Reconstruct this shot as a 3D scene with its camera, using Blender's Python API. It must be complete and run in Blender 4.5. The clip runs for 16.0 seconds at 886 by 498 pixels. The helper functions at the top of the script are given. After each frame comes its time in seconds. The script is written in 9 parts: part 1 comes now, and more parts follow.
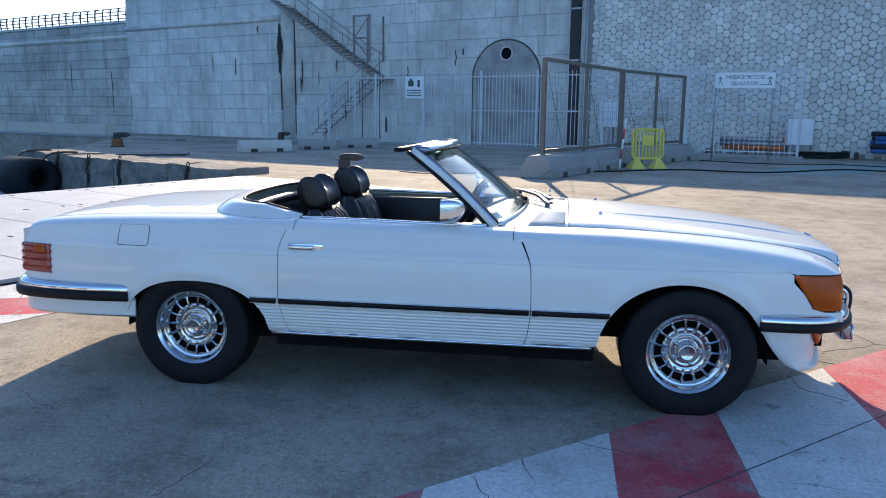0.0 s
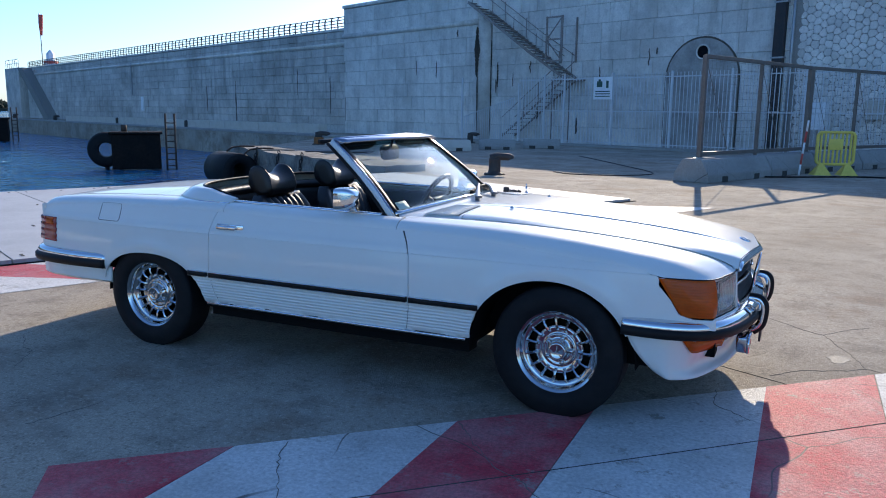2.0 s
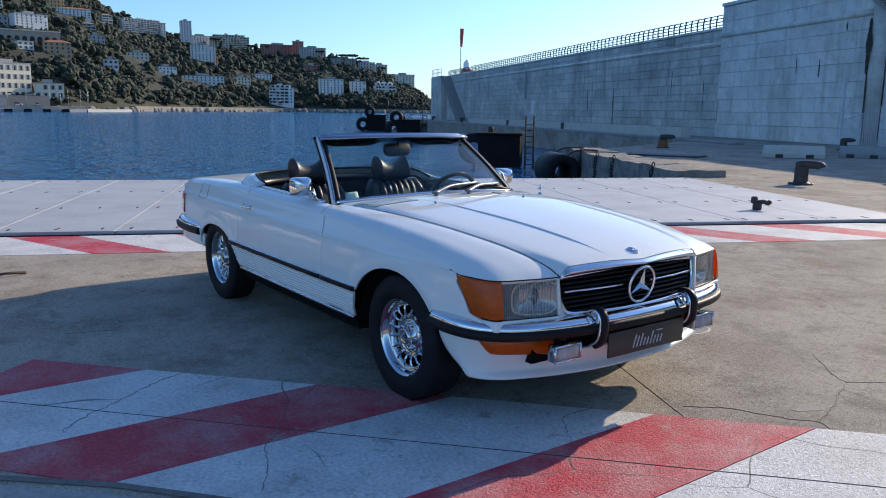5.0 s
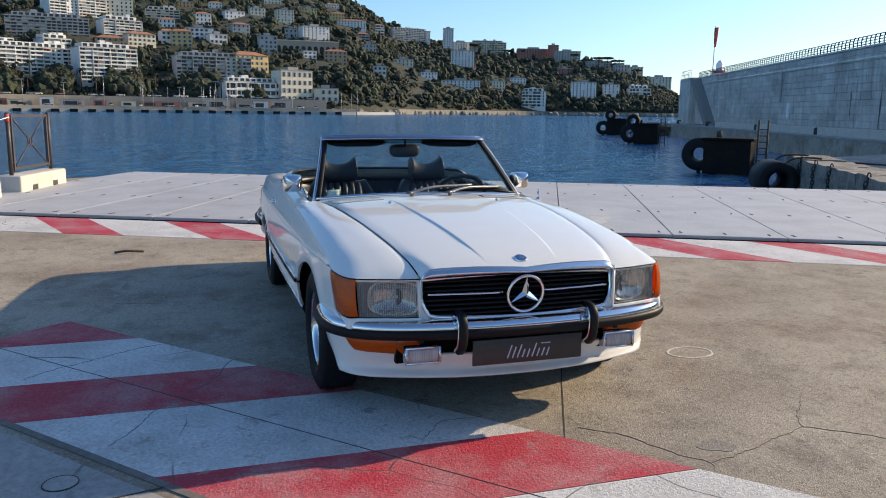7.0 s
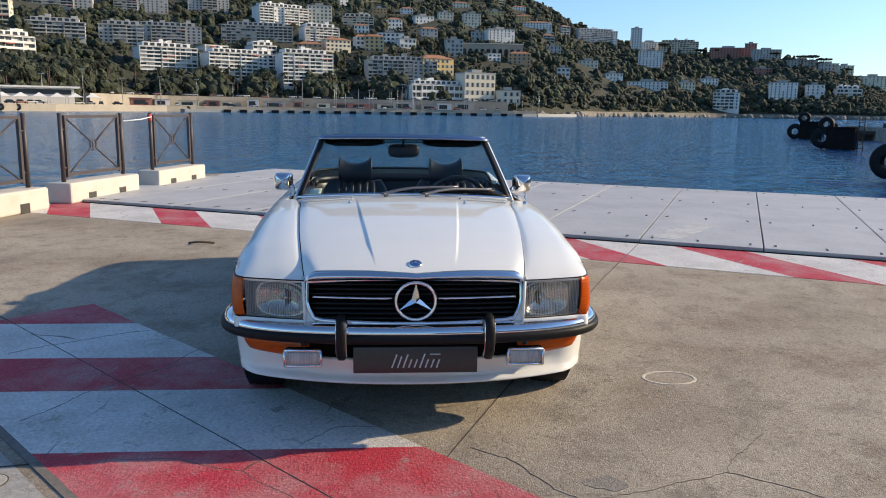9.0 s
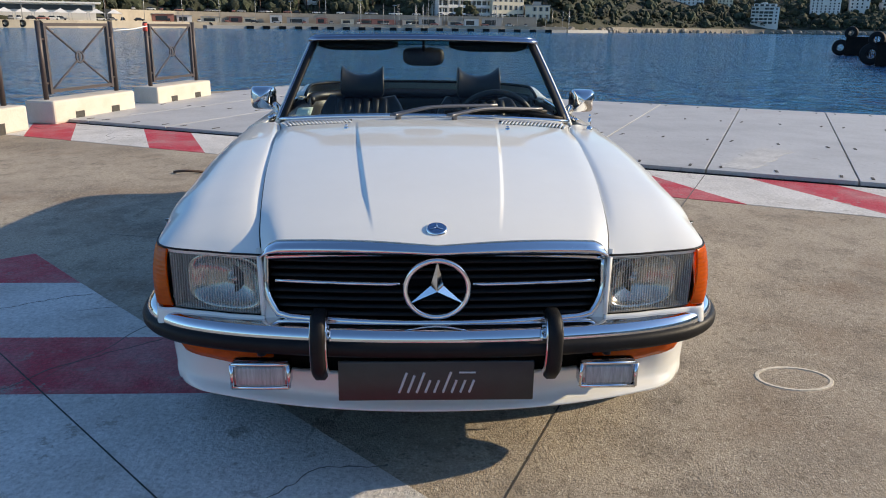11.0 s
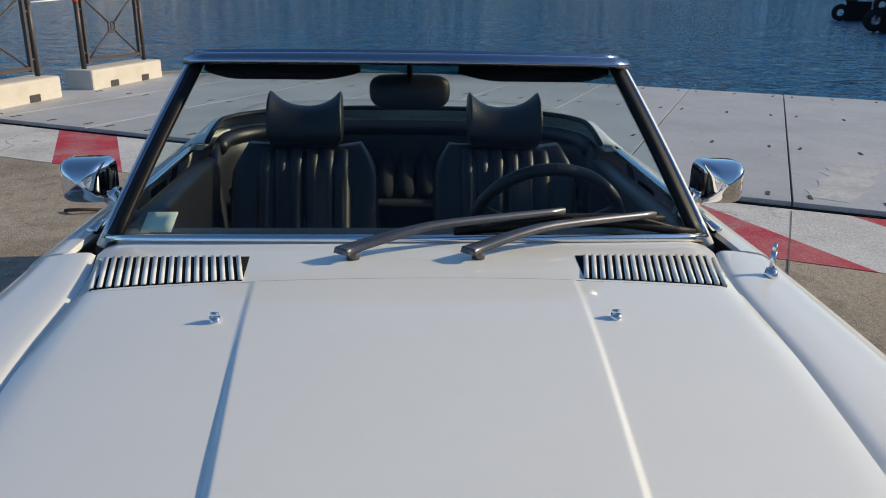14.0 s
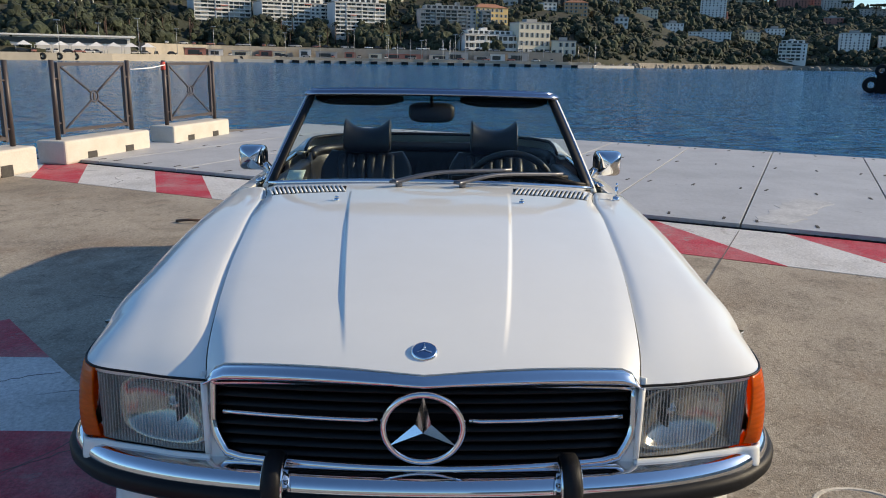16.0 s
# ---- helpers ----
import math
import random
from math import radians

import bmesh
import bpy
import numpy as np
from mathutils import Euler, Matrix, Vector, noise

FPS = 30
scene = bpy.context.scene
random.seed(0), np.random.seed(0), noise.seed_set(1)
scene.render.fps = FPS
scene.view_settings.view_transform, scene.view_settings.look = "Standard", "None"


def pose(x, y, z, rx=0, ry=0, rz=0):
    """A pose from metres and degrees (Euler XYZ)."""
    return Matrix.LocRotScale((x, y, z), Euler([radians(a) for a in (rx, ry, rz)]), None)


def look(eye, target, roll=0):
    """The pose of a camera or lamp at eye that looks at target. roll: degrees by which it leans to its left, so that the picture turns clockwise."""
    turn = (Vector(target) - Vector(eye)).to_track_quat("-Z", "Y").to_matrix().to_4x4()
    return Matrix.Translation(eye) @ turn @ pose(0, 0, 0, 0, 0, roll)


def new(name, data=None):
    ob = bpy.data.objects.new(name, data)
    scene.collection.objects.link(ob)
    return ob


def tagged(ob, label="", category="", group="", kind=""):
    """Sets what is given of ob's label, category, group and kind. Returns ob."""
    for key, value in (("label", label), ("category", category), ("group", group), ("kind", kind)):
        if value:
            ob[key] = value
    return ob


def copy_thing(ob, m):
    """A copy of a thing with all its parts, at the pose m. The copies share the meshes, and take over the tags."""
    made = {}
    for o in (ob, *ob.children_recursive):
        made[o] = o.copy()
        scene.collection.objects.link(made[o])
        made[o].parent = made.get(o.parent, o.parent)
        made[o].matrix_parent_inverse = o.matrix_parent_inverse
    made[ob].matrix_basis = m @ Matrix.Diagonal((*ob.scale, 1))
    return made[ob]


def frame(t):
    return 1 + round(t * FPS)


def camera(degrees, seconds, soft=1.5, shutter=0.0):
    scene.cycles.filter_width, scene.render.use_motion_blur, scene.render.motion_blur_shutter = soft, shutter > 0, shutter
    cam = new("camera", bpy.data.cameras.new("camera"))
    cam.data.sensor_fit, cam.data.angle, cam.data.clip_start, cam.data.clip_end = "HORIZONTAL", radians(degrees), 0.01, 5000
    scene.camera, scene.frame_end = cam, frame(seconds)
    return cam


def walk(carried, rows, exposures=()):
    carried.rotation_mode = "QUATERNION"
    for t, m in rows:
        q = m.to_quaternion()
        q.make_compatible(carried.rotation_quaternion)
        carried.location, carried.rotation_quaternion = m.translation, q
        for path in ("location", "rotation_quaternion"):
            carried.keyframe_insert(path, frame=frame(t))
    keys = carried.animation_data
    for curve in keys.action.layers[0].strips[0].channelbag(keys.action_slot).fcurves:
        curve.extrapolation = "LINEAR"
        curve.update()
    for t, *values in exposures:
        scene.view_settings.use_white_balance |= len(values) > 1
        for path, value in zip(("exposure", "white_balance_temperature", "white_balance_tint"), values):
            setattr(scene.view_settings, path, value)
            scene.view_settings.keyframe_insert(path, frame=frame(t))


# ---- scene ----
cam = camera(59.6, 16.0, soft=1.0)
PATH = [
    (0, (0.615, -4.421, 1.399), (0.322, -2.473, 1.052), 0.6),
    (0.5, (1.014, -4.354, 1.389), (0.582, -2.432, 1.041), 0.6),
    (1, (1.408, -4.314, 1.395), (0.843, -2.428, 1.047), 0.7),
    (1.5, (1.786, -4.218, 1.383), (1.089, -2.376, 1.035), 0.7),
    (2, (2.189, -4.127, 1.377), (1.364, -2.339, 1.029), 0.7),
    (2.5, (2.578, -3.967, 1.379), (1.623, -2.245, 1.029), 0.7),
    (3, (2.956, -3.782, 1.39), (1.866, -2.142, 1.04), 0.7),
    (3.5, (3.325, -3.602, 1.403), (2.105, -2.057, 1.052), 0.7),
    (4, (3.668, -3.343, 1.412), (2.318, -1.911, 1.061), 0.7),
    (4.5, (4.002, -3.093, 1.396), (2.523, -1.794, 1.044), 0.7),
    (7, (5.099, -1.376, 1.413), (3.225, -0.774, 1.06), 0.8),
    (7.5, (5.178, -1.034, 1.417), (3.266, -0.568, 1.064), 0.9),
    (8, (5.222, -0.701, 1.421), (3.283, -0.361, 1.067), 1.0),
    (8.5, (5.215, -0.367, 1.422), (3.26, -0.133, 1.068), 0.9),
    (9, (5.2, -0.139, 1.416), (3.238, 0.016, 1.061), 0.9),
    (9.5, (5.055, -0.064, 1.392), (3.091, 0.04, 1.028), 0.8),
    (12, (3.038, -0.083, 1.258), (1.17, 0.034, 0.553), 1.1),
    (12.5, (2.609, -0.057, 1.259), (0.757, 0.067, 0.516), 1.2),
    (13, (2.219, -0.058, 1.272), (0.367, 0.066, 0.528), 1.2),
    (13.5, (1.92, -0.038, 1.326), (0.053, 0.087, 0.621), 1.0),
    (14, (1.985, -0.034, 1.399), (0.094, 0.084, 0.758), 1.0),
    (14.5, (2.343, -0.056, 1.355), (0.433, 0.047, 0.772), 1.2),
    (15, (2.713, -0.009, 1.327), (0.786, 0.071, 0.797), 1.2),
    (15.5, (3.114, 0.022, 1.343), (1.178, 0.072, 0.843), 1.4),
    (16, (3.518, 0.014, 1.374), (1.575, 0.041, 0.898), 1.1),
]
walk(cam, [(t, look(eye, target, roll)) for t, eye, target, roll in PATH],
     [(0, 1.26, 7900, 10), (1.5, 0.91, 7200, 10), (2.5, 0.69, 6800, 10), (4.5, 0.62, 6900, 10), (7.0, 0.74, 8450, 9), (9.5, 0.72, 8450, 9), (12.0, 0.58, 8400, 6), (13.0, 0.27, 8300, 5), (14.0, 0.24, 8300, 5), (14.5, 0.29, 8300, 5), (16.0, 0.52, 8400, 7)])

# ---- world and light ----
SUN_TO = Vector((-0.122, 1.0, 0.443)).normalized()
world = bpy.data.worlds.new("sky")
scene.world = world
world.use_nodes = True
wn = world.node_tree
sky = wn.nodes.new("ShaderNodeTexSky")
sky.sky_type = "NISHITA"
sky.sun_disc = False
sky.sun_elevation = math.asin(SUN_TO.z)
sky.sun_rotation = math.atan2(SUN_TO.x, SUN_TO.y)
sky.altitude, sky.air_density, sky.dust_density, sky.ozone_density = 0, 1.0, 0.8, 9.5
wn.nodes["Background"].inputs[1].default_value = 0.15
wn.links.new(sky.outputs[0], wn.nodes["Background"].inputs[0])
sun = new("sun", bpy.data.lights.new("sun", "SUN"))
sun.data.energy, sun.data.angle, sun.data.color = 3.35, radians(0.53), (1.0, 0.90, 0.77)
sun.matrix_world = look(SUN_TO * 60, (0, 0, 0))


# ---- materials ----
def mat(name, base, rough=0.5, metal=0.0, grain=0.0, gscale=60.0, stain=0.0, sscale=1.5, tint=None, bump=0.0, bscale=80.0,
        coat=0.0, island=0.0, vary=0.0, rvar=0.0, spec=0.5, squash=(1, 1, 1), streak=0.0):
    """A surface with fine grain, larger stains towards tint, relief and, where wanted, a tone of its own for each piece."""
    m = bpy.data.materials.new(name)
    m.use_nodes = True
    nt = m.node_tree
    N, L = nt.nodes.new, nt.links.new
    bs = nt.nodes["Principled BSDF"]
    bs.inputs["Roughness"].default_value = rough
    bs.inputs["Metallic"].default_value = metal
    bs.inputs["Coat Weight"].default_value = coat
    bs.inputs["Coat Roughness"].default_value = 0.04
    bs.inputs["Specular IOR Level"].default_value = spec
    bs.inputs["Base Color"].default_value = (*base, 1)
    tc = N("ShaderNodeTexCoord")
    mp = N("ShaderNodeMapping")
    mp.inputs["Scale"].default_value = squash
    L(tc.outputs["Object"], mp.inputs[0])
    col = None

    def mixed(fac, a, b, mode="MIX"):
        x = N("ShaderNodeMix")
        x.data_type, x.blend_type = "RGBA", mode
        for sock, v in ((x.inputs[0], fac), (x.inputs[6], a), (x.inputs[7], b)):
            if hasattr(v, "is_linked"):
                L(v, sock)
            elif isinstance(v, (int, float)):
                sock.default_value = v
            else:
                sock.default_value = (*v, 1)
        return x.outputs[2]

    def ranged(v, a, b, c, d):
        r = N("ShaderNodeMapRange")
        L(v, r.inputs[0])
        for i, k in enumerate((a, b, c, d)):
            r.inputs[i + 1].default_value = k
        return r.outputs[0]

    def noisy(scale, detail=6.0, roughness=0.6):
        n = N("ShaderNodeTexNoise")
        L(mp.outputs[0], n.inputs["Vector"])
        n.inputs["Scale"].default_value = scale
        n.inputs["Detail"].default_value = detail
        n.inputs["Roughness"].default_value = roughness
        return n.outputs["Fac"]

    cur = base
    if stain:
        cur = mixed(ranged(noisy(sscale), 0.42, 0.68, 0.0, stain), cur, tint or tuple(c * 0.6 for c in base))
    if grain:
        g = ranged(noisy(gscale, 4.0, 0.7), 0.25, 0.75, 1 - grain, 1 + grain)
        gc = N("ShaderNodeCombineColor")
        for i in range(3):
            L(g, gc.inputs[i])
        cur = mixed(1.0, cur, gc.outputs[0], "MULTIPLY")
    for amount, node, out in ((island, "ShaderNodeNewGeometry", "Random Per Island"), (vary, "ShaderNodeObjectInfo", "Random")):
        if amount:
            o = N(node)
            g = ranged(o.outputs[out], 0, 1, 1 - amount, 1 + amount)
            gc = N("ShaderNodeCombineColor")
            for i in range(3):
                L(g, gc.inputs[i])
            cur = mixed(1.0, cur, gc.outputs[0], "MULTIPLY")
    if streak:
        # rain marks that run down, and broad blotches, across all pieces alike
        geo = N("ShaderNodeNewGeometry")
        for scale, lo, hi, amount in (((1.6, 1.6, 0.16), 0.50, 0.72, streak), ((0.28, 0.28, 0.34), 0.45, 0.65, streak * 0.8), ((5.0, 5.0, 5.0), 0.52, 0.70, streak * 0.6)):
            m3 = N("ShaderNodeMapping")
            m3.inputs["Scale"].default_value = scale
            L(geo.outputs["Position"], m3.inputs[0])
            n3 = N("ShaderNodeTexNoise")
            n3.inputs["Scale"].default_value, n3.inputs["Detail"].default_value, n3.inputs["Roughness"].default_value = 1.0, 9.0, 0.7
            L(m3.outputs[0], n3.inputs["Vector"])
            cur = mixed(ranged(n3.outputs["Fac"], lo, hi, 0.0, amount), cur, tuple(c * 0.36 for c in (base[0], base[1] * 0.98, base[2] * 0.95)))
    if hasattr(cur, "is_linked"):
        L(cur, bs.inputs["Base Color"])
    if rvar:
        L(ranged(noisy(sscale * 4), 0.3, 0.7, max(rough - rvar, 0.02), rough + rvar), bs.inputs["Roughness"])
    if bump:
        b = N("ShaderNodeBump")
        b.inputs["Strength"].default_value = 1.0
        b.inputs["Distance"].default_value = bump
        L(noisy(bscale, 5.0, 0.65), b.inputs["Height"])
        L(b.outputs[0], bs.inputs["Normal"])
    return m


def weathered(m, under=None, chips=0.0, crack=0.0, cscale=0.42, spots=0.0):
    """Adds what years of use do to a ground surface: coarse dark spots, chips that bare what lies under, and thin wandering cracks."""
    nt = m.node_tree
    N, L = nt.nodes.new, nt.links.new
    bs = nt.nodes["Principled BSDF"]
    tc = N("ShaderNodeTexCoord")

    def nz(scale, detail=8.0, rough=0.65):
        n = N("ShaderNodeTexNoise")
        n.inputs["Scale"].default_value, n.inputs["Detail"].default_value, n.inputs["Roughness"].default_value = scale, detail, rough
        L(tc.outputs["Object"], n.inputs["Vector"])
        return n

    def span(v, a, b, c, d):
        r = N("ShaderNodeMapRange")
        L(v, r.inputs[0])
        for i, k in enumerate((a, b, c, d)):
            r.inputs[i + 1].default_value = k
        return r.outputs[0]

    def times(a, b):
        x = N("ShaderNodeMath")
        x.operation = "MULTIPLY"
        L(a, x.inputs[0])
        L(b, x.inputs[1])
        return x.outputs[0]

    def over(fac, col):
        old = bs.inputs["Base Color"].links[0].from_socket
        x = N("ShaderNodeMix")
        x.data_type = "RGBA"
        L(fac, x.inputs[0])
        L(old, x.inputs[6])
        x.inputs[7].default_value = (*col, 1)
        L(x.outputs[2], bs.inputs["Base Color"])

    if chips:
        over(times(span(nz(7.0, 10, 0.75).outputs["Fac"], 0.60 - chips, 0.64 - chips, 0.0, 0.85), span(nz(0.8, 3).outputs["Fac"], 0.42, 0.62, 0.15, 1.0)), under)
    if spots > 0.4:
        # dusty tracks and pale worn patches
        over(span(nz(0.33, 7, 0.6).outputs["Fac"], 0.52, 0.66, 0.0, 0.55), (0.47, 0.43, 0.37))
    if spots:
        v = N("ShaderNodeTexVoronoi")
        v.inputs["Scale"].default_value = 34.0
        L(tc.outputs["Object"], v.inputs["Vector"])
        over(times(span(v.outputs["Distance"], 0.12, 0.26, spots, 0.0), span(nz(3.0, 4).outputs["Fac"], 0.4, 0.6, 0.2, 1.0)), (0.10, 0.085, 0.07))
        over(span(nz(110.0, 3, 0.8).outputs["Fac"], 0.60, 0.72, 0.0, spots), (0.50, 0.46, 0.40))
    if spots > 0.4:
        # brown tide marks, hand-sized dark blots and coarse bare aggregate
        over(times(span(nz(1.3, 9, 0.72).outputs["Fac"], 0.47, 0.60, 0.0, 0.60), span(nz(0.35, 3).outputs["Fac"], 0.45, 0.56, 0.0, 1.0)), (0.20, 0.13, 0.085))
        over(span(nz(3.2, 8, 0.66).outputs["Fac"], 0.50, 0.64, 0.0, 0.50), (0.17, 0.145, 0.12))
        over(span(nz(30.0, 4, 0.55).outputs["Fac"], 0.55, 0.66, 0.0, 0.42), (0.15, 0.12, 0.09))
        over(span(nz(46.0, 4, 0.6).outputs["Fac"], 0.55, 0.66, 0.0, 0.38), (0.66, 0.58, 0.47))
    if crack:
        w = nz(0.9, 2, 0.45)
        add = N("ShaderNodeVectorMath")
        add.operation = "MULTIPLY_ADD"
        L(w.outputs["Color"], add.inputs[0])
        add.inputs[1].default_value = (0.9, 0.9, 0)
        L(tc.outputs["Object"], add.inputs[2])
        v = N("ShaderNodeTexVoronoi")
        v.feature = "DISTANCE_TO_EDGE"
        v.inputs["Scale"].default_value = cscale
        L(add.outputs[0], v.inputs["Vector"])
        over(times(span(v.outputs["Distance"], crack * 0.4, crack, 0.85, 0.0), span(nz(0.5, 3).outputs["Fac"], 0.50, 0.56, 0.0, 1.0)), (0.09, 0.08, 0.07))
    return m


def nodes_of(m):
    return m.node_tree, m.node_tree.nodes["Principled BSDF"]


def glass_mat(name, tint, rough=0.0, flute=0.0):
    """A clear pane: it lets light through and mirrors more at a glancing view."""
    m = bpy.data.materials.new(name)
    m.use_nodes = True
    nt = m.node_tree
    nt.nodes.remove(nt.nodes["Principled BSDF"])
    a, b, mx, lw, pw, mr = (nt.nodes.new(n) for n in ("ShaderNodeBsdfTransparent", "ShaderNodeBsdfGlossy", "ShaderNodeMixShader", "ShaderNodeLayerWeight", "ShaderNodeMath", "ShaderNodeMapRange"))
    a.inputs[0].default_value = (*(c ** 0.5 for c in tint), 1)
    b.inputs["Roughness"].default_value = rough
    lw.inputs[0].default_value = 0.5
    pw.operation = "POWER"
    pw.inputs[1].default_value = 4.0
    mr.inputs[3].default_value, mr.inputs[4].default_value = 0.012, 0.45
    nt.links.new(lw.outputs["Facing"], pw.inputs[0])
    nt.links.new(pw.outputs[0], mr.inputs[0])
    nt.links.new(mr.outputs[0], mx.inputs[0])
    nt.links.new(a.outputs[0], mx.inputs[1])
    nt.links.new(b.outputs[0], mx.inputs[2])
    out = mx
    if flute:
        # pale upright stripes paint in the light that moulded ribs would catch
        df, wv, tc, m2, rg = (nt.nodes.new(n) for n in ("ShaderNodeBsdfDiffuse", "ShaderNodeTexWave", "ShaderNodeTexCoord", "ShaderNodeMixShader", "ShaderNodeMapRange"))
        df.inputs[0].default_value = (0.62, 0.62, 0.58, 1)
        wv.bands_direction = "Y"
        wv.inputs["Scale"].default_value = 42.0
        wv.inputs["Distortion"].default_value = 0.4
        nt.links.new(tc.outputs["Object"], wv.inputs["Vector"])
        nt.links.new(wv.outputs["Fac"], rg.inputs[0])
        rg.inputs[3].default_value, rg.inputs[4].default_value = 0.03, 0.03 + flute
        nt.links.new(rg.outputs[0], m2.inputs[0])
        nt.links.new(mx.outputs[0], m2.inputs[1])
        nt.links.new(df.outputs[0], m2.inputs[2])
        out = m2
    nt.links.new(out.outputs[0], nt.nodes["Material Output"].inputs[0])
    return m


M = {}
M["paint"] = mat("white_paint", (0.75, 0.75, 0.715), 0.42, coat=0.8, grain=0.012, gscale=9, stain=0.06, sscale=2.0, rvar=0.05, spec=0.10)
M["alloy"] = mat("polished_alloy", (0.56, 0.57, 0.58), 0.08, 1.0, grain=0.06, gscale=60, stain=0.3, sscale=12, tint=(0.45, 0.44, 0.42), rvar=0.06)
M["chrome"] = mat("chrome", (0.72, 0.73, 0.75), 0.06, 1.0, grain=0.03, gscale=40, rvar=0.04)
M["brushed"] = mat("brushed_metal", (0.5, 0.5, 0.5), 0.35, 1.0, grain=0.1, gscale=80)
M["rubber"] = mat("black_rubber", (0.008, 0.008, 0.009), 0.5, grain=0.2, gscale=30, stain=0.4, sscale=5, tint=(0.02, 0.02, 0.02), bump=0.0006, bscale=200, spec=0.2)
M["tyre"] = mat("tyre_rubber", (0.010, 0.011, 0.013), 0.65, grain=0.2, gscale=25, stain=0.5, sscale=6, tint=(0.018, 0.018, 0.017), bump=0.0008, bscale=120, spec=0.18)
M["leather"] = mat("black_leather", (0.005, 0.005, 0.006), 0.42, grain=0.25, gscale=40, stain=0.3, sscale=8, tint=(0.014, 0.013, 0.013), bump=0.0007, bscale=260, spec=0.5)
M["trim"] = mat("black_trim", (0.010, 0.010, 0.011), 0.5, grain=0.15, gscale=60, bump=0.0004, bscale=300, spec=0.25)
M["under"] = mat("underbody_black", (0.006, 0.006, 0.006), 0.9, grain=0.3, gscale=20, spec=0.1)
M["seam"] = mat("seam_black", (0.008, 0.008, 0.010), 0.8, spec=0.1)
M["carpet"] = mat("dark_carpet", (0.012, 0.012, 0.014), 0.95, grain=0.3, gscale=200, bump=0.002, bscale=400)
M["amber"] = mat("amber_lens", (0.76, 0.145, 0.004), 0.2, coat=0.3, stain=0.5, sscale=7, tint=(0.42, 0.05, 0.001), grain=0.30, gscale=26, squash=(1, 1, 4))
nt_, bs_ = nodes_of(M["amber"])
tr_, mx_ = nt_.nodes.new("ShaderNodeBsdfTranslucent"), nt_.nodes.new("ShaderNodeMixShader")
tr_.inputs[0].default_value = (1.0, 0.23, 0.010, 1)
mx_.inputs[0].default_value = 0.45
nt_.links.new(bs_.outputs[0], mx_.inputs[1])
nt_.links.new(tr_.outputs[0], mx_.inputs[2])
nt_.links.new(mx_.outputs[0], nt_.nodes["Material Output"].inputs[0])
M["red_lens"] = mat("red_lens", (0.30, 0.014, 0.010), 0.15, coat=0.8, grain=0.15, gscale=30)
M["lampglass"] = glass_mat("lamp_glass", (0.86, 0.86, 0.83), rough=0.03, flute=0.35)
M["lamp_dull"] = mat("lamp_dull_grey", (0.13, 0.125, 0.115), 0.6, 0.0, grain=0.1, gscale=50)
M["fog_lens"] = mat("fog_lamp_lens", (0.36, 0.35, 0.34), 0.2, 0.0, grain=0.35, gscale=120, coat=0.5, squash=(1, 1, 0.1))
M["reflector"] = mat("lamp_reflector", (0.42, 0.41, 0.38), 0.16, 0.9, grain=0.1, gscale=50)
M["lens_white"] = mat("fluted_lens", (0.6, 0.6, 0.56), 0.15, 0.3, grain=0.12, gscale=60, coat=0.6)
M["windscreen"] = glass_mat("windscreen_glass", (0.76, 0.85, 0.84))
M["windscreen_band"] = glass_mat("windscreen_tinted_band", (0.10, 0.30, 0.34))
M["mirror"] = mat("mirror_glass", (0.85, 0.87, 0.9), 0.02, 1.0)
M["plate"] = mat("show_plate_black", (0.03, 0.028, 0.027), 0.35, grain=0.15, gscale=30)
M["plate_ink"] = mat("plate_print_grey", (0.5, 0.5, 0.5), 0.5, grain=0.05)
M["badge"] = mat("badge_blue", (0.02, 0.07, 0.20), 0.2, coat=0.8, grain=0.05)
M["concrete"] = mat("quay_concrete", (0.33, 0.295, 0.245), 0.82, grain=0.22, gscale=35, stain=0.6, sscale=0.55, tint=(0.22, 0.19, 0.155), bump=0.006, bscale=38, spec=0.3)
M["slab"] = weathered(mat("slab_concrete", (0.36, 0.345, 0.32), 0.85, grain=0.25, gscale=26, stain=0.6, sscale=0.8, tint=(0.25, 0.24, 0.22), bump=0.005, bscale=40, spec=0.2), crack=0.003, spots=0.35)
M["barrier"] = mat("barrier_concrete", (0.58, 0.535, 0.47), 0.9, grain=0.1, gscale=50, stain=0.4, sscale=3, tint=(0.42, 0.36, 0.28), bump=0.003, bscale=60)
M["red_line"] = weathered(mat("red_road_paint", (0.52, 0.040, 0.062), 0.65, grain=0.40, gscale=60, stain=1.0, sscale=2.2, tint=(0.50, 0.20, 0.20), bump=0.007, bscale=80, spec=0.3), (0.34, 0.28, 0.25), chips=0.035, crack=0.0025, cscale=0.6, spots=0.25)
M["white_line"] = weathered(mat("white_road_paint", (0.66, 0.64, 0.61), 0.65, grain=0.30, gscale=55, stain=0.8, sscale=1.8, tint=(0.46, 0.44, 0.41), bump=0.007, bscale=80, spec=0.3), (0.32, 0.285, 0.245), chips=0.03, crack=0.0025, cscale=0.6, spots=0.3)
M["plate_steel"] = weathered(mat("ramp_steel", (0.47, 0.465, 0.46), 0.6, 0.1, grain=0.10, gscale=22, stain=0.6, sscale=1.4, tint=(0.34, 0.335, 0.33), vary=0.06), (0.20, 0.17, 0.15), chips=-0.02, spots=0.15)
M["joint_fill"] = mat("joint_filler", (0.17, 0.15, 0.13), 0.9, grain=0.3, gscale=25, stain=0.5, sscale=3, tint=(0.10, 0.09, 0.08))
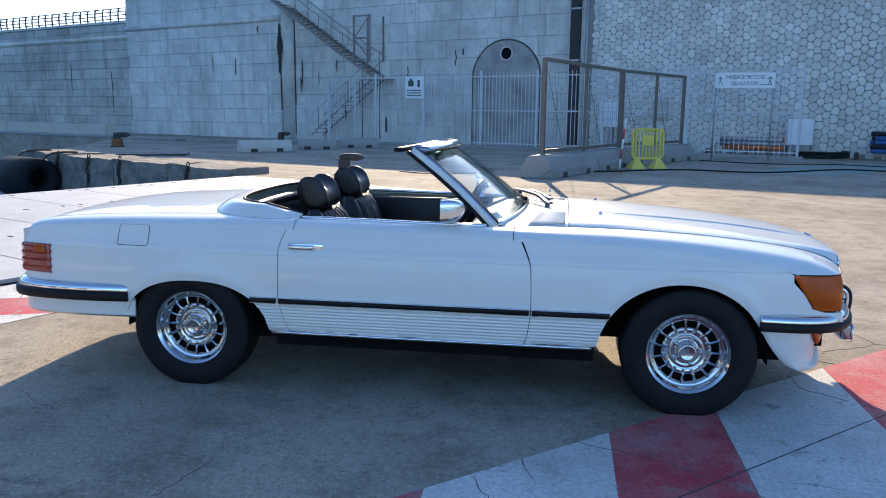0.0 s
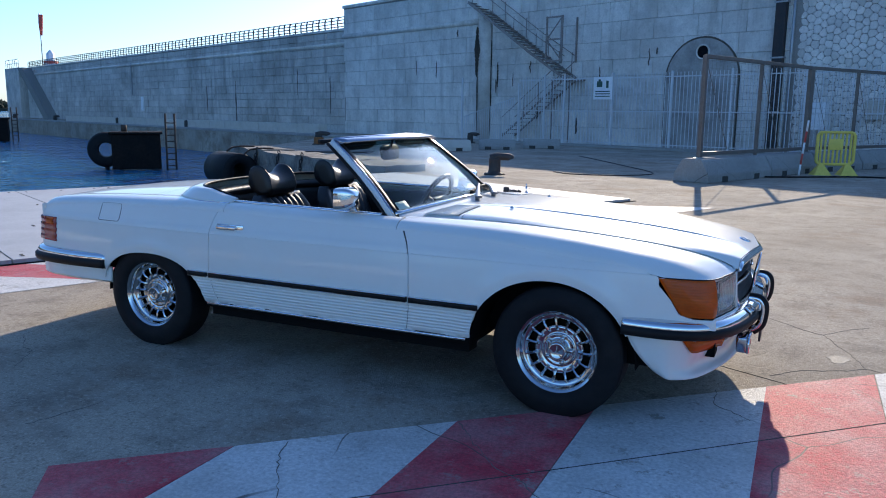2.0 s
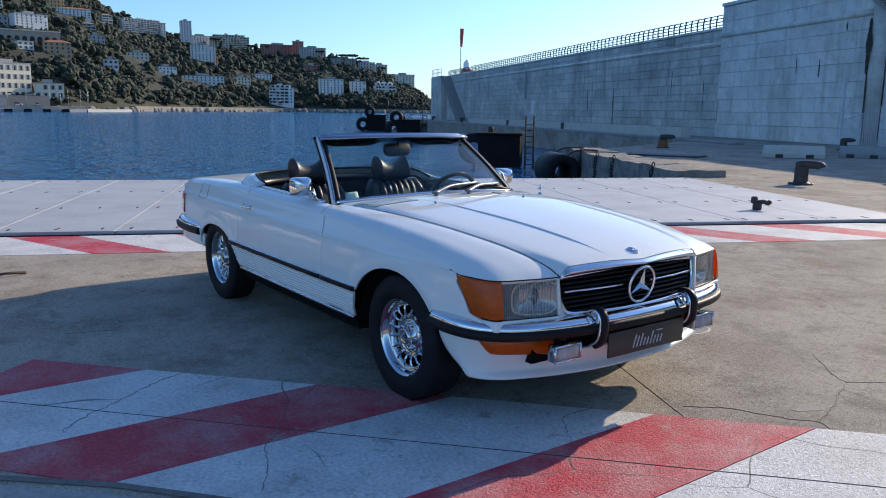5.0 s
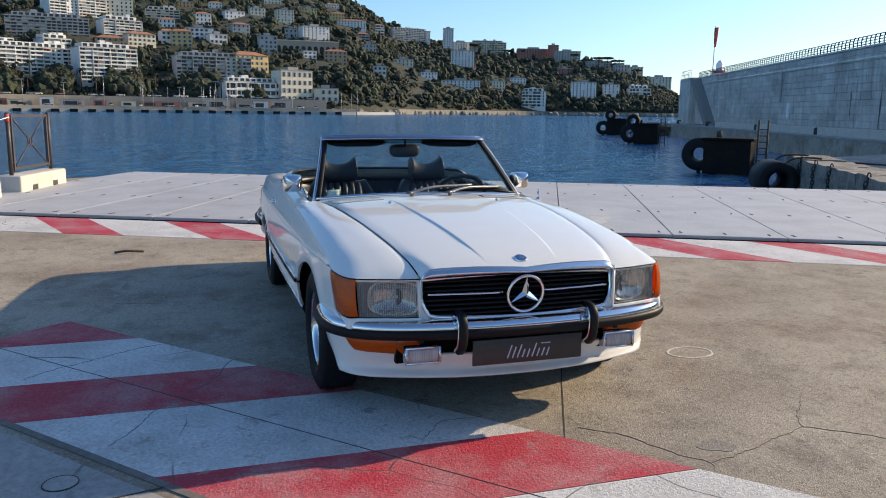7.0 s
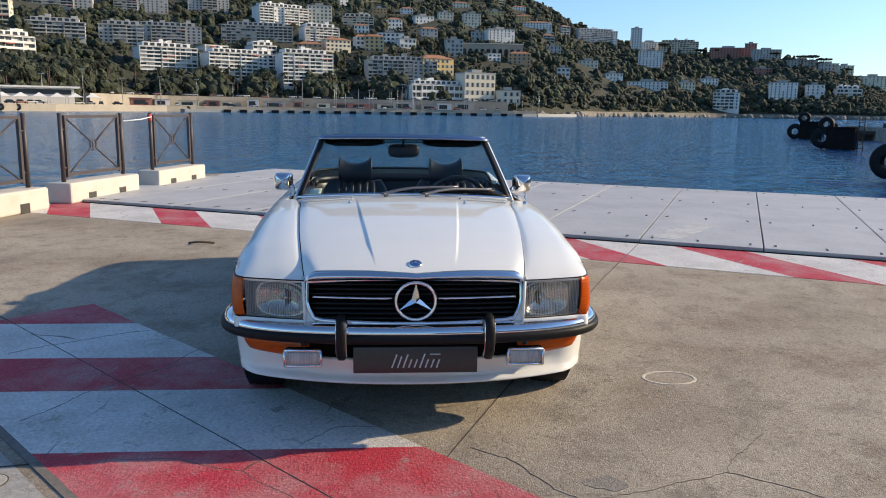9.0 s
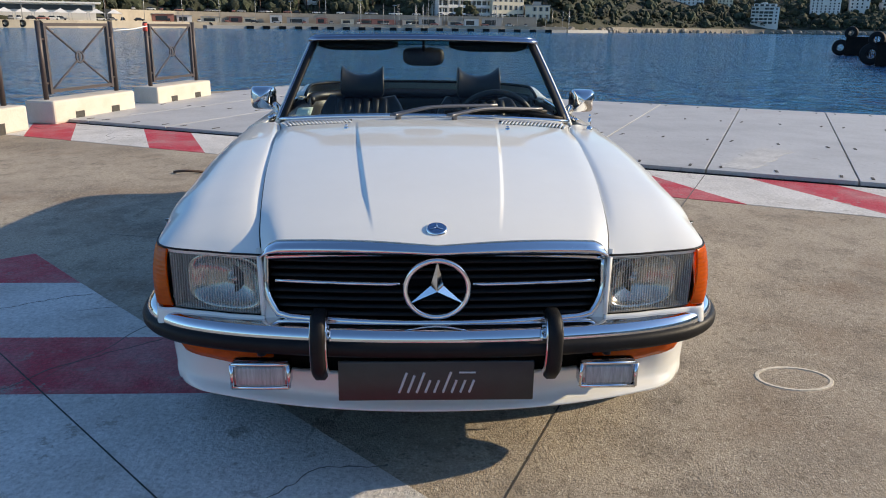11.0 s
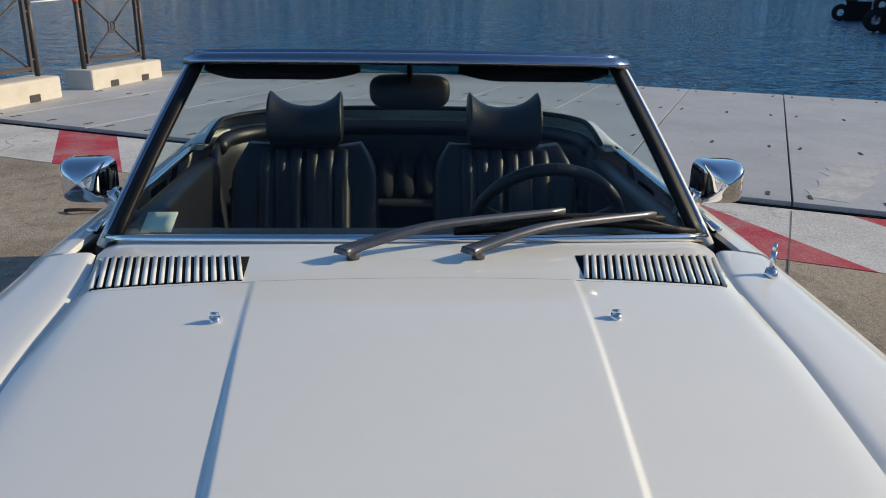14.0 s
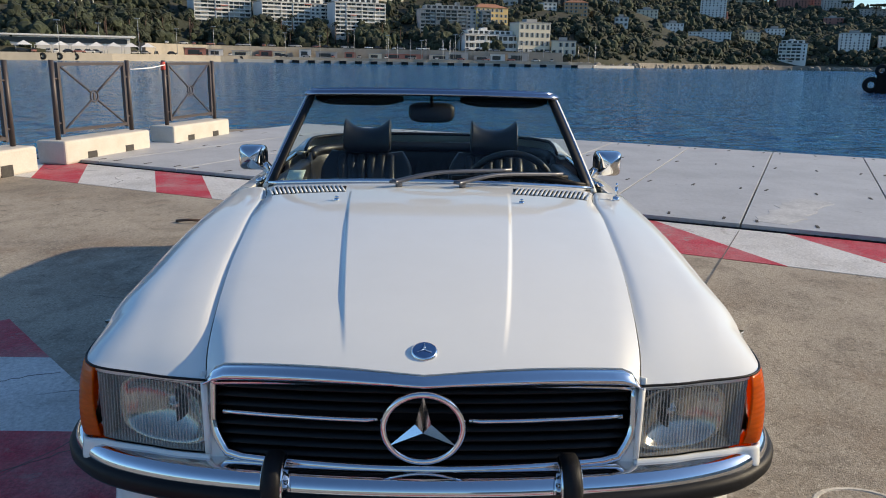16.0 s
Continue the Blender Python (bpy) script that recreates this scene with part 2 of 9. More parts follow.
M["crack"] = mat("joint_dark", (0.06, 0.055, 0.05), 0.95, grain=0.3, gscale=20)
M["steel_dark"] = mat("dark_steel", (0.035, 0.035, 0.038), 0.55, 0.3, grain=0.25, gscale=25, stain=0.4, sscale=4, tint=(0.09, 0.05, 0.035))
M["edge_stone"] = mat("quay_edge_stone", (0.27, 0.245, 0.21), 0.92, grain=0.35, gscale=14, stain=0.8, sscale=2.2, tint=(0.10, 0.09, 0.08), bump=0.03, bscale=7)
M["caisson"] = mat("caisson_black", (0.014, 0.013, 0.013), 0.7, 0.0, grain=0.3, gscale=8, stain=0.5, sscale=1.5, tint=(0.03, 0.02, 0.016), spec=0.06)
# chrome darkened and blued: the deep sky's reflection is put into the colour
M["chrome_dark"] = mat("chrome_sky_darkened", (0.34, 0.36, 0.42), 0.14, 1.0, grain=0.05, gscale=40)
M["arm"] = mat("wiper_arm_grey", (0.16, 0.16, 0.17), 0.4, 0.8, grain=0.1, gscale=40)
M["rust"] = mat("rusted_steel", (0.105, 0.066, 0.05), 0.85, 0.2, grain=0.35, gscale=18, stain=0.6, sscale=3, tint=(0.07, 0.045, 0.035))
M["bronze"] = mat("railing_brown", (0.075, 0.06, 0.058), 0.5, 0.3, grain=0.15, gscale=40)
M["stone"] = mat("ashlar_stone", (0.80, 0.76, 0.70), 0.9, grain=0.12, gscale=14, stain=0.5, sscale=0.7, tint=(0.50, 0.47, 0.43), vary=0.06, bump=0.02, bscale=9, streak=0.55)
M["stone_far"] = mat("ashlar_stone_far", (0.63, 0.59, 0.54), 0.9, grain=0.13, gscale=14, stain=0.6, sscale=0.5, tint=(0.42, 0.39, 0.35), island=0.10, bump=0.025, bscale=9, streak=0.72)
M["rubble"] = mat("rubble_stone", (0.80, 0.75, 0.69), 0.9, grain=0.14, gscale=16, stain=0.4, sscale=1.2, tint=(0.48, 0.44, 0.40), vary=0.13, bump=0.012, bscale=7, streak=0.28)
M["mortar"] = mat("mortar", (0.36, 0.335, 0.305), 0.95, grain=0.2, gscale=20, stain=0.7, sscale=1, tint=(0.24, 0.225, 0.21))
M["dampstain"] = mat("damp_stain", (0.10, 0.085, 0.07), 0.9, grain=0.3, gscale=12, stain=0.6, sscale=3, tint=(0.16, 0.13, 0.10))
M["galv"] = mat("galvanised_steel", (0.42, 0.43, 0.44), 0.45, 0.6, grain=0.1, gscale=30, stain=0.3, sscale=4)
M["stair_steel"] = mat("stair_rusting_paint", (0.27, 0.215, 0.19), 0.8, 0.1, grain=0.25, gscale=18, stain=0.7, sscale=2.5, tint=(0.36, 0.34, 0.32))
M["fence_paint"] = mat("fence_pale_grey_paint", (0.66, 0.67, 0.68), 0.5, grain=0.08, gscale=30, stain=0.3, sscale=3, tint=(0.48, 0.46, 0.43))
M["gate_brown"] = mat("gate_weathered_brown", (0.20, 0.165, 0.14), 0.6, 0.2, grain=0.2, gscale=25, stain=0.5, sscale=3, tint=(0.13, 0.095, 0.075))
M["yellow"] = mat("yellow_plastic", (0.80, 0.62, 0.12), 0.5, grain=0.1, gscale=30, stain=0.3, sscale=5)
M["signwhite"] = mat("sign_white", (0.86, 0.87, 0.88), 0.45, grain=0.04, gscale=20, stain=0.2, sscale=4)
M["signgreen"] = mat("sign_green", (0.03, 0.09, 0.075), 0.5)
M["bluepipe"] = mat("blue_pipe", (0.03, 0.16, 0.42), 0.45, grain=0.1)
M["orange"] = mat("orange_plastic", (0.65, 0.14, 0.03), 0.5, grain=0.1)
M["redwhite"] = mat("red_cloth", (0.62, 0.09, 0.07), 0.7, grain=0.1)
M["iron"] = mat("bollard_iron", (0.05, 0.048, 0.047), 0.6, 0.3, grain=0.25, gscale=20, stain=0.5, sscale=5, tint=(0.12, 0.07, 0.05), bump=0.002)


# ---- building helpers ----
def part(name, bm, material, parent=None, label="", smooth=True, keep=False):
    me = bpy.data.meshes.new(name)
    if smooth:
        for f in bm.faces:
            f.smooth = True
    bm.to_mesh(me)
    bm.free()
    me.materials.append(material)
    ob = new(name, me)
    if parent:
        ob.parent = parent
    if label:
        ob["label"] = label
    return ob


def thing(name, label, category, m=None, group="", kind=""):
    ob = new(name)
    ob.empty_display_size = 0.2
    if m is not None:
        ob.matrix_world = m
    return tagged(ob, label, category, group, kind)


def table(*pts):
    """A smooth curve through (x, y) pairs."""
    xs = np.array([p[0] for p in pts], float)
    ys = np.array([p[1] for p in pts], float)
    d = np.diff(ys) / np.diff(xs)
    s = np.concatenate(([d[0]], [0 if a * b <= 0 else 2 * a * b / (a + b) for a, b in zip(d[:-1], d[1:])], [d[-1]]))

    def f(x):
        x = min(max(x, xs[0]), xs[-1])
        i = min(int(np.searchsorted(xs, x, "right")) - 1, len(xs) - 2)
        h = xs[i + 1] - xs[i]
        t = (x - xs[i]) / h
        return float((2 * t ** 3 - 3 * t ** 2 + 1) * ys[i] + (t ** 3 - 2 * t ** 2 + t) * h * s[i]
                     + (-2 * t ** 3 + 3 * t ** 2) * ys[i + 1] + (t ** 3 - t ** 2) * h * s[i + 1])
    return f


def box(bm, x0, x1, y0, y1, z0, z1, m=None, bevel=0.0, seg=2):
    r = bmesh.ops.create_cube(bm, size=1, matrix=Matrix.Translation(((x0 + x1) / 2, (y0 + y1) / 2, (z0 + z1) / 2)) @ Matrix.Diagonal((abs(x1 - x0), abs(y1 - y0), abs(z1 - z0), 1)))
    vs = r["verts"]
    if bevel:
        es = list({e for v in vs for e in v.link_edges})
        out = bmesh.ops.bevel(bm, geom=es, offset=bevel, segments=seg, affect="EDGES", profile=0.5)
        vs = list({v for f in out["faces"] for v in f.verts} | {v for v in vs if v.is_valid})
    if m is not None:
        bmesh.ops.transform(bm, matrix=m, verts=vs)
    return vs


def rod(bm, a, b, r=0.02, n=8, r2=None):
    a, b = Vector(a), Vector(b)
    d = b - a
    m = Matrix.Translation((a + b) / 2) @ d.to_track_quat("Z", "Y").to_matrix().to_4x4()
    return bmesh.ops.create_cone(bm, cap_ends=True, segments=n, radius1=r, radius2=r if r2 is None else r2, depth=d.length, matrix=m)["verts"]


def lathe(bm, prof, n=48, axis="Y", caps=False):
    """Turns (radius, offset) pairs round an axis."""
    rings = []
    for r, h in prof:
        ring = []
        for i in range(n):
            a = 2 * math.pi * i / n
            c, s = r * math.cos(a), r * math.sin(a)
            ring.append(bm.verts.new((c, h, s) if axis == "Y" else (c, s, h) if axis == "Z" else (h, c, s)))
        rings.append(ring)
    for p, q in zip(rings, rings[1:]):
        for i in range(n):
            bm.faces.new((p[i], p[(i + 1) % n], q[(i + 1) % n], q[i]))
    if caps:
        bm.faces.new(rings[0][::-1])
        bm.faces.new(rings[-1])
    bmesh.ops.recalc_face_normals(bm, faces=bm.faces)
    return bm


def grid(bm, f, us, vs, closed_v=False):
    g = [[bm.verts.new(f(u, v)) for v in vs] for u in us]
    nv = len(vs)
    for i in range(len(us) - 1):
        for j in range(nv if closed_v else nv - 1):
            k = (j + 1) % nv
            bm.faces.new((g[i][j], g[i + 1][j], g[i + 1][k], g[i][k]))
    return g


def sweep(bm, path, section, up=Vector((0, 0, 1)), cap=True):
    """Carries a closed section of (side, up) pairs along a path."""
    pts = [Vector(p) for p in path]
    rings = []
    for i, p in enumerate(pts):
        t = (pts[min(i + 1, len(pts) - 1)] - pts[max(i - 1, 0)]).normalized()
        s = t.cross(up).normalized()
        u = s.cross(t)
        sec = section(i / (len(pts) - 1)) if callable(section) else section
        rings.append([bm.verts.new(p + s * a + u * b) for a, b in sec])
    n = len(rings[0])
    for p, q in zip(rings, rings[1:]):
        for i in range(n):
            bm.faces.new((p[i], q[i], q[(i + 1) % n], p[(i + 1) % n]))
    if cap:
        bm.faces.new(rings[0])
        bm.faces.new(rings[-1][::-1])
    bmesh.ops.recalc_face_normals(bm, faces=bm.faces)
    return bm


def circle(r, n=8):
    return [(r * math.cos(2 * math.pi * i / n), r * math.sin(2 * math.pi * i / n)) for i in range(n)]


def smooth_path(pts, n=8):
    """A rounded line through points."""
    P = [Vector(p) for p in pts]
    out = []
    for i in range(len(P) - 1):
        a, b, c, d = P[max(i - 1, 0)], P[i], P[i + 1], P[min(i + 2, len(P) - 1)]
        for k in range(n):
            t = k / n
            out.append(0.5 * (2 * b + (c - a) * t + (2 * a - 5 * b + 4 * c - d) * t * t + (3 * b - a - 3 * c + d) * t ** 3))
    return out + [P[-1]]


def lin(a, b, n):
    return [a + (b - a) * i / (n - 1) for i in range(n)]

# ---- setting: water, quay, markings ----
WATER_Z = -1.4


def setting(ob, label, category):
    return tagged(ob, label, category, kind="structure")


def water_mat():
    m = mat("sea_water", (0.005, 0.125, 0.27), 0.09, spec=0.36)
    nt, bs = nodes_of(m)
    bs.inputs["IOR"].default_value = 1.33
    tc = nt.nodes.new("ShaderNodeTexCoord")
    prev = None
    for scale, dist, det in ((0.30, 1.3, 3), (1.1, 0.7, 4), (4.0, 0.16, 3)):
        n = nt.nodes.new("ShaderNodeTexNoise")
        n.inputs["Scale"].default_value, n.inputs["Detail"].default_value = scale, det
        n.inputs["Distortion"].default_value = 0.6
        nt.links.new(tc.outputs["Object"], n.inputs["Vector"])
        b = nt.nodes.new("ShaderNodeBump")
        b.inputs["Distance"].default_value = dist
        nt.links.new(n.outputs["Fac"], b.inputs["Height"])
        if prev:
            nt.links.new(prev.outputs[0], b.inputs["Normal"])
        prev = b
    nt.links.new(prev.outputs[0], bs.inputs["Normal"])
    return m


bm = bmesh.new()
box(bm, -2600, 2600, -2600, 2600, WATER_Z - 6, WATER_Z)
setting(part("water", bm, water_mat(), smooth=False), "blue rippled harbour water reaching to the far shore", "water")

W0, UW, NW = Vector((-1.9, 29.4, 0)), Vector((-0.9187, 0.395, 0)), Vector((-0.395, -0.9187, 0))


def on_wall(u, z, out=0.0):
    """A point on the breakwater's face: metres along it, height, and distance in front."""
    return W0 + UW * u + NW * out + Vector((0, 0, z))


WALL_M = Matrix(((UW.x, NW.x, 0, W0.x), (UW.y, NW.y, 0, W0.y), (0, 0, 1, 0), (0, 0, 0, 1)))
PE, PD = Vector((0.429, 0.903, 0)), Vector((-0.903, 0.429, 0))      # ramp: along its edge, and out over the water
P0 = Vector((-4.27, 0.0, 0))                                       # a point on its landward edge


def on_ramp(a, d, z=0.0):
    return P0 + PE * a + PD * d + Vector((0, 0, z))


def prism(bm, pts, z0, z1):
    top = [bm.verts.new((p[0], p[1], z1)) for p in pts]
    bot = [bm.verts.new((p[0], p[1], z0)) for p in pts]
    n = len(pts)
    bm.faces.new(top)
    bm.faces.new(bot[::-1])
    for i in range(n):
        bm.faces.new((top[i], bot[i], bot[(i + 1) % n], top[(i + 1) % n]))
    bmesh.ops.recalc_face_normals(bm, faces=bm.faces)
    return bm


quay_outline = [(42, -16.2), (42, 12.5)] + [tuple(on_wall(u, 0, -0.5)[:2]) for u in (-40, 16, 103)] + [tuple(on_wall(u, 0, 6.2)[:2]) for u in (103, 18)] \
    + [(-15.2, 16.6), (-6.3, 11.4), (-11.55, -0.4), (-12.0, -3.1), (-11.4, -3.95)]
bm = prism(bmesh.new(), quay_outline, -4.0, 0.0)
bmesh.ops.triangulate(bm, faces=bm.faces)


def concrete_ground():
    return weathered(mat("quay_ground", (0.42, 0.36, 0.285), 0.85, grain=0.40, gscale=90, stain=0.9, sscale=0.6, tint=(0.25, 0.21, 0.165), bump=0.0065, bscale=110, spec=0.10),
                     (0.17, 0.145, 0.115), chips=0.03, spots=0.6)


setting(part("ground", bm, concrete_ground(), smooth=False), "worn brownish grey concrete quay with cracks and stains", "ground")


def clipped_strip(line_a, line_b, x0, x1, along, z, bm):
    """One painted bar between two border lines, its ends cut along a direction."""
    pts = []
    for f, k in ((line_a, x0), (line_a, x1), (line_b, x1), (line_b, x0)):
        pts.append(f(k))
    vs = [bm.verts.new((p[0], p[1], z)) for p in pts]
    bm.faces.new(vs)
    ext = bmesh.ops.extrude_face_region(bm, geom=bm.faces[:])
    bmesh.ops.translate(bm, verts=[g for g in ext["geom"] if isinstance(g, bmesh.types.BMVert)], vec=(0, 0, -0.006))
    bmesh.ops.recalc_face_normals(bm, faces=bm.faces)
    return bm


# hatched band beside the car: bars run across it, parallel to the y axis
def band_in(x):
    return (x, 0.905 * x - 1.88)


def band_out(x):
    return (x, 0.86 * x - 3.43)


band = tagged(thing("hatched_marking", "red and white hatched road marking on concrete", "road marking"), kind="structure")
edges = [(0.15 + 1.245 * k, 0.87 + 1.245 * k, 1.39 + 1.245 * k) for k in range(1, 12)]
for a, b, c in edges:
    part("white_bar", clipped_strip(band_in, band_out, a, b, None, 0.0035, bmesh.new()), M["white_line"], band, smooth=False)
    part("red_bar", clipped_strip(band_in, band_out, b, c, None, 0.0035, bmesh.new()), M["red_line"], band, smooth=False)

# the band's end, cut off at a slant: a last red triangle, and the white bar and red bar before it
for name_, m_, pts_ in (("red_bar", "red_line", [(0.145, -1.75), (-0.375, -2.21), (-0.20, -2.42), (0.145, -2.73)]),
                        ("white_bar", "white_line", [(0.15, -1.744), (0.15, -2.735), (0.457, -3.04), (0.87, -2.682), (0.87, -1.093)]),
                        ("red_bar", "red_line", [band_in(0.87), band_out(0.87), band_out(1.39), band_in(1.39)])):
    part(name_, prism(bmesh.new(), pts_, -0.0025, 0.0035), M[m_], band, smooth=False)

# hatched band along the ramp
band2 = tagged(thing("hatched_marking", "red and white hatched road marking along the steel ramp", "road marking"), kind="structure")


def ramp_in(a):
    p = on_ramp(a, -0.04)
    return (p.x, p.y)


def ramp_out(a):
    p = on_ramp(a + 1.13, -1.16 - 0.025 * max(0, min(5, a)))
    return (p.x, p.y)


red_ends = [-8.4, -6.62, -4.82, -2.97, -1.22, 0.50, 2.24, 4.05, 5.76, 7.5, 9.25]
for a, b in zip(red_ends, red_ends[1:]):
    part("red_bar", clipped_strip(ramp_in, ramp_out, a - 0.73, a, None, 0.0035, bmesh.new()), M["red_line"], band2, smooth=False)
    part("white_bar", clipped_strip(ramp_in, ramp_out, a, b - 0.73, None, 0.0035, bmesh.new()), M["white_line"], band2, smooth=False)

# slab joints
joints = tagged(thing("slab_joint", "dark open joints between concrete slabs", "joint"), kind="structure")


def joint(pts, w=0.012, z=0.0035, m="crack"):
    bm = bmesh.new()
    sweep(bm, [(*p, z - 0.002) for p in pts], [(-w, 0), (w, 0), (w, 0.0035), (-w, 0.0035)])
    part("joint", bm, M[m], joints, smooth=False)


def crack(pts, w=0.0028, z=-0.001):
    """A thin wandering crack of uneven width."""
    line = []
    for (xa, ya), (xb, yb) in zip(pts, pts[1:]):
        n = max(2, int(math.hypot(xb - xa, yb - ya) / 0.028))
        for k in range(n):
            line.append((xa + (xb - xa) * k / n + random.uniform(-0.009, 0.009), ya + (yb - ya) * k / n + random.uniform(-0.009, 0.009), z))
    line.append((*pts[-1], z))
    bm = bmesh.new()
    ws = [w * random.uniform(0.3, 1.2) for _ in line]
    sweep(bm, line, lambda k: [(-ws[round(k * (len(line) - 1))], 0), (ws[round(k * (len(line) - 1))], 0), (ws[round(k * (len(line) - 1))], 0.003), (-ws[round(k * (len(line) - 1))], 0.003)])
    part("crack", bm, M["joint_fill"], joints, smooth=False)


for w_, z_, line_ in ((0.0017, -0.0012, [(2.12, 0.23), (2.25, 0.39), (2.48, 0.50), (2.60, 0.60), (2.58, 0.72), (2.53, 0.87), (2.44, 1.12), (2.40, 1.24)]),
                      (0.0013, -0.0012, [(2.40, 1.24), (2.26, 1.34), (2.03, 1.58)]),
                      (0.0014, -0.0012, [(2.40, 1.24), (2.53, 1.43), (2.68, 1.57)]),
                      (0.0014, -0.0012, [(2.60, 0.60), (2.78, 0.50)]),
                      (0.0020, 0.002, [(0.88, -1.11), (1.18, -1.44), (1.30, -1.50), (1.42, -1.62), (1.54, -1.64), (1.77, -1.77)]),
                      (0.0024, 0.002, [(0.32, -1.62), (0.43, -1.84), (0.54, -1.98), (0.68, -2.18), (0.79, -2.27)]),
                      (0.0018, -0.001, [(-2.04, -1.06), (-1.86, -1.20), (-1.74, -1.24), (-1.56, -1.48)]),
                      (0.0018, -0.001, [(-0.82, -1.97), (-0.78, -1.78), (-0.74, -1.65)]),
                      (0.0020, 0.002, [(1.89, -0.13), (1.90, -0.35), (2.07, -0.49)])):
    crack(line_, w_, z_)


joint([(-3.4, -7.6), (1.42, -2.2), (5.0, 0.9)], 0.018, m="joint_fill")
joint([(-1.5, -4.05), (0.26, -2.42), (1.5, -1.28), (2.74, -0.14), (6.5, 3.3)], 0.0025)
joint([(4.2, -0.8), (2.74, -0.12), (1.61, 0.41), (-1.2, 1.75), (-2.9, 2.62)], 0.0025, 0.0005)
joint([(3.2, -6.0), (2.2, -1.5)], 0.003)
joint([(-1.2, 1.754), (-2.9, 2.624)], 0.004, 0.004, m="joint_fill")

# outer slab, paler, beyond the band
bm = bmesh.new()
prism(bm, [(-3.4, -7.3), (1.47, -2.24), (6.5, 2.1), (12, -2), (6, -8.2)], -0.02, 0.002)
setting(part("pavement", bm, M["slab"], smooth=False), "pale grey concrete slab beyond the hatched band", "pavement")

# steel ramp plates
ramp = tagged(thing("ferry_ramp", "grey painted steel ramp of wide plates at the quay edge", "ramp"), kind="structure")
for i in range(-5, 8):
    a0 = 0.42 + 1.27 * i
    bm = bmesh.new()
    p = [on_ramp(a0 + 0.008, 0), on_ramp(a0 + 1.262, 0), on_ramp(a0 + 1.262, 6.35), on_ramp(a0 + 0.008, 6.35)]
    if a0 + 1.27 > 9.6:
        break
    prism(bm, p, -0.06, 0.045)
    bmesh.ops.bevel(bm, geom=bm.edges[:], offset=0.002, segments=1, affect="EDGES")
    part("plate", bm, M["plate_steel"], ramp, smooth=False)
    # slots are not cut: dark strips on the plate hold their shade
    for d in (0.18, 2.1, 4.2, 6.1):
        for s in (0.12, 0.62, 1.12):
            bm = bmesh.new()
            c = on_ramp(a0 + s + random.uniform(-0.02, 0.02), d, 0.046)
            box(bm, -0.055, 0.055, -0.012, 0.012, 0, 0.004, m=Matrix.Translation(c) @ Matrix.Rotation(math.atan2(PD.y, PD.x) + random.uniform(-0.2, 0.2), 4, "Z"))
            part("slot", bm, M["crack"], ramp, smooth=False)
# black strip laid on the ground as the shade along the ramp's edge
bm = bmesh.new()
prism(bm, [on_ramp(-5.9, -0.045), on_ramp(9.4, -0.045), on_ramp(9.4, 0.004), on_ramp(-5.9, 0.004)], -0.02, 0.010)
part("edge_gap", bm, M["seam"], ramp, "black strip for the shaded gap along the ramp's hinge edge", smooth=False)
# worn white paint left on one plate: ragged brush strokes
bm = bmesh.new()
q0, q1 = Vector((-3.05, 2.95, 0)), Vector((-4.25, 3.9, 0))
sd = Vector((0.62, 0.78, 0))
rim = [q0.lerp(q1, k) - sd * random.uniform(0.13, 0.22) for k in lin(0, 1, 16)] + [q0.lerp(q1, k) + sd * random.uniform(0.13, 0.22) for k in lin(1, 0, 16)]
prism(bm, rim, 0.0445, 0.0475)
part("worn_paint", bm, weathered(mat("faded_white_paint", (0.52, 0.51, 0.49), 0.7, grain=0.2, gscale=30, stain=0.7, sscale=4, tint=(0.38, 0.37, 0.36)), (0.34, 0.335, 0.33), chips=0.08), ramp, "patch of worn white paint", smooth=False)
# pale ring left on the ground
bm = bmesh.new()
sweep(bm, [(1.30 + 0.10 * math.cos(a), 1.41 + 0.14 * math.sin(a), 0.0) for a in lin(0, 2 * math.pi, 33)], [(-0.009, 0), (0.009, 0), (0.006, 0.003), (-0.006, 0.003)], cap=False)
tagged(part("ring_mark", bm, mat("pale_dust", (0.60, 0.54, 0.45), 0.9, grain=0.3, gscale=60, stain=0.6, sscale=8, tint=(0.46, 0.41, 0.34)), smooth=False), "faint whitish ring mark on the concrete", "mark", kind="structure")
bm = bmesh.new()
prism(bm, [(2.47 + (0.055 + 0.012 * math.sin(3 * a) + 0.006 * math.sin(7 * a)) * math.cos(a), 0.72 + (0.085 + 0.014 * math.sin(2 * a)) * math.sin(a)) for a in lin(0, 2 * math.pi, 37)[:-1]], -0.01, 0.0015)
tagged(part("oil_spot", bm, mat("oil_darkened_concrete", (0.21, 0.185, 0.155), 0.7, grain=0.4, gscale=90, stain=0.8, sscale=14, tint=(0.31, 0.27, 0.22), bump=0.006, bscale=110), smooth=False), "small dark oil spot on the concrete", "stain", kind="structure")
bm = bmesh.new()
prism(bm, [on_ramp(-5.9, 0.02), on_ramp(9.35, 0.02), on_ramp(9.35, 6.3), on_ramp(-5.9, 6.3)], -1.0, -0.005)
part("ramp_frame", bm, M["steel_dark"], ramp, smooth=False)

bm = bmesh.new()
prism(bm, [(4.9, 15.8), (8.9, 20.6), (14.0, 22.6), (16.0, 19.5), (9.0, 17.4), (7.0, 15.4)], -0.01, 0.003)
setting(part("painted_patch", bm, weathered(mat("faded_green_paint", (0.20, 0.30, 0.26), 0.85, grain=0.25, gscale=25, stain=0.8, sscale=0.5, tint=(0.33, 0.31, 0.27)), (0.36, 0.32, 0.26), chips=0.06), smooth=False), "faded green paint worn off the concrete", "marking")

# ---- breakwater wall ----
rng = random.Random(7)
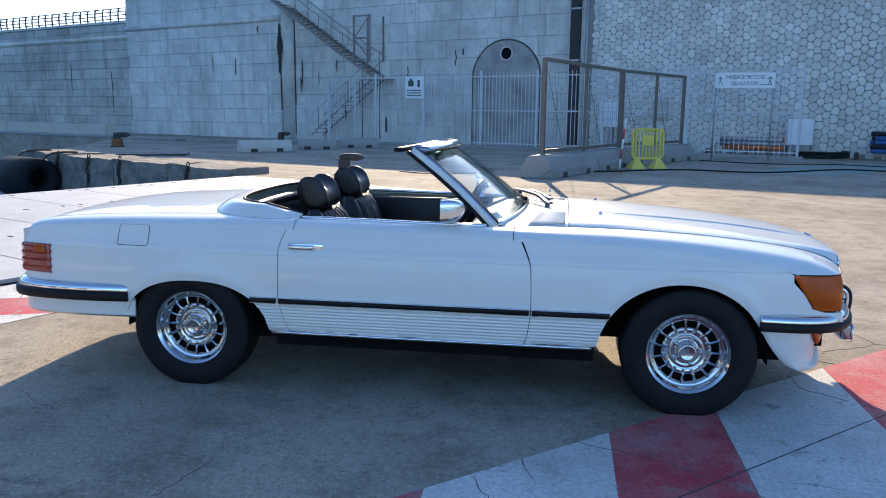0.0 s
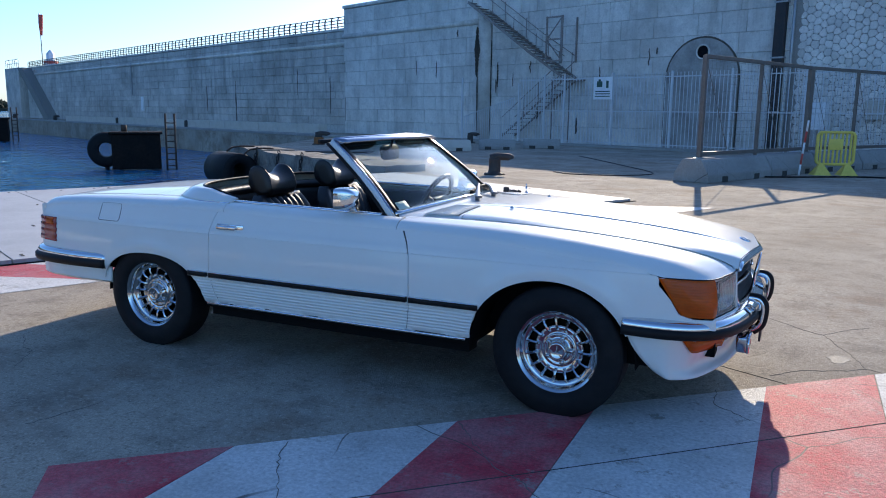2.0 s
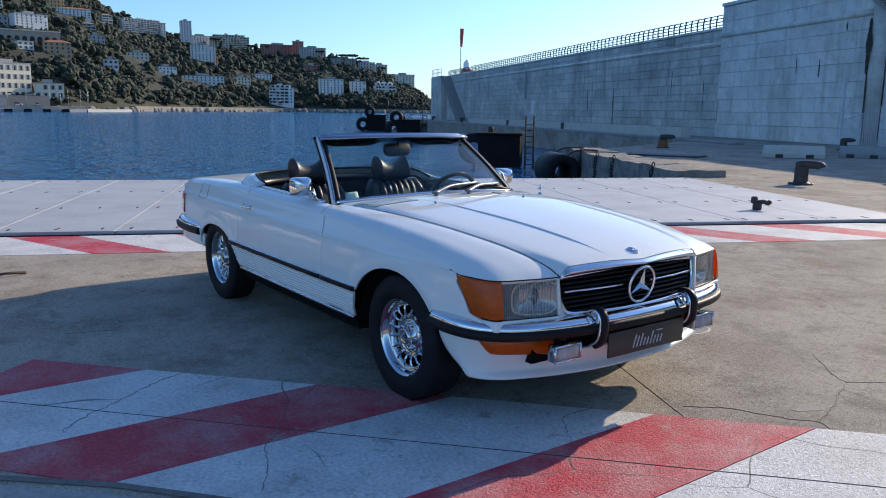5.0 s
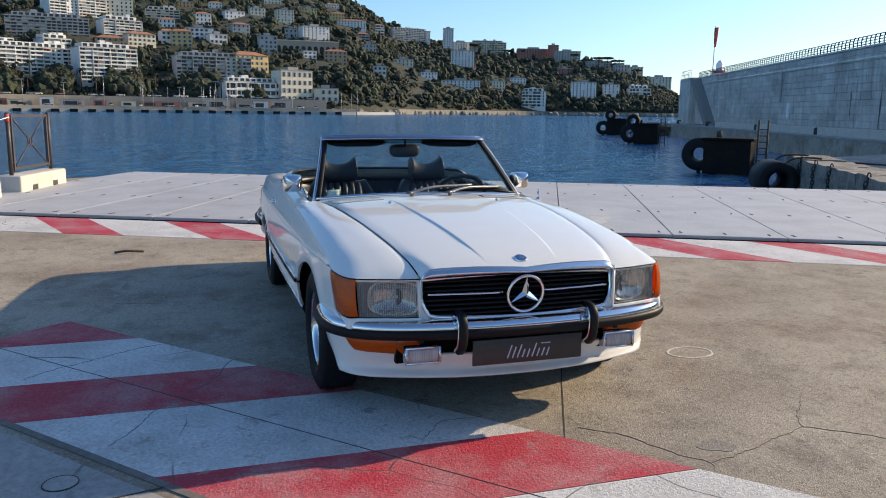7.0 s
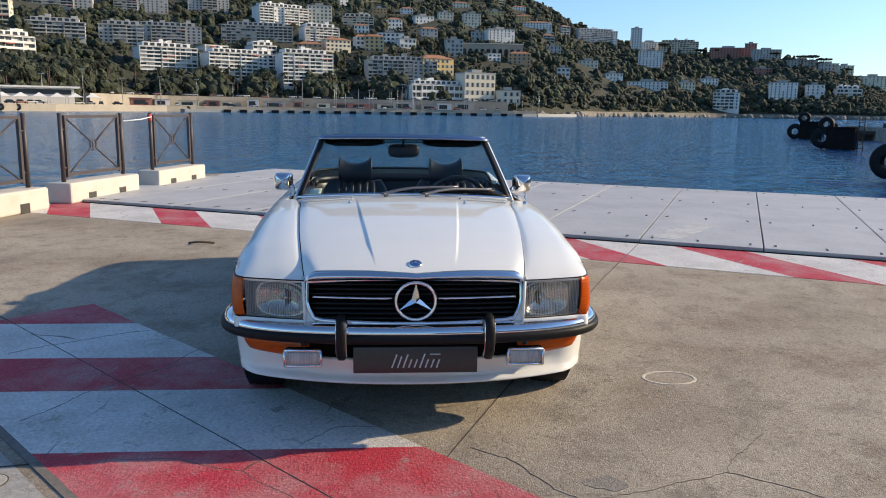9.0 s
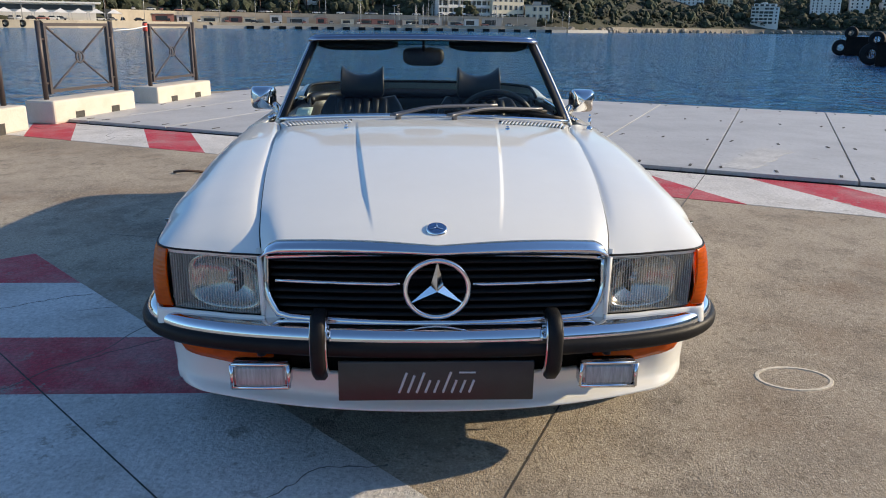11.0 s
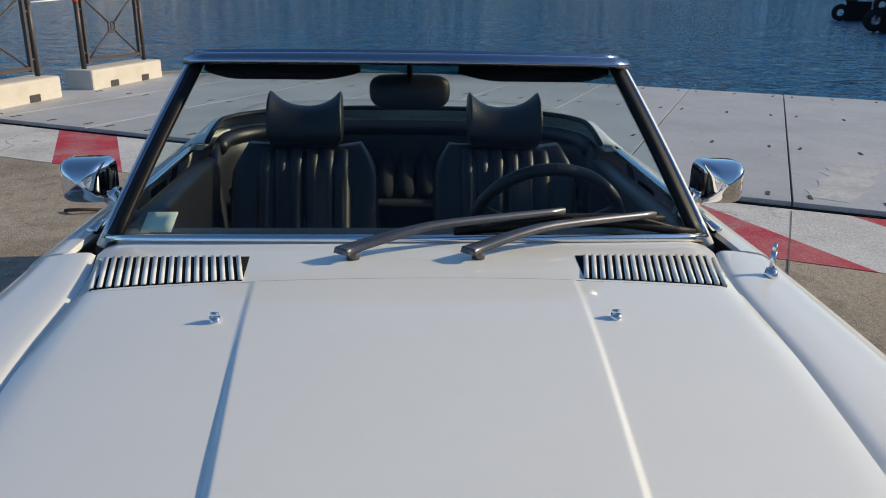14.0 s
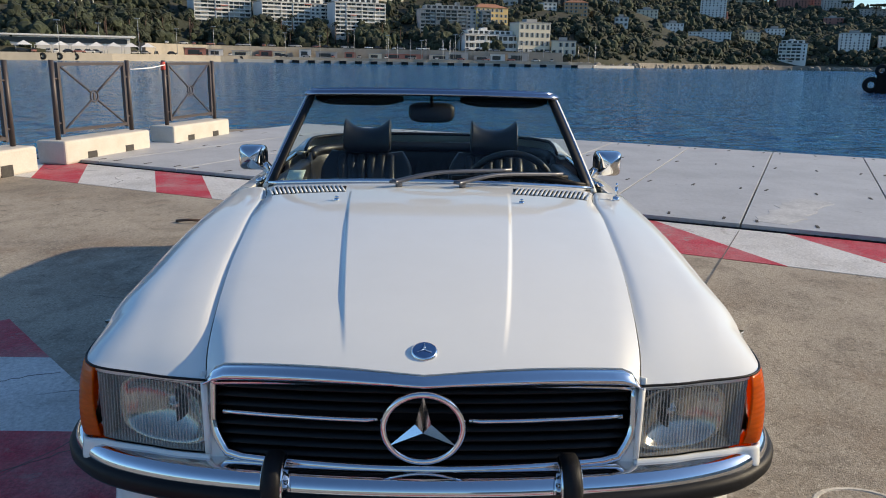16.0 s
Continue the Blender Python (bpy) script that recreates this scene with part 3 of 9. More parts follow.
bw = thing("wall_breakwater", "tall weathered ashlar stone breakwater wall in shade", "wall", WALL_M, kind="structure")


def wall_box(u0, u1, o0, o1, z0, z1, name, m, parent=None, label="", bevel=0.0):
    bm = bmesh.new()
    box(bm, u0, u1, o0, o1, z0, z1, bevel=bevel)
    return part(name, bm, m, parent or bw, label, smooth=False)


wall_box(-60, 12.3, -4.5, 0, -1.5, 7.25, "core", M["mortar"])
wall_box(12.3, 24.3, -4.5, 0.55, -1.5, 7.65, "core", M["mortar"])
wall_box(24.3, 104, -4.5, 0.45, -3.5, 6.35, "core", M["mortar"])


def block_mesh(w, h, d, dz):
    """A dressed block with worn, chamfered arrises, its back in the wall."""
    bm = bmesh.new()
    c = 0.012
    f = [bm.verts.new(p) for p in ((c, d, c), (w - c, d + dz, c), (w - c, d, h - c), (c, d + dz, h - c))]
    b = [bm.verts.new(p) for p in ((0, d - 0.03, 0), (w, d - 0.03, 0), (w, d - 0.03, h), (0, d - 0.03, h))]
    r = [bm.verts.new(p) for p in ((0, -0.02, 0), (w, -0.02, 0), (w, -0.02, h), (0, -0.02, h))]
    bm.faces.new(f)
    for p, q in ((f, b), (b, r)):
        for i in range(4):
            bm.faces.new((p[i], p[(i + 1) % 4], q[(i + 1) % 4], q[i]))
    bmesh.ops.recalc_face_normals(bm, faces=bm.faces)
    return bm


blocks_far = []
shared = {}
n_near = 0
for u0, u1, top, base in ((-3.6, 12.28, 7.2, 0.0), (12.32, 24.28, 7.6, 0.55), (24.32, 97.4, 6.3, 0.45)):
    z, row = 0.0 if u0 < 20 else -0.1, 0
    while z < top - 0.3:
        h = rng.choice((0.66, 0.72, 0.78, 0.84)) if u0 < 20 else rng.choice((0.45, 0.52, 0.6))
        h = min(h, top - z)
        u = u0 - rng.uniform(0, 0.5)
        while u < u1:
            w = round(rng.choice((0.9, 1.2, 1.45, 1.8)) * (1.0 if u0 > 20 else 1.15), 3)
            a, b = max(u, u0), min(u + w, u1)
            if b - a > 0.15:
                key = (round(b - a, 2), round(h, 2), rng.randint(0, 1))
                if u0 < 20 and n_near < 290:
                    if key not in shared:
                        bm = block_mesh(b - a - 0.007, h - 0.007, 0.030, rng.uniform(-0.006, 0.006))
                        me = bpy.data.meshes.new("stone_block")
                        bm.to_mesh(me)
                        bm.free()
                        me.materials.append(M["stone"])
                        shared[key] = me
                    ob = new("stone_block", shared[key])
                    ob.parent = bw
                    ob.location = (a + 0.0035, base + rng.uniform(-0.005, 0.004), z + 0.0035)
                    n_near += 1
                else:
                    blocks_far.append((a + 0.006, b - 0.006, base, z + 0.006, z + h - 0.006))
            u += w
        z += h
        row += 1
verts, faces = [], []
for a, b, o, z0, z1 in blocks_far:
    n = len(verts)
    d, c = rng.uniform(0.02, 0.06), 0.03
    verts += [(a, o, z0), (b, o, z0), (b, o, z1), (a, o, z1), (a + c, o + d, z0 + c), (b - c, o + d, z0 + c), (b - c, o + d, z1 - c), (a + c, o + d, z1 - c)]
    faces += [(n + 4, n + 5, n + 6, n + 7)] + [(n + i, n + (i + 1) % 4, n + 4 + (i + 1) % 4, n + 4 + i) for i in range(4)]
me = bpy.data.meshes.new("far_stone_blocks")
me.from_pydata(verts, [], faces)
me.materials.append(M["stone_far"])
ob = tagged(new("far_stone_blocks", me), "weathered ashlar blocks of the far wall", kind="stuff")
ob.parent = bw

# irregular stones right of the downpipe, laid as jittered six-sided pieces
hexr = 0.158
pts = {}


def corner(i, j, k):
    """Corner k of cell (i, j), shared with its neighbours."""
    cx, cz = i * hexr * 1.5, j * hexr * 1.732 + (i % 2) * hexr * 0.866
    a = math.pi / 3 * k
    x, z = cx + hexr * math.cos(a), cz + hexr * math.sin(a)
    key = (round(x / 0.02), round(z / 0.02))
    best = next((q for q in ((key[0] + dx, key[1] + dz) for dx in (-1, 0, 1) for dz in (-1, 0, 1)) if q in pts), None)
    if best is None:
        pts[key] = (x + rng.uniform(-0.052, 0.052), z + rng.uniform(-0.048, 0.048))
        best = key
    return pts[best]


stone_verts, stone_faces, n_obj = [], [], 0
for i in range(0, 108):
    for j in range(0, 28):
        hexa = [corner(i, j, k) for k in range(6)]
        poly = []
        for k in range(6):
            p0, p1, p2 = hexa[k - 1], hexa[k], hexa[(k + 1) % 6]
            c0 = rng.uniform(0.12, 0.30)
            poly += [(p1[0] + (q[0] - p1[0]) * c0, p1[1] + (q[1] - p1[1]) * c0) for q in (p0, p2)]
        cx, cz = sum(p[0] for p in poly) / 12, sum(p[1] for p in poly) / 12
        if cz > 7.0:
            continue
        sh = rng.uniform(0.86, 0.93)
        d = rng.uniform(0.03, 0.05)
        outer = [(cx + (p[0] - cx) * (sh + 0.06), cz + (p[1] - cz) * (sh + 0.06)) for p in poly]
        inner = [(cx + (p[0] - cx) * sh * 0.90, cz + (p[1] - cz) * sh * 0.90) for p in poly]
        v = [(-(x - cx), 0.0, z - cz) for x, z in outer] + [(-(x - cx), d * 0.75, z - cz) for x, z in outer] + [(-(x - cx), d, z - cz) for x, z in inner]
        f = [tuple(range(24, 36))] + [(a + q, a + (q + 1) % 12, a + 12 + (q + 1) % 12, a + 12 + q) for a in (0, 12) for q in range(12)]
        at = (-3.75 - 0.3 - cx, 0.0, cz + 0.1)
        if n_obj < 300 and i < 34 and j < 10:
            me = bpy.data.meshes.new("wall_stone")
            me.from_pydata(v, [], f)
            me.materials.append(M["rubble"])
            ob = new("wall_stone", me)
            ob.parent, ob.location = bw, at
            n_obj += 1
        else:
            n = len(stone_verts)
            stone_verts += [(p[0] + at[0], p[1], p[2] + at[2]) for p in v]
            stone_faces += [tuple(q + n for q in t) for t in f]
me = bpy.data.meshes.new("far_wall_stones")
me.from_pydata(stone_verts, [], stone_faces)
me.materials.append(mat("rubble_stone_far", (0.79, 0.74, 0.68), 0.9, grain=0.14, gscale=16, stain=0.4, sscale=1.2, tint=(0.48, 0.44, 0.40), island=0.14, bump=0.012, bscale=7, streak=0.28))
ob = tagged(new("far_wall_stones", me), "irregular rubble stones of the wall", kind="stuff")
ob.parent = bw

# cornice, coping, string course
for u0, u1, z, o, r in ((12.3, 24.3, 5.95, 0.60, 0.14), (24.3, 97.4, 5.55, 0.50, 0.10)):
    bm = bmesh.new()
    sweep(bm, [(u0, o, z), ((u0 + u1) / 2, o, z), (u1, o, z)], circle(r, 12))
    part("cornice", bm, M["stone"], bw, "rounded stone string course")
wall_box(12.2, 24.35, -4.6, 0.66, 7.62, 7.80, "coping", M["stone"], bevel=0.02)
wall_box(24.3, 104.1, -4.6, 0.56, 6.33, 6.48, "coping", M["stone"], bevel=0.02)
wall_box(-60, 12.2, -4.6, 0.10, 7.22, 7.40, "coping", M["stone"], bevel=0.02)
bm = bmesh.new()
lathe(bm, [(0.56, -0.1), (0.56, 7.6)], 24, "Z", caps=True)
bmesh.ops.translate(bm, verts=bm.verts, vec=(12.45, 0.02, 0))
part("rounded_corner", bm, M["stone"], bw, "rounded stone corner")

# walled-up arch with a round port
bm = bmesh.new()
arch = [(-1.6, 0.0)] + [(-1.6 * math.cos(a), 2.85 + 1.6 * math.sin(a)) for a in lin(0, math.pi, 33)] + [(1.6, 0.0)]
vs = [bm.verts.new((-0.1 + x, 0.075, z)) for x, z in arch]
fc = bm.faces.new(vs)
ex = bmesh.ops.extrude_face_region(bm, geom=[fc])
bmesh.ops.translate(bm, verts=[v for v in ex["geom"] if isinstance(v, bmesh.types.BMVert)], vec=(0, -0.1, 0))
bmesh.ops.recalc_face_normals(bm, faces=bm.faces)
arch_ob = part("arch_infill", bm, mat("patchy_render", (0.42, 0.40, 0.375), 0.9, grain=0.15, gscale=12, stain=1.0, sscale=0.9, tint=(0.22, 0.205, 0.19), bump=0.01, bscale=8), bw, "patchy rendered infill of an arch", smooth=False)
bm = bmesh.new()
sweep(bm, [(-0.1 + x * 1.015, 0.06, z if z == 0 else 2.85 + (z - 2.85) * 1.015) for x, z in arch], circle(0.04, 6), up=Vector((0, 1, 0)))
part("arch_edge", bm, M["dampstain"], bw, "dark joint round the arch")
bm = bmesh.new()
lathe(bm, [(0.30, 0.06), (0.30, 0.12), (0.25, 0.13), (0.24, 0.09)], 32, "Y")
bmesh.ops.translate(bm, verts=bm.verts, vec=(-0.12, 0, 3.9))
port = part("port_ring", bm, M["stone"], bw, "round stone port ring")
# the port's inner shade is a flat black disc
bm = bmesh.new()
lathe(bm, [(0.245, 0.095), (0.0005, 0.09)], 32, "Y")
bmesh.ops.translate(bm, verts=bm.verts, vec=(-0.12, 0, 3.9))
part("port_opening", bm, M["seam"], bw, "black disc for the shade in the round port")

# damp streaks on the stones, each with a ragged outline
for i, (u, z, h, w) in enumerate(((12.35, 3.2, 2.5, 0.22), (12.3, 0.4, 2.9, 0.06), (11.85, 0.2, 5.9, 0.055), (11.37, 2.7, 1.25, 0.10), (11.48, 2.4, 0.7, 0.05), (10.3, 2.7, 0.66, 0.06), (9.16, 3.3, 0.6, 0.05), (8.65, 1.1, 0.6, 0.10), (6.19, 0.45, 0.75, 0.10), (4.96, 2.95, 0.55, 0.045), (2.4, 3.45, 0.72, 0.05), (2.03, 3.9, 0.28, 0.05),
                                  (15.5, 3.2, 0.9, 0.05), (17.2, 3.4, 0.8, 0.04), (13.84, 5.3, 0.35, 0.06), (26.0, 1.2, 2.4, 0.06), (30.0, 2.4, 1.8, 0.06), (39.0, 0.4, 3.2, 0.09), (44.0, 1.2, 2.2, 0.07))):
    bm = bmesh.new()
    o = 0.053 if u < 12.3 else 0.606 if u < 24.3 else 0.515
    if 12.0 < u < 13:
        o = 0.60
    n = 40
    L, R = [], []
    for k in range(n + 1):
        t = k / n
        ww = w * (0.15 + 0.85 * math.sin(t * math.pi) ** 0.5) * max(0.3, 0.6 + 0.5 * noise.noise((i * 3.1, t * h * 1.1, 0)) + 0.45 * noise.noise((i, t * h * 11, 2)))
        c = u + 0.05 * noise.noise((i, t * 3, 4))
        L.append(bm.verts.new((c - abs(ww) - 0.01, o, z + h * t)))
        R.append(bm.verts.new((c + abs(ww) + 0.01, o, z + h * t)))
    for k in range(n):
        bm.faces.new((L[k], R[k], R[k + 1], L[k + 1]))
    bmesh.ops.solidify(bm, geom=bm.faces[:], thickness=0.004)
    part("damp_streak", bm, M["dampstain"], bw, "dark damp streak", smooth=False)

# downpipe duct
dp = thing("downpipe", "broad dark steel duct fixed to the wall", "pipe", WALL_M)
bm = bmesh.new()
box(bm, -3.45, -3.05, 0.05, 0.28, 0.1, 7.3, bevel=0.03)
part("duct", bm, M["steel_dark"], dp, smooth=False)
for z in (1.5, 3.5, 5.5):
    bm = bmesh.new()
    box(bm, -3.50, -3.0, 0.05, 0.30, z, z + 0.06)
    part("clamp", bm, M["galv"], dp, smooth=False)
bm = bmesh.new()
rod(bm, (-3.72, 0.15, 0), (-3.72, 0.15, 7.3), 0.05, 10)
part("conduit", bm, M["galv"], dp)

# railing along the breakwater's crest
rail = thing("crest_railing", "long steel railing on the crest of the breakwater", "railing", WALL_M)
us = lin(24.6, 97, 100)
for u in us:
    bm = bmesh.new()
    sweep(bm, smooth_path([(u, 0.30, 6.45), (u, 0.33, 6.85), (u, 0.28, 7.16), (u, 0.20, 7.24)], 3), [(-0.032, -0.032), (0.032, -0.032), (0.032, 0.032), (-0.032, 0.032)], up=Vector((1, 0, 0)))
    part("post", bm, M["steel_dark"], rail, smooth=False)
for o, z in ((0.33, 6.62), (0.335, 6.82), (0.31, 7.02), (0.22, 7.22)):
    bm = bmesh.new()
    rod(bm, (24.6, o, z), (97, o, z), 0.028, 6)
    part("rail", bm, M["steel_dark"], rail)

# head of the breakwater: end tower, ramp stair, windsock, beacon
wall_box(97.5, 104.5, -6.0, 1.4, -3.0, 6.5, "end_block", M["stone_far"], label="stone block at the head of the breakwater", bevel=0.05)
# the stair's shade is put into its darker stone colour
bm = bmesh.new()
v = [bm.verts.new(p) for p in ((95.0, 0.5, 6.4), (97.2, 0.5, 6.4), (86.5, 0.5, -0.2), (84.3, 0.5, -0.2), (95.0, 1.6, 6.4), (97.2, 1.6, 6.4), (86.5, 1.6, -0.2), (84.3, 1.6, -0.2))]
for f in ((0, 1, 2, 3), (7, 6, 5, 4), (0, 4, 5, 1), (1, 5, 6, 2), (2, 6, 7, 3), (3, 7, 4, 0)):
    bm.faces.new([v[i] for i in f])
bmesh.ops.recalc_face_normals(bm, faces=bm.faces)
part("end_stair", bm, mat("shaded_stair_stone", (0.24, 0.23, 0.21), 0.9, grain=0.2, gscale=8), bw, "steep stone stair up to the crest", smooth=False)
ws = thing("windsock", "red and white windsock hanging from a mast", "windsock", WALL_M)
bm = bmesh.new()
rod(bm, (97.0, -1.5, 6.4), (97.0, -1.5, 13.6), 0.07, 10, 0.05)
part("mast", bm, M["galv"], ws)
bm = bmesh.new()
lathe(bm, [(0.30, 0), (0.27, -0.9), (0.21, -1.8), (0.15, -2.6)], 14, "Z")
for vv in bm.verts:
    vv.co.x += -0.35 * max(0, 1 + vv.co.z / 1.5) + 0.06 * math.sin(vv.co.z * 4)
bmesh.ops.translate(bm, verts=bm.verts, vec=(96.7, -1.5, 13.3))
bmesh.ops.solidify(bm, geom=bm.faces[:], thickness=0.01)
part("sock", bm, M["redwhite"], ws, "limp red cloth sock")
bcn = thing("beacon", "small red and white harbour beacon", "beacon", WALL_M)
bm = bmesh.new()
lathe(bm, [(0.9, 6.4), (0.8, 7.4), (0.5, 7.5), (0.5, 8.3), (0.1, 8.8)], 14, "Z", caps=True)
bmesh.ops.translate(bm, verts=bm.verts, vec=(95.2, -2.0, 0))
part("tower", bm, M["signwhite"], bcn)
bm = bmesh.new()
lathe(bm, [(0.84, 6.9), (0.83, 7.35)], 14, "Z", caps=True)
bmesh.ops.translate(bm, verts=bm.verts, vec=(95.2, -2.0, 0))
part("red_ring", bm, M["redwhite"], bcn)
er = thing("head_railing", "steel railing on the head of the breakwater", "railing", WALL_M)
for u in lin(97.8, 104.3, 8):
    bm = bmesh.new()
    rod(bm, (u, 1.25, 6.5), (u, 1.25, 7.6), 0.03, 6)
    part("post", bm, M["galv"], er)
for z in (7.05, 7.58):
    bm = bmesh.new()
    rod(bm, (97.8, 1.25, z), (104.3, 1.25, z), 0.03, 6)
    part("rail", bm, M["galv"], er)

# plates fixed on the far face
for u, z, w, h in ((57.5, 1.2, 0.5, 1.3), (60.2, 2.7, 0.12, 3.0)):
    wall_box(u, u + w, 0.5, 0.62, z, z + h, "wall_plate", M["signwhite"] if w > 0.2 else M["galv"], label="small plate on the far wall")

# low parapet and kerb on the quay before the wall
pw = thing("low_parapet", "low pale concrete parapet on the quay before the breakwater", "parapet", WALL_M, kind="structure")
for i in range(20):
    bm = bmesh.new()
    box(bm, 20.5 + 2.3 * i, 22.77 + 2.3 * i, 4.4, 5.0, -0.02, 0.62 + rng.uniform(-0.02, 0.02), bevel=0.03)
    part("parapet_block", bm, M["barrier"], pw, smooth=False)
wall_box(13.5, 103, 5.7, 6.25, 0.0, 0.14, "quay_kerb", M["slab"], pw, bevel=0.03)

# quay edge ledge with rubber fenders
led = thing("quay_ledge", "rough concrete edge blocks at the basin", "quay edge", kind="structure")
LA, LB = Vector((-15.2, 16.6, 0)), Vector((-6.4, 11.45, 0))
LD = (LB - LA).normalized()
LN = Vector((LD.y, -LD.x, 0))
lm = Matrix(((LD.x, LN.x, 0, LA.x), (LD.y, LN.y, 0, LA.y), (0, 0, 1, 0), (0, 0, 0, 1)))
led.matrix_world = lm
for a, b in ((0, 2.6), (2.65, 5.2), (5.25, 7.7), (7.75, 10.1)):
    bm = bmesh.new()
    box(bm, a, b, -1.1, 0.05, -3.0, 0.14 + rng.uniform(-0.03, 0.03))
    bmesh.ops.subdivide_edges(bm, edges=bm.edges[:], cuts=11, use_grid_fill=True)
    for v in bm.verts:
        q = v.co * 1.9 + Vector((a, 0, 3))
        v.co += 0.085 * Vector((noise.noise(q) * 0.3, noise.noise(q + Vector((9, 0, 0))), 0.6 * noise.noise(q + Vector((0, 9, 0)))))
    part("edge_block", bm, M["edge_stone"], led, smooth=False)
for a in (1.5,):
    fd = thing("rubber_fender", "large black rubber tube fender hung on the quay edge", "fender", group="quay fenders")
    fd.matrix_world = lm
    bm = bmesh.new()
    lathe(bm, [(0.28, -0.95), (0.52, -0.95), (0.56, -0.9), (0.56, 0.9), (0.52, 0.95), (0.28, 0.95), (0.28, -0.95)], 32, "X")
    bmesh.ops.translate(bm, verts=bm.verts, vec=(a, 0.62, -0.50))
    part("tube", bm, M["tyre"], fd)
    for s in (-0.8, 0.8):
        bm = bmesh.new()
        sweep(bm, smooth_path([(a + s, -0.5, 0.19), (a + s, 0.0, 0.2), (a + s, 0.35, 0.12), (a + s, 0.62, -0.2)], 4), circle(0.03, 6))
        part("chain", bm, M["rust"], fd, "rusty chain")

# chains lashed over the quay edge
for a in (2.3, 4.0, 5.6, 8.6):
    ch = thing("mooring_chain", "rusty iron chain hung over the quay edge", "chain", lm, "quay edge chains")
    for k in range(9):
        bm = bmesh.new()
        c = Vector((a + 0.03 * math.sin(k * 1.3), 0.03 + 0.06 * min(k / 2, 1), 0.16 - 0.09 * k))
        path = [(0.035 * math.cos(q), 0, 0.075 * math.sin(q)) if k % 2 else (0, 0.035 * math.cos(q), 0.075 * math.sin(q)) for q in lin(0, 2 * math.pi, 11)]
        sweep(bm, [c + Vector(p) for p in path], circle(0.016, 5), cap=False, up=Vector((0.3, 0.9, 0.2)))
        part("link", bm, M["steel_dark"], ch)

# ---- mooring dolphins ----
def dolphin(at, size, ang, tyres):
    d = thing("mooring_dolphin", "black steel mooring dolphin with hung tyre fenders and a ladder", "dolphin", Matrix.Translation(at) @ Matrix.Rotation(ang, 4, "Z"), "mooring dolphins")
    w, h = size
    bm = bmesh.new()
    box(bm, -w / 2, w / 2, -1.1, 1.1, 0.05, h, bevel=0.04)
    part("caisson", bm, M["caisson"], d, smooth=False)
    bm = bmesh.new()
    box(bm, -w / 2 - 0.1, w / 2 + 0.1, -1.2, 1.2, h, h + 0.1, bevel=0.02)
    part("deck", bm, M["caisson"], d, smooth=False)
    bm = bmesh.new()
    rod(bm, (-w / 4, 0, h + 0.1), (-w / 4, 0, h + 0.4), 0.13, 12)
    part("bollard", bm, M["rust"], d)
    for i, (tx, tz, r) in enumerate(tyres):
        bm = bmesh.new()
        lathe(bm, [(r * 0.42, -0.42), (r * 0.85, -0.5), (r * 0.97, -0.36), (r, 0.0), (r * 0.97, 0.36), (r * 0.85, 0.5), (r * 0.42, 0.42), (r * 0.38, 0), (r * 0.42, -0.42)], 36, "Y")
        bmesh.ops.translate(bm, verts=bm.verts, vec=(tx, -0.5, tz))
        part("tyre", bm, M["tyre"], d, "large black tyre fender")
        bm = bmesh.new()
        rod(bm, (tx, -0.5, 0.0 if tz < h else tz - r), (tx, -0.5, tz - r * 0.4), 0.09, 8)
        part("pile", bm, M["steel_dark"], d)
    for x in (w / 2 + 0.25, w / 2 + 0.65):
        bm = bmesh.new()
        rod(bm, (x, -0.9, -0.4), (x, -0.9, h + 0.95), 0.045, 8)
        part("ladder_rail", bm, M["rust"], d)
    for k in range(9):
        bm = bmesh.new()
        z = -0.1 + (h + 0.9) * k / 9
        rod(bm, (w / 2 + 0.25, -0.9, z), (w / 2 + 0.65, -0.9, z), 0.025, 6)
        part("rung", bm, M["rust"], d)
    bm = bmesh.new()
    for y in (-0.9, 0.9):
        for x in (-w / 2 + 0.2, w / 2 - 0.2):
            rod(bm, (x, y, -4), (x, y, 0.1), 0.2, 10)
    part("piles", bm, M["steel_dark"], d)
    return d


dolphin((-26.2, 23.0, WATER_Z), (2.1, 1.62), radians(45), ((-1.3, 0.92, 0.80),))
dolphin((-58.0, 38.5, WATER_Z), (2.1, 1.8), radians(52), ((-1.45, 0.95, 0.88), (-1.2, 2.1, 0.62)))
dolphin((-84.0, 50.5, WATER_Z), (2.4, 2.0), radians(55), ((-1.7, 0.9, 0.9), (-0.8, 2.5, 0.7)))
lt = thing("landing_stage", "low dark landing stage at the head of the breakwater", "landing stage", WALL_M)
bm = bmesh.new()
box(bm, 84, 104, 5.5, 9.5, -0.7, -0.3, bevel=0.04)
part("deck", bm, M["rust"], lt, smooth=False)
for u in (86, 92, 98):
    bm = bmesh.new()
    rod(bm, (u, 9.0, -5), (u, 9.0, -0.3), 0.2, 10)
    part("pile", bm, M["steel_dark"], lt)

# ---- the car: x forward, y to its left, wheelbase 2.46 m ----
car = thing("convertible_car", "white classic open two-seat convertible with chrome trim parked on the quay", "car")
AX_F, AX_R, HUB_Z = 1.235, -1.23, 0.30

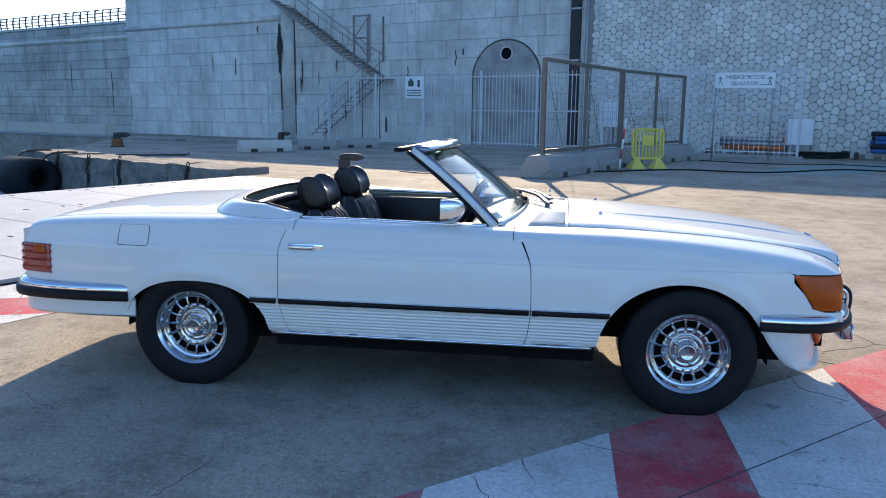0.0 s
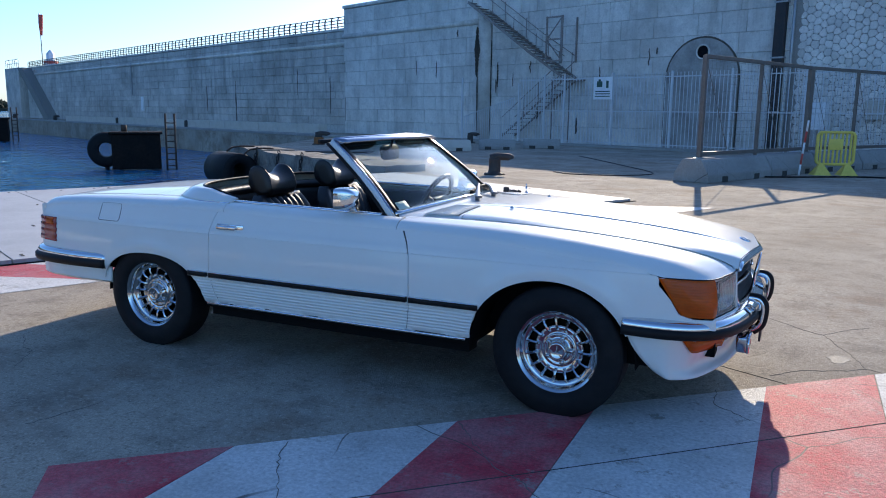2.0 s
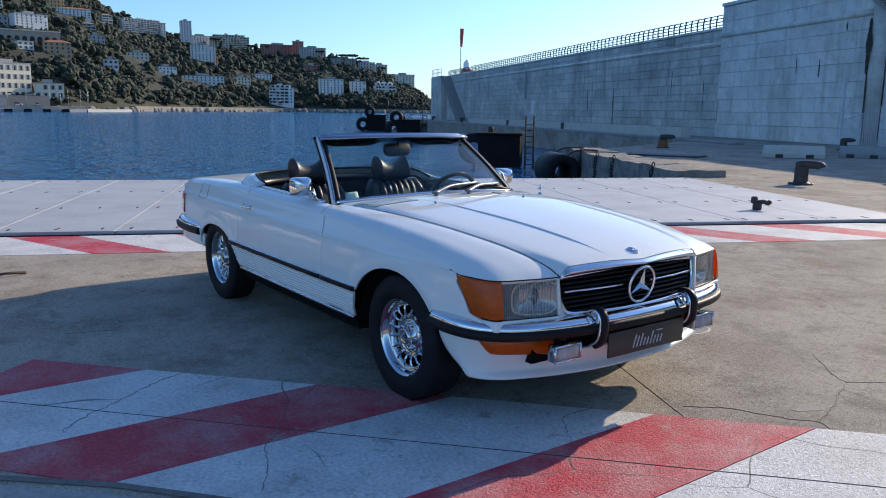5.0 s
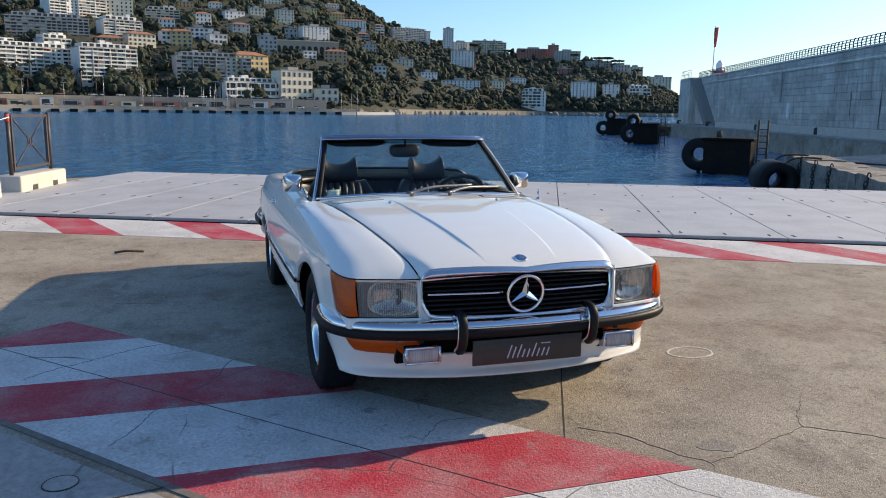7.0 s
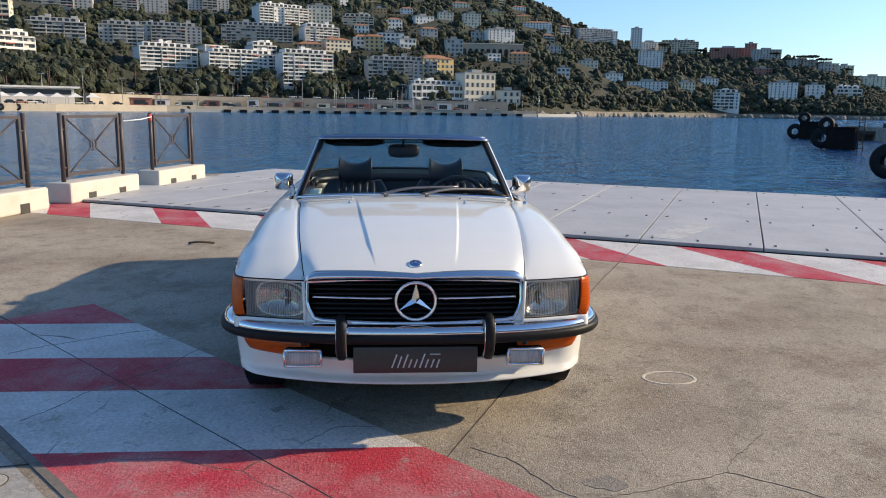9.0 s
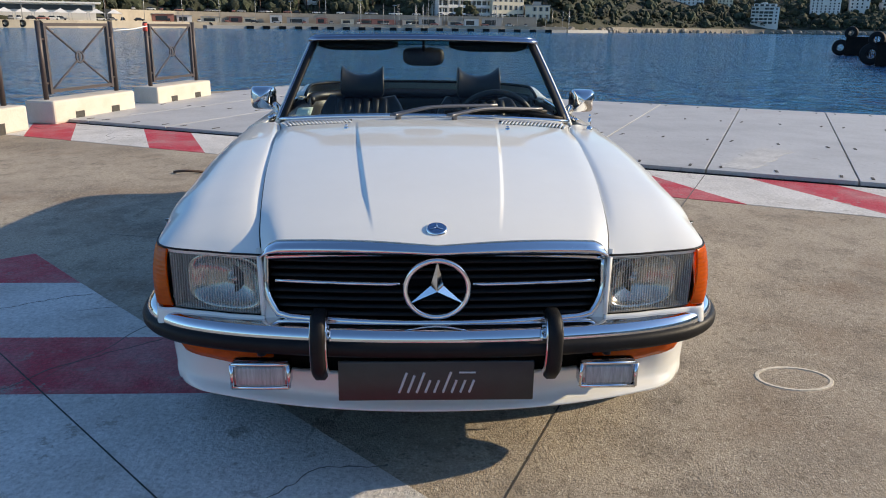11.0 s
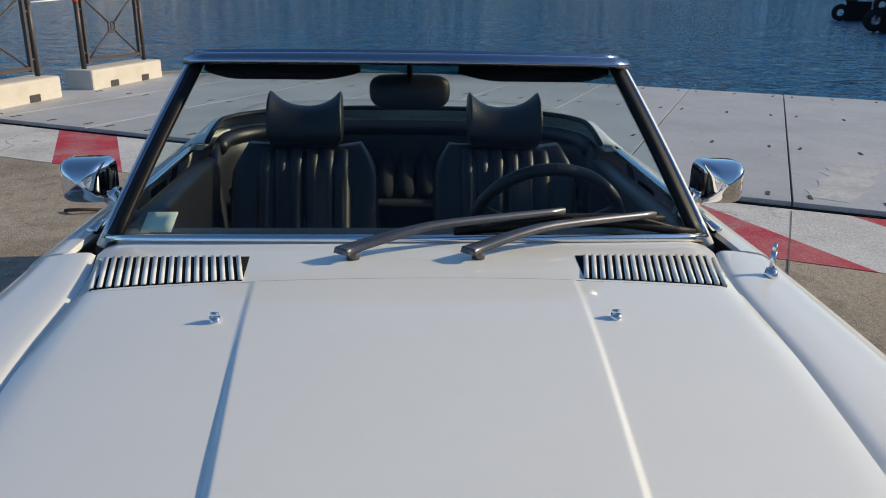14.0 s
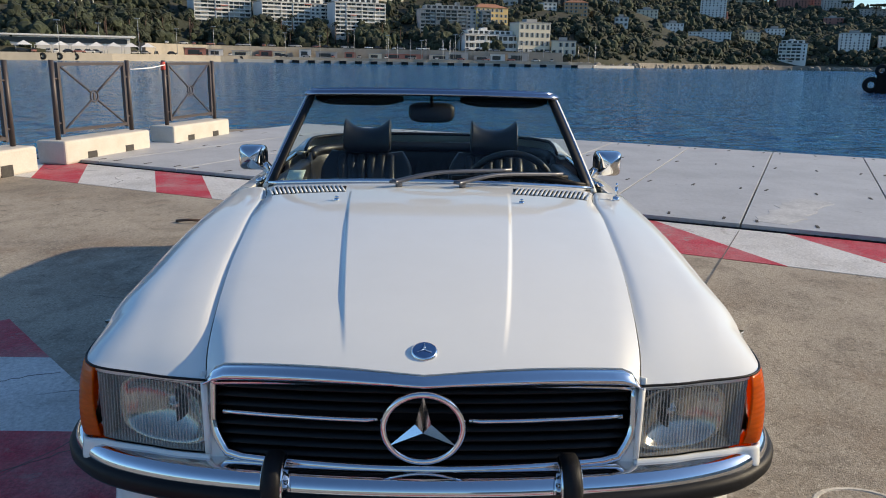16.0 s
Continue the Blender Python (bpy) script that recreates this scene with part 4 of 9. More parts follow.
half_w = table((-2.2, 0.765), (-2.1, 0.80), (-1.9, 0.832), (-1.5, 0.853), (-1.0, 0.864), (0, 0.868), (0.5, 0.866), (1.0, 0.858), (1.4, 0.840), (1.6, 0.826), (1.75, 0.811), (1.84, 0.801), (1.92, 0.787))
side_in = table((0.20, -0.085), (0.27, -0.055), (0.315, -0.036), (0.36, -0.016), (0.46, -0.002), (0.55, 0.0), (0.66, -0.007), (0.725, -0.018), (0.737, -0.026), (0.80, -0.048), (0.88, -0.082))
nose_z = table((0, 0.692), (0.05, 0.722), (0.12, 0.748), (0.25, 0.778), (0.45, 0.806), (0.75, 0.834), (1.1, 0.852), (1.5, 0.858))
tail_z = table((-2.2, 0.74), (-2.16, 0.80), (-2.10, 0.823), (-2.0, 0.835), (-1.8, 0.850), (-1.4, 0.866), (-1.0, 0.873), (-0.66, 0.872), (0.0, 0.862), (0.45, 0.857))
gap_y = table((0.40, 0.668), (0.52, 0.638), (0.66, 0.618), (0.9, 0.600), (1.2, 0.569), (1.45, 0.543), (1.68, 0.514), (1.80, 0.498), (1.90, 0.483), (1.96, 0.470))
hood_c = table((0.40, 0.893), (0.6, 0.897), (0.8, 0.896), (1.1, 0.881), (1.4, 0.857), (1.7, 0.820), (1.9, 0.781), (1.99, 0.752), (2.03, 0.735))
crease_y = table((0.6, 0.296), (0.85, 0.279), (1.26, 0.244), (1.53, 0.219), (1.8, 0.191), (2.0, 0.164))
nose_x = table((0, 1.962), (0.3, 1.946), (0.55, 1.920), (0.72, 1.896), (0.82, 1.868), (0.88, 1.838), (0.93, 1.792), (0.97, 1.738), (1.0, 1.675))


def rear_arch(x):
    k = abs((x + 1.19) / 0.385)
    return 0.295 + 0.262 * (1 - k ** 2.3) ** (1 / 2.3) if k < 1 else -9


def front_arch(x):
    k = abs((x - 1.195) / 0.385)
    return 0.27 + 0.365 * (1 - k ** 2.1) ** (1 / 2.1) if k < 1 else -9


def sill(x):
    if x < -1.57:
        return 0.43
    if x > 1.56:
        return 0.43
    return 0.315


def low(x):
    return max(sill(x), rear_arch(x), front_arch(x))


def flare(x, z):
    """The rolled lip round the wheel openings."""
    out = 0
    for cx, cz, rx, rz in ((-1.19, 0.295, 0.385, 0.262), (1.195, 0.27, 0.385, 0.365)):
        d = math.hypot((x - cx) / (rx + 0.05), (z - cz) / (rz + 0.05))
        if z > 0.3:
            out = max(out, 0.009 * max(0, 1 - abs(d - 0.98) / 0.17) ** 1.2)
    return out


def ribs(z):
    return 0.006 * (math.cos((z - 0.335) / 0.0165 * 2 * math.pi) - 1) * 0.5 if 0.335 < z < 0.455 else 0


def side_y(x, z, ribbed=True):
    return half_w(x) + side_in(z) + flare(x, z) + (ribs(z) if ribbed and -0.9 < x < 0.9 else 0)


def shoulder(x):
    """Height at which the flank begins to turn over, and the amount of the turn."""
    if x > 0.45:
        d = max(1.675 - x, 0)
        return nose_z(max(1.675 - x, 0.0)) - 0.05 * min(1, 0.1 + d / 0.35), 0.05 * min(1, 0.1 + d / 0.35)
    return tail_z(x) - 0.05, 0.05


def side_point(x, w, upper):
    """upper 0: w is a height; 1: w runs from 0.6 m to the shoulder."""
    z = w if not upper else 0.60 + (shoulder(x)[0] - 0.60) * w
    z = max(z, low(x))
    return Vector((x, side_y(x, z), z))


ROWS = [(z, 0) for z in [0.29, 0.315, 0.33] + lin(0.335, 0.455, 44) + [0.465, 0.48, 0.50, 0.52, 0.54, 0.56, 0.58]] + [(w, 1) for w in [0, 0.1, 0.2, 0.3, 0.4, 0.5, 0.56, 0.60, 0.63, 0.70, 0.78, 0.86, 0.93, 1.0]]
DOOR_F = table((0.30, 0.465), (0.36, 0.485), (0.5, 0.50), (0.68, 0.495), (0.80, 0.455), (0.88, 0.40))
DOOR_R = table((0.30, -0.69), (0.36, -0.715), (0.5, -0.742), (0.72, -0.742), (0.80, -0.72), (0.88, -0.665))


def panel(name, pos, cols, rows, parent, thick=0.014, label="", m=None, ref=(0, 0, 0.35), flip=False):
    """A pressed sheet: a grid whose borders are turned in. Built for both sides when m is None."""
    made = []
    for s in ((1, -1) if not flip else (flip,)):
        bm = bmesh.new()
        grid(bm, lambda u, v: (lambda p: (p[0], s * p[1], p[2]))(pos(u, v)), cols, rows)
        bmesh.ops.remove_doubles(bm, verts=bm.verts, dist=0.0004)
        bmesh.ops.recalc_face_normals(bm, faces=bm.faces)
        acc = sum((f.normal.dot(f.calc_center_median() - Vector((f.calc_center_median().x * 0.8, 0, ref[2]))) * f.calc_area() for f in bm.faces), 0.0)
        if acc < 0:
            bmesh.ops.reverse_faces(bm, faces=bm.faces)
        bm.normal_update()
        if thick:
            be = [e for e in bm.edges if e.is_boundary]
            nm = {v: v.normal.copy() for e in be for v in e.verts}
            where = {v.co.copy().freeze(): n for v, n in nm.items()}
            for e in be:
                e.smooth = False
            r = bmesh.ops.extrude_edge_only(bm, edges=be)
            for v in r["geom"]:
                if isinstance(v, bmesh.types.BMVert):
                    v.co -= where[v.co.copy().freeze()] * thick
        made.append(part(name, bm, m or M["paint"], parent, label))
    return made


def arch_cols(x0, x1, n, extra=()):
    xs = set(lin(x0, x1, n))
    for c, r in ((-1.19, 0.385), (1.195, 0.385)):
        for i in range(41):
            x = c - r * math.cos(math.pi * i / 40)
            if x0 < x < x1:
                xs.add(x)
                if i in (0, 40):
                    xs.update((x - 0.002, x + 0.002))
    return sorted(xs | {e for e in extra if x0 < e < x1})


def in_unit(xs, x0, x1):
    return [(x - x0) / (x1 - x0) for x in xs]


GAP = 0.0018


def fender_pos(u, row):
    w, up = row
    zl = 0.60 + (shoulder(1.5)[0] - 0.60) * w if up else w
    x1 = 1.675 + (1.765 - 1.675) * min(1, max(0, (0.69 - zl) / 0.15)) if zl > 0.53 else 1.84
    za = 0.60 + (shoulder(0.45)[0] - 0.60) * w if up else w
    x = 0.5 + u * 1.265
    if x < 0.78:
        x += (DOOR_F(za) + GAP - 0.5) * (1 - (x - 0.5) / 0.28)
    elif x > 1.6:
        x += (x1 - 1.765) * (x - 1.6) / 0.165
    return side_point(x, w, up)


def door_pos(u, row):
    w, up = row
    za = 0.60 + (0.82 - 0.60) * w if up else w
    x0, x1 = DOOR_R(za) + GAP, DOOR_F(za) - GAP
    return side_point(x0 + u * (x1 - x0), w, up)


def quarter_pos(u, row):
    w, up = row
    za = 0.60 + (0.82 - 0.60) * w if up else w
    x = -2.17 + u * 1.428
    if x > -0.80:
        x += (DOOR_R(za) - GAP + 0.742) * (x + 0.80) / 0.058
    elif x < -1.65:
        x += 0.02 * abs(za - 0.6) * (-1.65 - x) / 0.52
    return side_point(x, w, up)


panel("front_wing", fender_pos, in_unit(arch_cols(0.5, 1.765, 40), 0.5, 1.765), ROWS, car, label="white front wing panel with ribbed lower part")
doors = panel("door", door_pos, lin(0, 1, 30), ROWS, car, label="white door with ribbed lower part")
panel("rear_wing", quarter_pos, in_unit(arch_cols(-2.17, -0.742, 44), -2.17, -0.742), ROWS, car, label="white rear wing panel")


# upper surfaces of the wings
T_ROLL = 0.62


def wing_top(u, t):
    x0 = DOOR_F(0.87) + GAP
    a = min(max((t - T_ROLL) / (1 - T_ROLL), 0), 1)
    across = t if a == 0 else T_ROLL + (1 - T_ROLL) * math.sin(a * math.pi / 2)
    tip = nose_x(across if across <= 0.45 else 0.45 + 0.55 * math.asin(min(1, (across - 0.45) / 0.55)) / (math.pi / 2))
    x = x0 + u * (tip - x0)
    d = max(tip - x, 0)
    zs, amt = shoulder(min(x, 1.675))
    yo, yi = side_y(min(x, 1.675), zs, False) if x <= 1.675 else half_w(x) + side_in(0.69), gap_y(x) + 0.0018
    y = yi + (yo - yi) * across
    zt = nose_z(d + 0.0)
    z_end = zs if x <= 1.675 else 0.692
    roll = 1 - math.cos(a * math.pi / 2)
    dip = 0.006 * max(0, 1 - t / 0.07) * min(1, d / 0.25)
    ridge = 0.0015 * math.sin(min(t / 0.5, 1) * math.pi) * min(1, d / 0.3)
    if t >= 1:
        return Vector((x, yo, min(zs, zt) if x <= 1.675 else 0.692))
    return Vector((x, y, zt + ridge - dip + (min(z_end, zt) - zt) * (1 - (1 - 0.34 * min(across / 0.95, 1) ** 2) * (1 - roll))))


TS = [0, 0.03, 0.06, 0.1, 0.13, 0.16, 0.2, 0.3, 0.4, 0.5, 0.56, 0.62, 0.66, 0.7, 0.74, 0.78, 0.82, 0.86, 0.9, 0.93, 0.96, 0.98, 1.0]
US = [1 - (1 - u) ** 1.6 for u in lin(0, 1, 44)]
panel("wing_top", wing_top, US, TS, car, label="white upper wing panel")


def quarter_top(u, t):
    x0, x1 = -2.15, DOOR_R(0.87) - GAP
    x = x0 + u * (x1 - x0)
    zs, amt = shoulder(x)
    yo, yi = side_y(x, zs, False), 0.625 if x < -1.2 else 0.625 + 0.075 * min(1, (x + 1.2) / 0.3)
    a = min(max((t - 0.3) / 0.7, 0), 1)
    y = yi + (yo - yi) * (t if a == 0 else 0.3 + 0.7 * math.sin(a * math.pi / 2))
    return Vector((x, y, zs + amt - amt * (1 - math.cos(a * math.pi / 2))))


panel("rear_wing_top", quarter_top, lin(0, 1, 30), TS, car)


def door_top(u, t):
    x0, x1 = DOOR_R(0.87) + GAP, DOOR_F(0.87) - GAP
    x = x0 + u * (x1 - x0)
    zs, amt = shoulder(x)
    yo, yi = side_y(x, zs, False), 0.725
    y = yi + (yo - yi) * math.sin(t * math.pi / 2)
    return Vector((x, y, zs + amt - amt * (1 - math.cos(t * math.pi / 2))))


for d, ob in zip((1, -1), doors):
    panel("door_top", door_top, lin(0, 1, 24), lin(0, 1, 10), ob, flip=d)
    bm = bmesh.new()
    sweep(bm, [(x, d * 0.724, tail_z(x) + 0.004) for x in lin(-0.655, 0.27, 14)], [(-0.012, -0.008), (0.012, -0.008), (0.012, 0.004), (0.006, 0.008), (-0.006, 0.008), (-0.012, 0.004)])
    part("waist_moulding", bm, M["chrome"], ob, "chrome waist moulding")
    # handle
    bm = bmesh.new()
    hy = side_y(-0.6, 0.745)
    box(bm, -0.695, -0.515, hy - 0.004, hy + 0.004, 0.728, 0.762, bevel=0.003)
    box(bm, -0.688, -0.56, hy + 0.004, hy + 0.024, 0.733, 0.757, bevel=0.008, seg=3)
    bmesh.ops.transform(bm, matrix=Matrix.Diagonal((1, d, 1, 1)), verts=bm.verts)
    bmesh.ops.recalc_face_normals(bm, faces=bm.faces)
    h = part("door_handle", bm, M["chrome"], ob, "chrome door handle")
    # inner trim
    bm = bmesh.new()
    box(bm, -0.66, 0.33, 0.645, 0.715, 0.33, 0.84, bevel=0.02)
    box(bm, -0.5, 0.2, 0.60, 0.65, 0.58, 0.64, bevel=0.018)
    bmesh.ops.transform(bm, matrix=Matrix.Diagonal((1, d, 1, 1)), verts=bm.verts)
    bmesh.ops.recalc_face_normals(bm, faces=bm.faces)
    part("door_trim", bm, M["leather"], ob, "black leather door trim")


# bonnet
def hood_z(x, y):
    yg = gap_y(x)
    yc = crease_y(x)
    k = abs(y)
    z = hood_c(x) - 0.026 * (k / yg) ** 2.2
    fade = min(1, max(0, (1.97 - x) / 0.25)) * min(1, max(0, (x - 0.50) / 0.70))
    step = min(1, max(0, (k - yc + 0.004) / 0.013))
    z -= 0.0065 * fade * step * step * (3 - 2 * step)
    edge = min(1, max(0, (k - yg + 0.05) / 0.05))
    rim = nose_z(max(1.962 - x, 0)) + 0.002
    return z + (rim - (hood_c(x) - 0.026 - 0.0065 * fade)) * edge ** 2.4


HOOD_X0 = 0.668


def hood_front(v):
    return 2.008 - 0.043 * abs(v) ** 1.35 + 0.014 * max(0, 1 - abs(v)) ** 2


def hood_pos(u, v):
    a = abs(v)
    k0 = crease_y(1.9) / gap_y(1.9)
    fr = (a / 0.45) * (k0 - 0.03) if a <= 0.45 else k0 - 0.03 + (a - 0.45) / 0.2 * 0.06 if a <= 0.65 else k0 + 0.03 + (a - 0.65) / 0.35 * (1 - k0 - 0.03)
    x = HOOD_X0 + u * (hood_front(fr) - HOOD_X0)
    yg = gap_y(x) - 0.0018
    yc = crease_y(x) / gap_y(x)
    # columns bunch round the creases
    s = 1 if v >= 0 else -1
    a = abs(v)
    y = s * ((a / 0.45) * (yc - 0.03) if a <= 0.45 else yc - 0.03 + (a - 0.45) / 0.2 * 0.06 if a <= 0.65 else yc + 0.03 + (a - 0.65) / 0.35 * (1 - yc - 0.03)) * yg
    return Vector((x, y, hood_z(x, y)))


hv = lin(0, 0.45, 8) + lin(0.45, 0.65, 14)[1:] + lin(0.65, 1, 14)[1:]
hv = [-v for v in hv[::-1]] + hv[1:]
bonnet = panel("bonnet", hood_pos, [1 - (1 - u) ** 1.3 for u in lin(0, 1, 46)], hv, car, flip=1, thick=0.016, label="white bonnet with two raised creases")[0]


# scuttle between bonnet and windscreen
def cowl_pos(u, v):
    x0 = 0.43 - 0.13 * abs(v) ** 2.2
    x = x0 + u * (HOOD_X0 - 0.004 - x0)
    y = v * (gap_y(x) - 0.002)
    return Vector((x, y, hood_z(x, v * gap_y(x)) - 0.003 - 0.012 * max(0, (0.47 - x) / 0.2)))


scuttle = panel("scuttle", cowl_pos, lin(0, 1, 14), lin(-1, 1, 41), car, flip=1, label="white scuttle panel with air vents")[0]
for s in (1, -1):
    bm = bmesh.new()
    n = 17
    for i in range(n + 1):
        y = s * (0.325 + 0.275 * i / n)
        v = y / 0.628
        p, q = cowl_pos(0.94, v), cowl_pos(0.46, v + s * 0.03)
        p.z += 0.0025
        q.z += 0.0025
        sweep(bm, [p, q], [(-0.0046, -0.002), (0.0046, -0.002), (0.0046, 0.002), (-0.0046, 0.002)])
    part("vent_slats", bm, M["paint"], scuttle, "white slats of the air vent")
    # black sheet on the scuttle paints the shade between the slats
    bm = bmesh.new()
    grid(bm, lambda u, y: cowl_pos(0.45 + 0.50 * u, s * y / 0.628) + Vector((0, 0, 0.0008)), lin(0, 1, 6), lin(0.322, 0.603, 16))
    bmesh.ops.recalc_face_normals(bm, faces=bm.faces)
    bmesh.ops.solidify(bm, geom=bm.faces[:], thickness=0.001)
    part("vent_opening", bm, M["seam"], scuttle, "black sheet for the shade under the vent slats")
    bm = bmesh.new()
    c = Vector((0.83, s * 0.326, hood_z(0.83, 0.326)))
    rod(bm, c - Vector((0, 0, 0.006)), c + Vector((0, 0, 0.008)), 0.009, 12)
    rod(bm, c + Vector((0, 0, 0.008)), c + Vector((-0.004, 0, 0.013)), 0.007, 12)
    part("washer_jet", bm, M["chrome"], bonnet, "small chrome washer jet")


bm = bmesh.new()
sweep(bm, [(HOOD_X0 - 0.002, y, hood_z(HOOD_X0, y) - 0.0015) for y in lin(-0.60, 0.60, 31)], [(-0.0024, -0.006), (0.0024, -0.006), (0.0024, 0.0002), (-0.0024, 0.0002)])
part("bonnet_rear_gap", bm, M["seam"], bonnet, "thin dark gap behind the bonnet")


# boot lid and soft-top cover
def deck_z(x, y):
    return tail_z(x) + 0.018 * (1 - (abs(y) / 0.62) ** 2.4) - (0.010 if x < -2.12 else 0)


panel("boot_lid", lambda u, v: Vector((-2.155 + u * 0.80, v * 0.62, deck_z(-2.155 + u * 0.80, v * 0.62))), lin(0, 1, 24), lin(-1, 1, 25), car, flip=1, label="white boot lid")
panel("tonneau_panel", lambda u, v: Vector((-1.35 + u * 0.23, v * 0.62, deck_z(-1.35 + u * 0.23, v * 0.62))), lin(0, 1, 6), lin(-1, 1, 25), car, flip=1, label="white soft top cover")


def cove(a, w):
    """The raised moulding round the back of the cockpit; a runs round it, w across it."""
    e = 0.62
    c, s = math.cos(a), math.sin(a)
    ex, ey = math.copysign(abs(c) ** e, c), math.copysign(abs(s) ** e, s)
    L, B = 0.60 - 0.15 * w, 0.762 - 0.082 * w
    x, y = -0.665 - L * ex, B * ey
    z = tail_z(x) + 0.012 * (1 - (abs(y) / 0.8) ** 2) * ex + 0.060 * math.sin(min(w / 0.75, 1) * math.pi / 2) * (0.25 + 0.75 * min(1, ex * 2.2 + 0.05))
    return Vector((x, y, z))


bm = bmesh.new()
grid(bm, cove, lin(-math.pi / 2, math.pi / 2, 60), [0, 0.08, 0.2, 0.35, 0.5, 0.62, 0.75, 0.9, 1.0])
bmesh.ops.recalc_face_normals(bm, faces=bm.faces)
if sum(f.normal.z for f in bm.faces) < 0:
    bmesh.ops.reverse_faces(bm, faces=bm.faces)
bmesh.ops.solidify(bm, geom=bm.faces[:], thickness=0.01)
part("cockpit_surround", bm, M["paint"], car, "white raised moulding round the cockpit")
bm = bmesh.new()
sweep(bm, [cove(a, 1.01) + Vector((0, 0, -0.002)) for a in lin(-math.pi / 2, math.pi / 2, 60)], circle(0.009, 8))
part("cockpit_bead", bm, M["rubber"], car, "black rubber bead round the cockpit")
bm = bmesh.new()
sweep(bm, [cove(a, -0.02) + Vector((0, 0, -0.003)) for a in lin(-math.pi / 2, math.pi / 2, 60)], circle(0.004, 6))
part("cockpit_moulding", bm, M["chrome"], car, "thin chrome moulding round the soft top cover")

# inner tub, floor, wheel houses; solid black boxes added inside keep light out
def inner(name, *dims):
    bm = bmesh.new()
    box(bm, *dims)
    part(name, bm, M["under"], car, smooth=False)


inner("floor_pan", -1.15, 0.62, -0.70, 0.70, 0.24, 0.30)
inner("bulkhead", 0.48, 0.52, -0.70, 0.70, 0.30, 0.84)
inner("engine_bay", 0.55, 1.90, -0.56, 0.56, 0.30, 0.66)
inner("boot_well", -2.12, -1.22, -0.55, 0.55, 0.36, 0.78)
for s in (1, -1):
    inner("sill_box", -0.78, 0.80, s * 0.70, s * 0.80, 0.235, 0.34)
    inner("wing_box", 0.53, 0.79, s * 0.565, s * 0.80, 0.345, 0.80)
    inner("tail_box", -2.1, -1.62, s * 0.555, s * 0.76, 0.42, 0.78)
for s in (1, -1):
    for cx, cz, rx, rz in ((-1.19, 0.295, 0.40, 0.275), (1.195, 0.27, 0.40, 0.38)):
        bm = bmesh.new()
        grid(bm, lambda u, v: (cx + rx * math.cos(u), s * v, cz + rz * math.sin(u)), lin(-0.02, math.pi + 0.02, 30), [0.45, 0.6, 0.79])
        grid(bm, lambda u, v: (cx + rx * v * math.cos(u), s * 0.46, cz + rz * v * math.sin(u)), lin(-0.02, math.pi + 0.02, 30), [0.02, 0.5, 1.0])
        bmesh.ops.recalc_face_normals(bm, faces=bm.faces)
        bmesh.ops.solidify(bm, geom=bm.faces[:], thickness=0.004)
        part("wheel_house", bm, M["under"], car, "black wheel housing")

# cockpit: rear shelf, side trims, floor
bm = bmesh.new()
box(bm, -0.50, 0.48, -0.69, 0.69, 0.295, 0.325)
box(bm, -0.55, 0.35, -0.12, 0.12, 0.32, 0.52, bevel=0.03)
part("cockpit_floor", bm, M["carpet"], car, "dark carpet on floor and tunnel")
bm = bmesh.new()
grid(bm, lambda a, w: (lambda p: Vector((p.x + 0.03 * w, p.y * (1 - 0.05 * w), p.z - 0.05 - 0.36 * w)))(cove(a, 1.05)), lin(-math.pi / 2, math.pi / 2, 50), lin(0, 1, 5))
bmesh.ops.recalc_face_normals(bm, faces=bm.faces)
bmesh.ops.solidify(bm, geom=bm.faces[:], thickness=0.012)
part("rear_trim", bm, M["leather"], car, "black leather trim behind the seats")
bm = bmesh.new()
sweep(bm, [cove(a, 1.12) + Vector((0.01, 0, -0.075)) for a in lin(-1.45, 1.45, 50)], circle(0.028, 10))
part("padded_roll", bm, M["leather"], car, "padded black leather roll behind the seats")
bm = bmesh.new()
box(bm, -1.16, -0.72, -0.66, 0.66, 0.30, 0.66, bevel=0.02)
for i in range(17):
    y = -0.62 + 1.24 * i / 16
    sweep(bm, [(-0.78, y, 0.665), (-1.0, y, 0.675), (-1.10, y, 0.73), (-1.135, y, 0.83)], circle(0.034, 8))
part("rear_bench", bm, M["carpet"], car, "dark fluted rear shelf behind the seats")


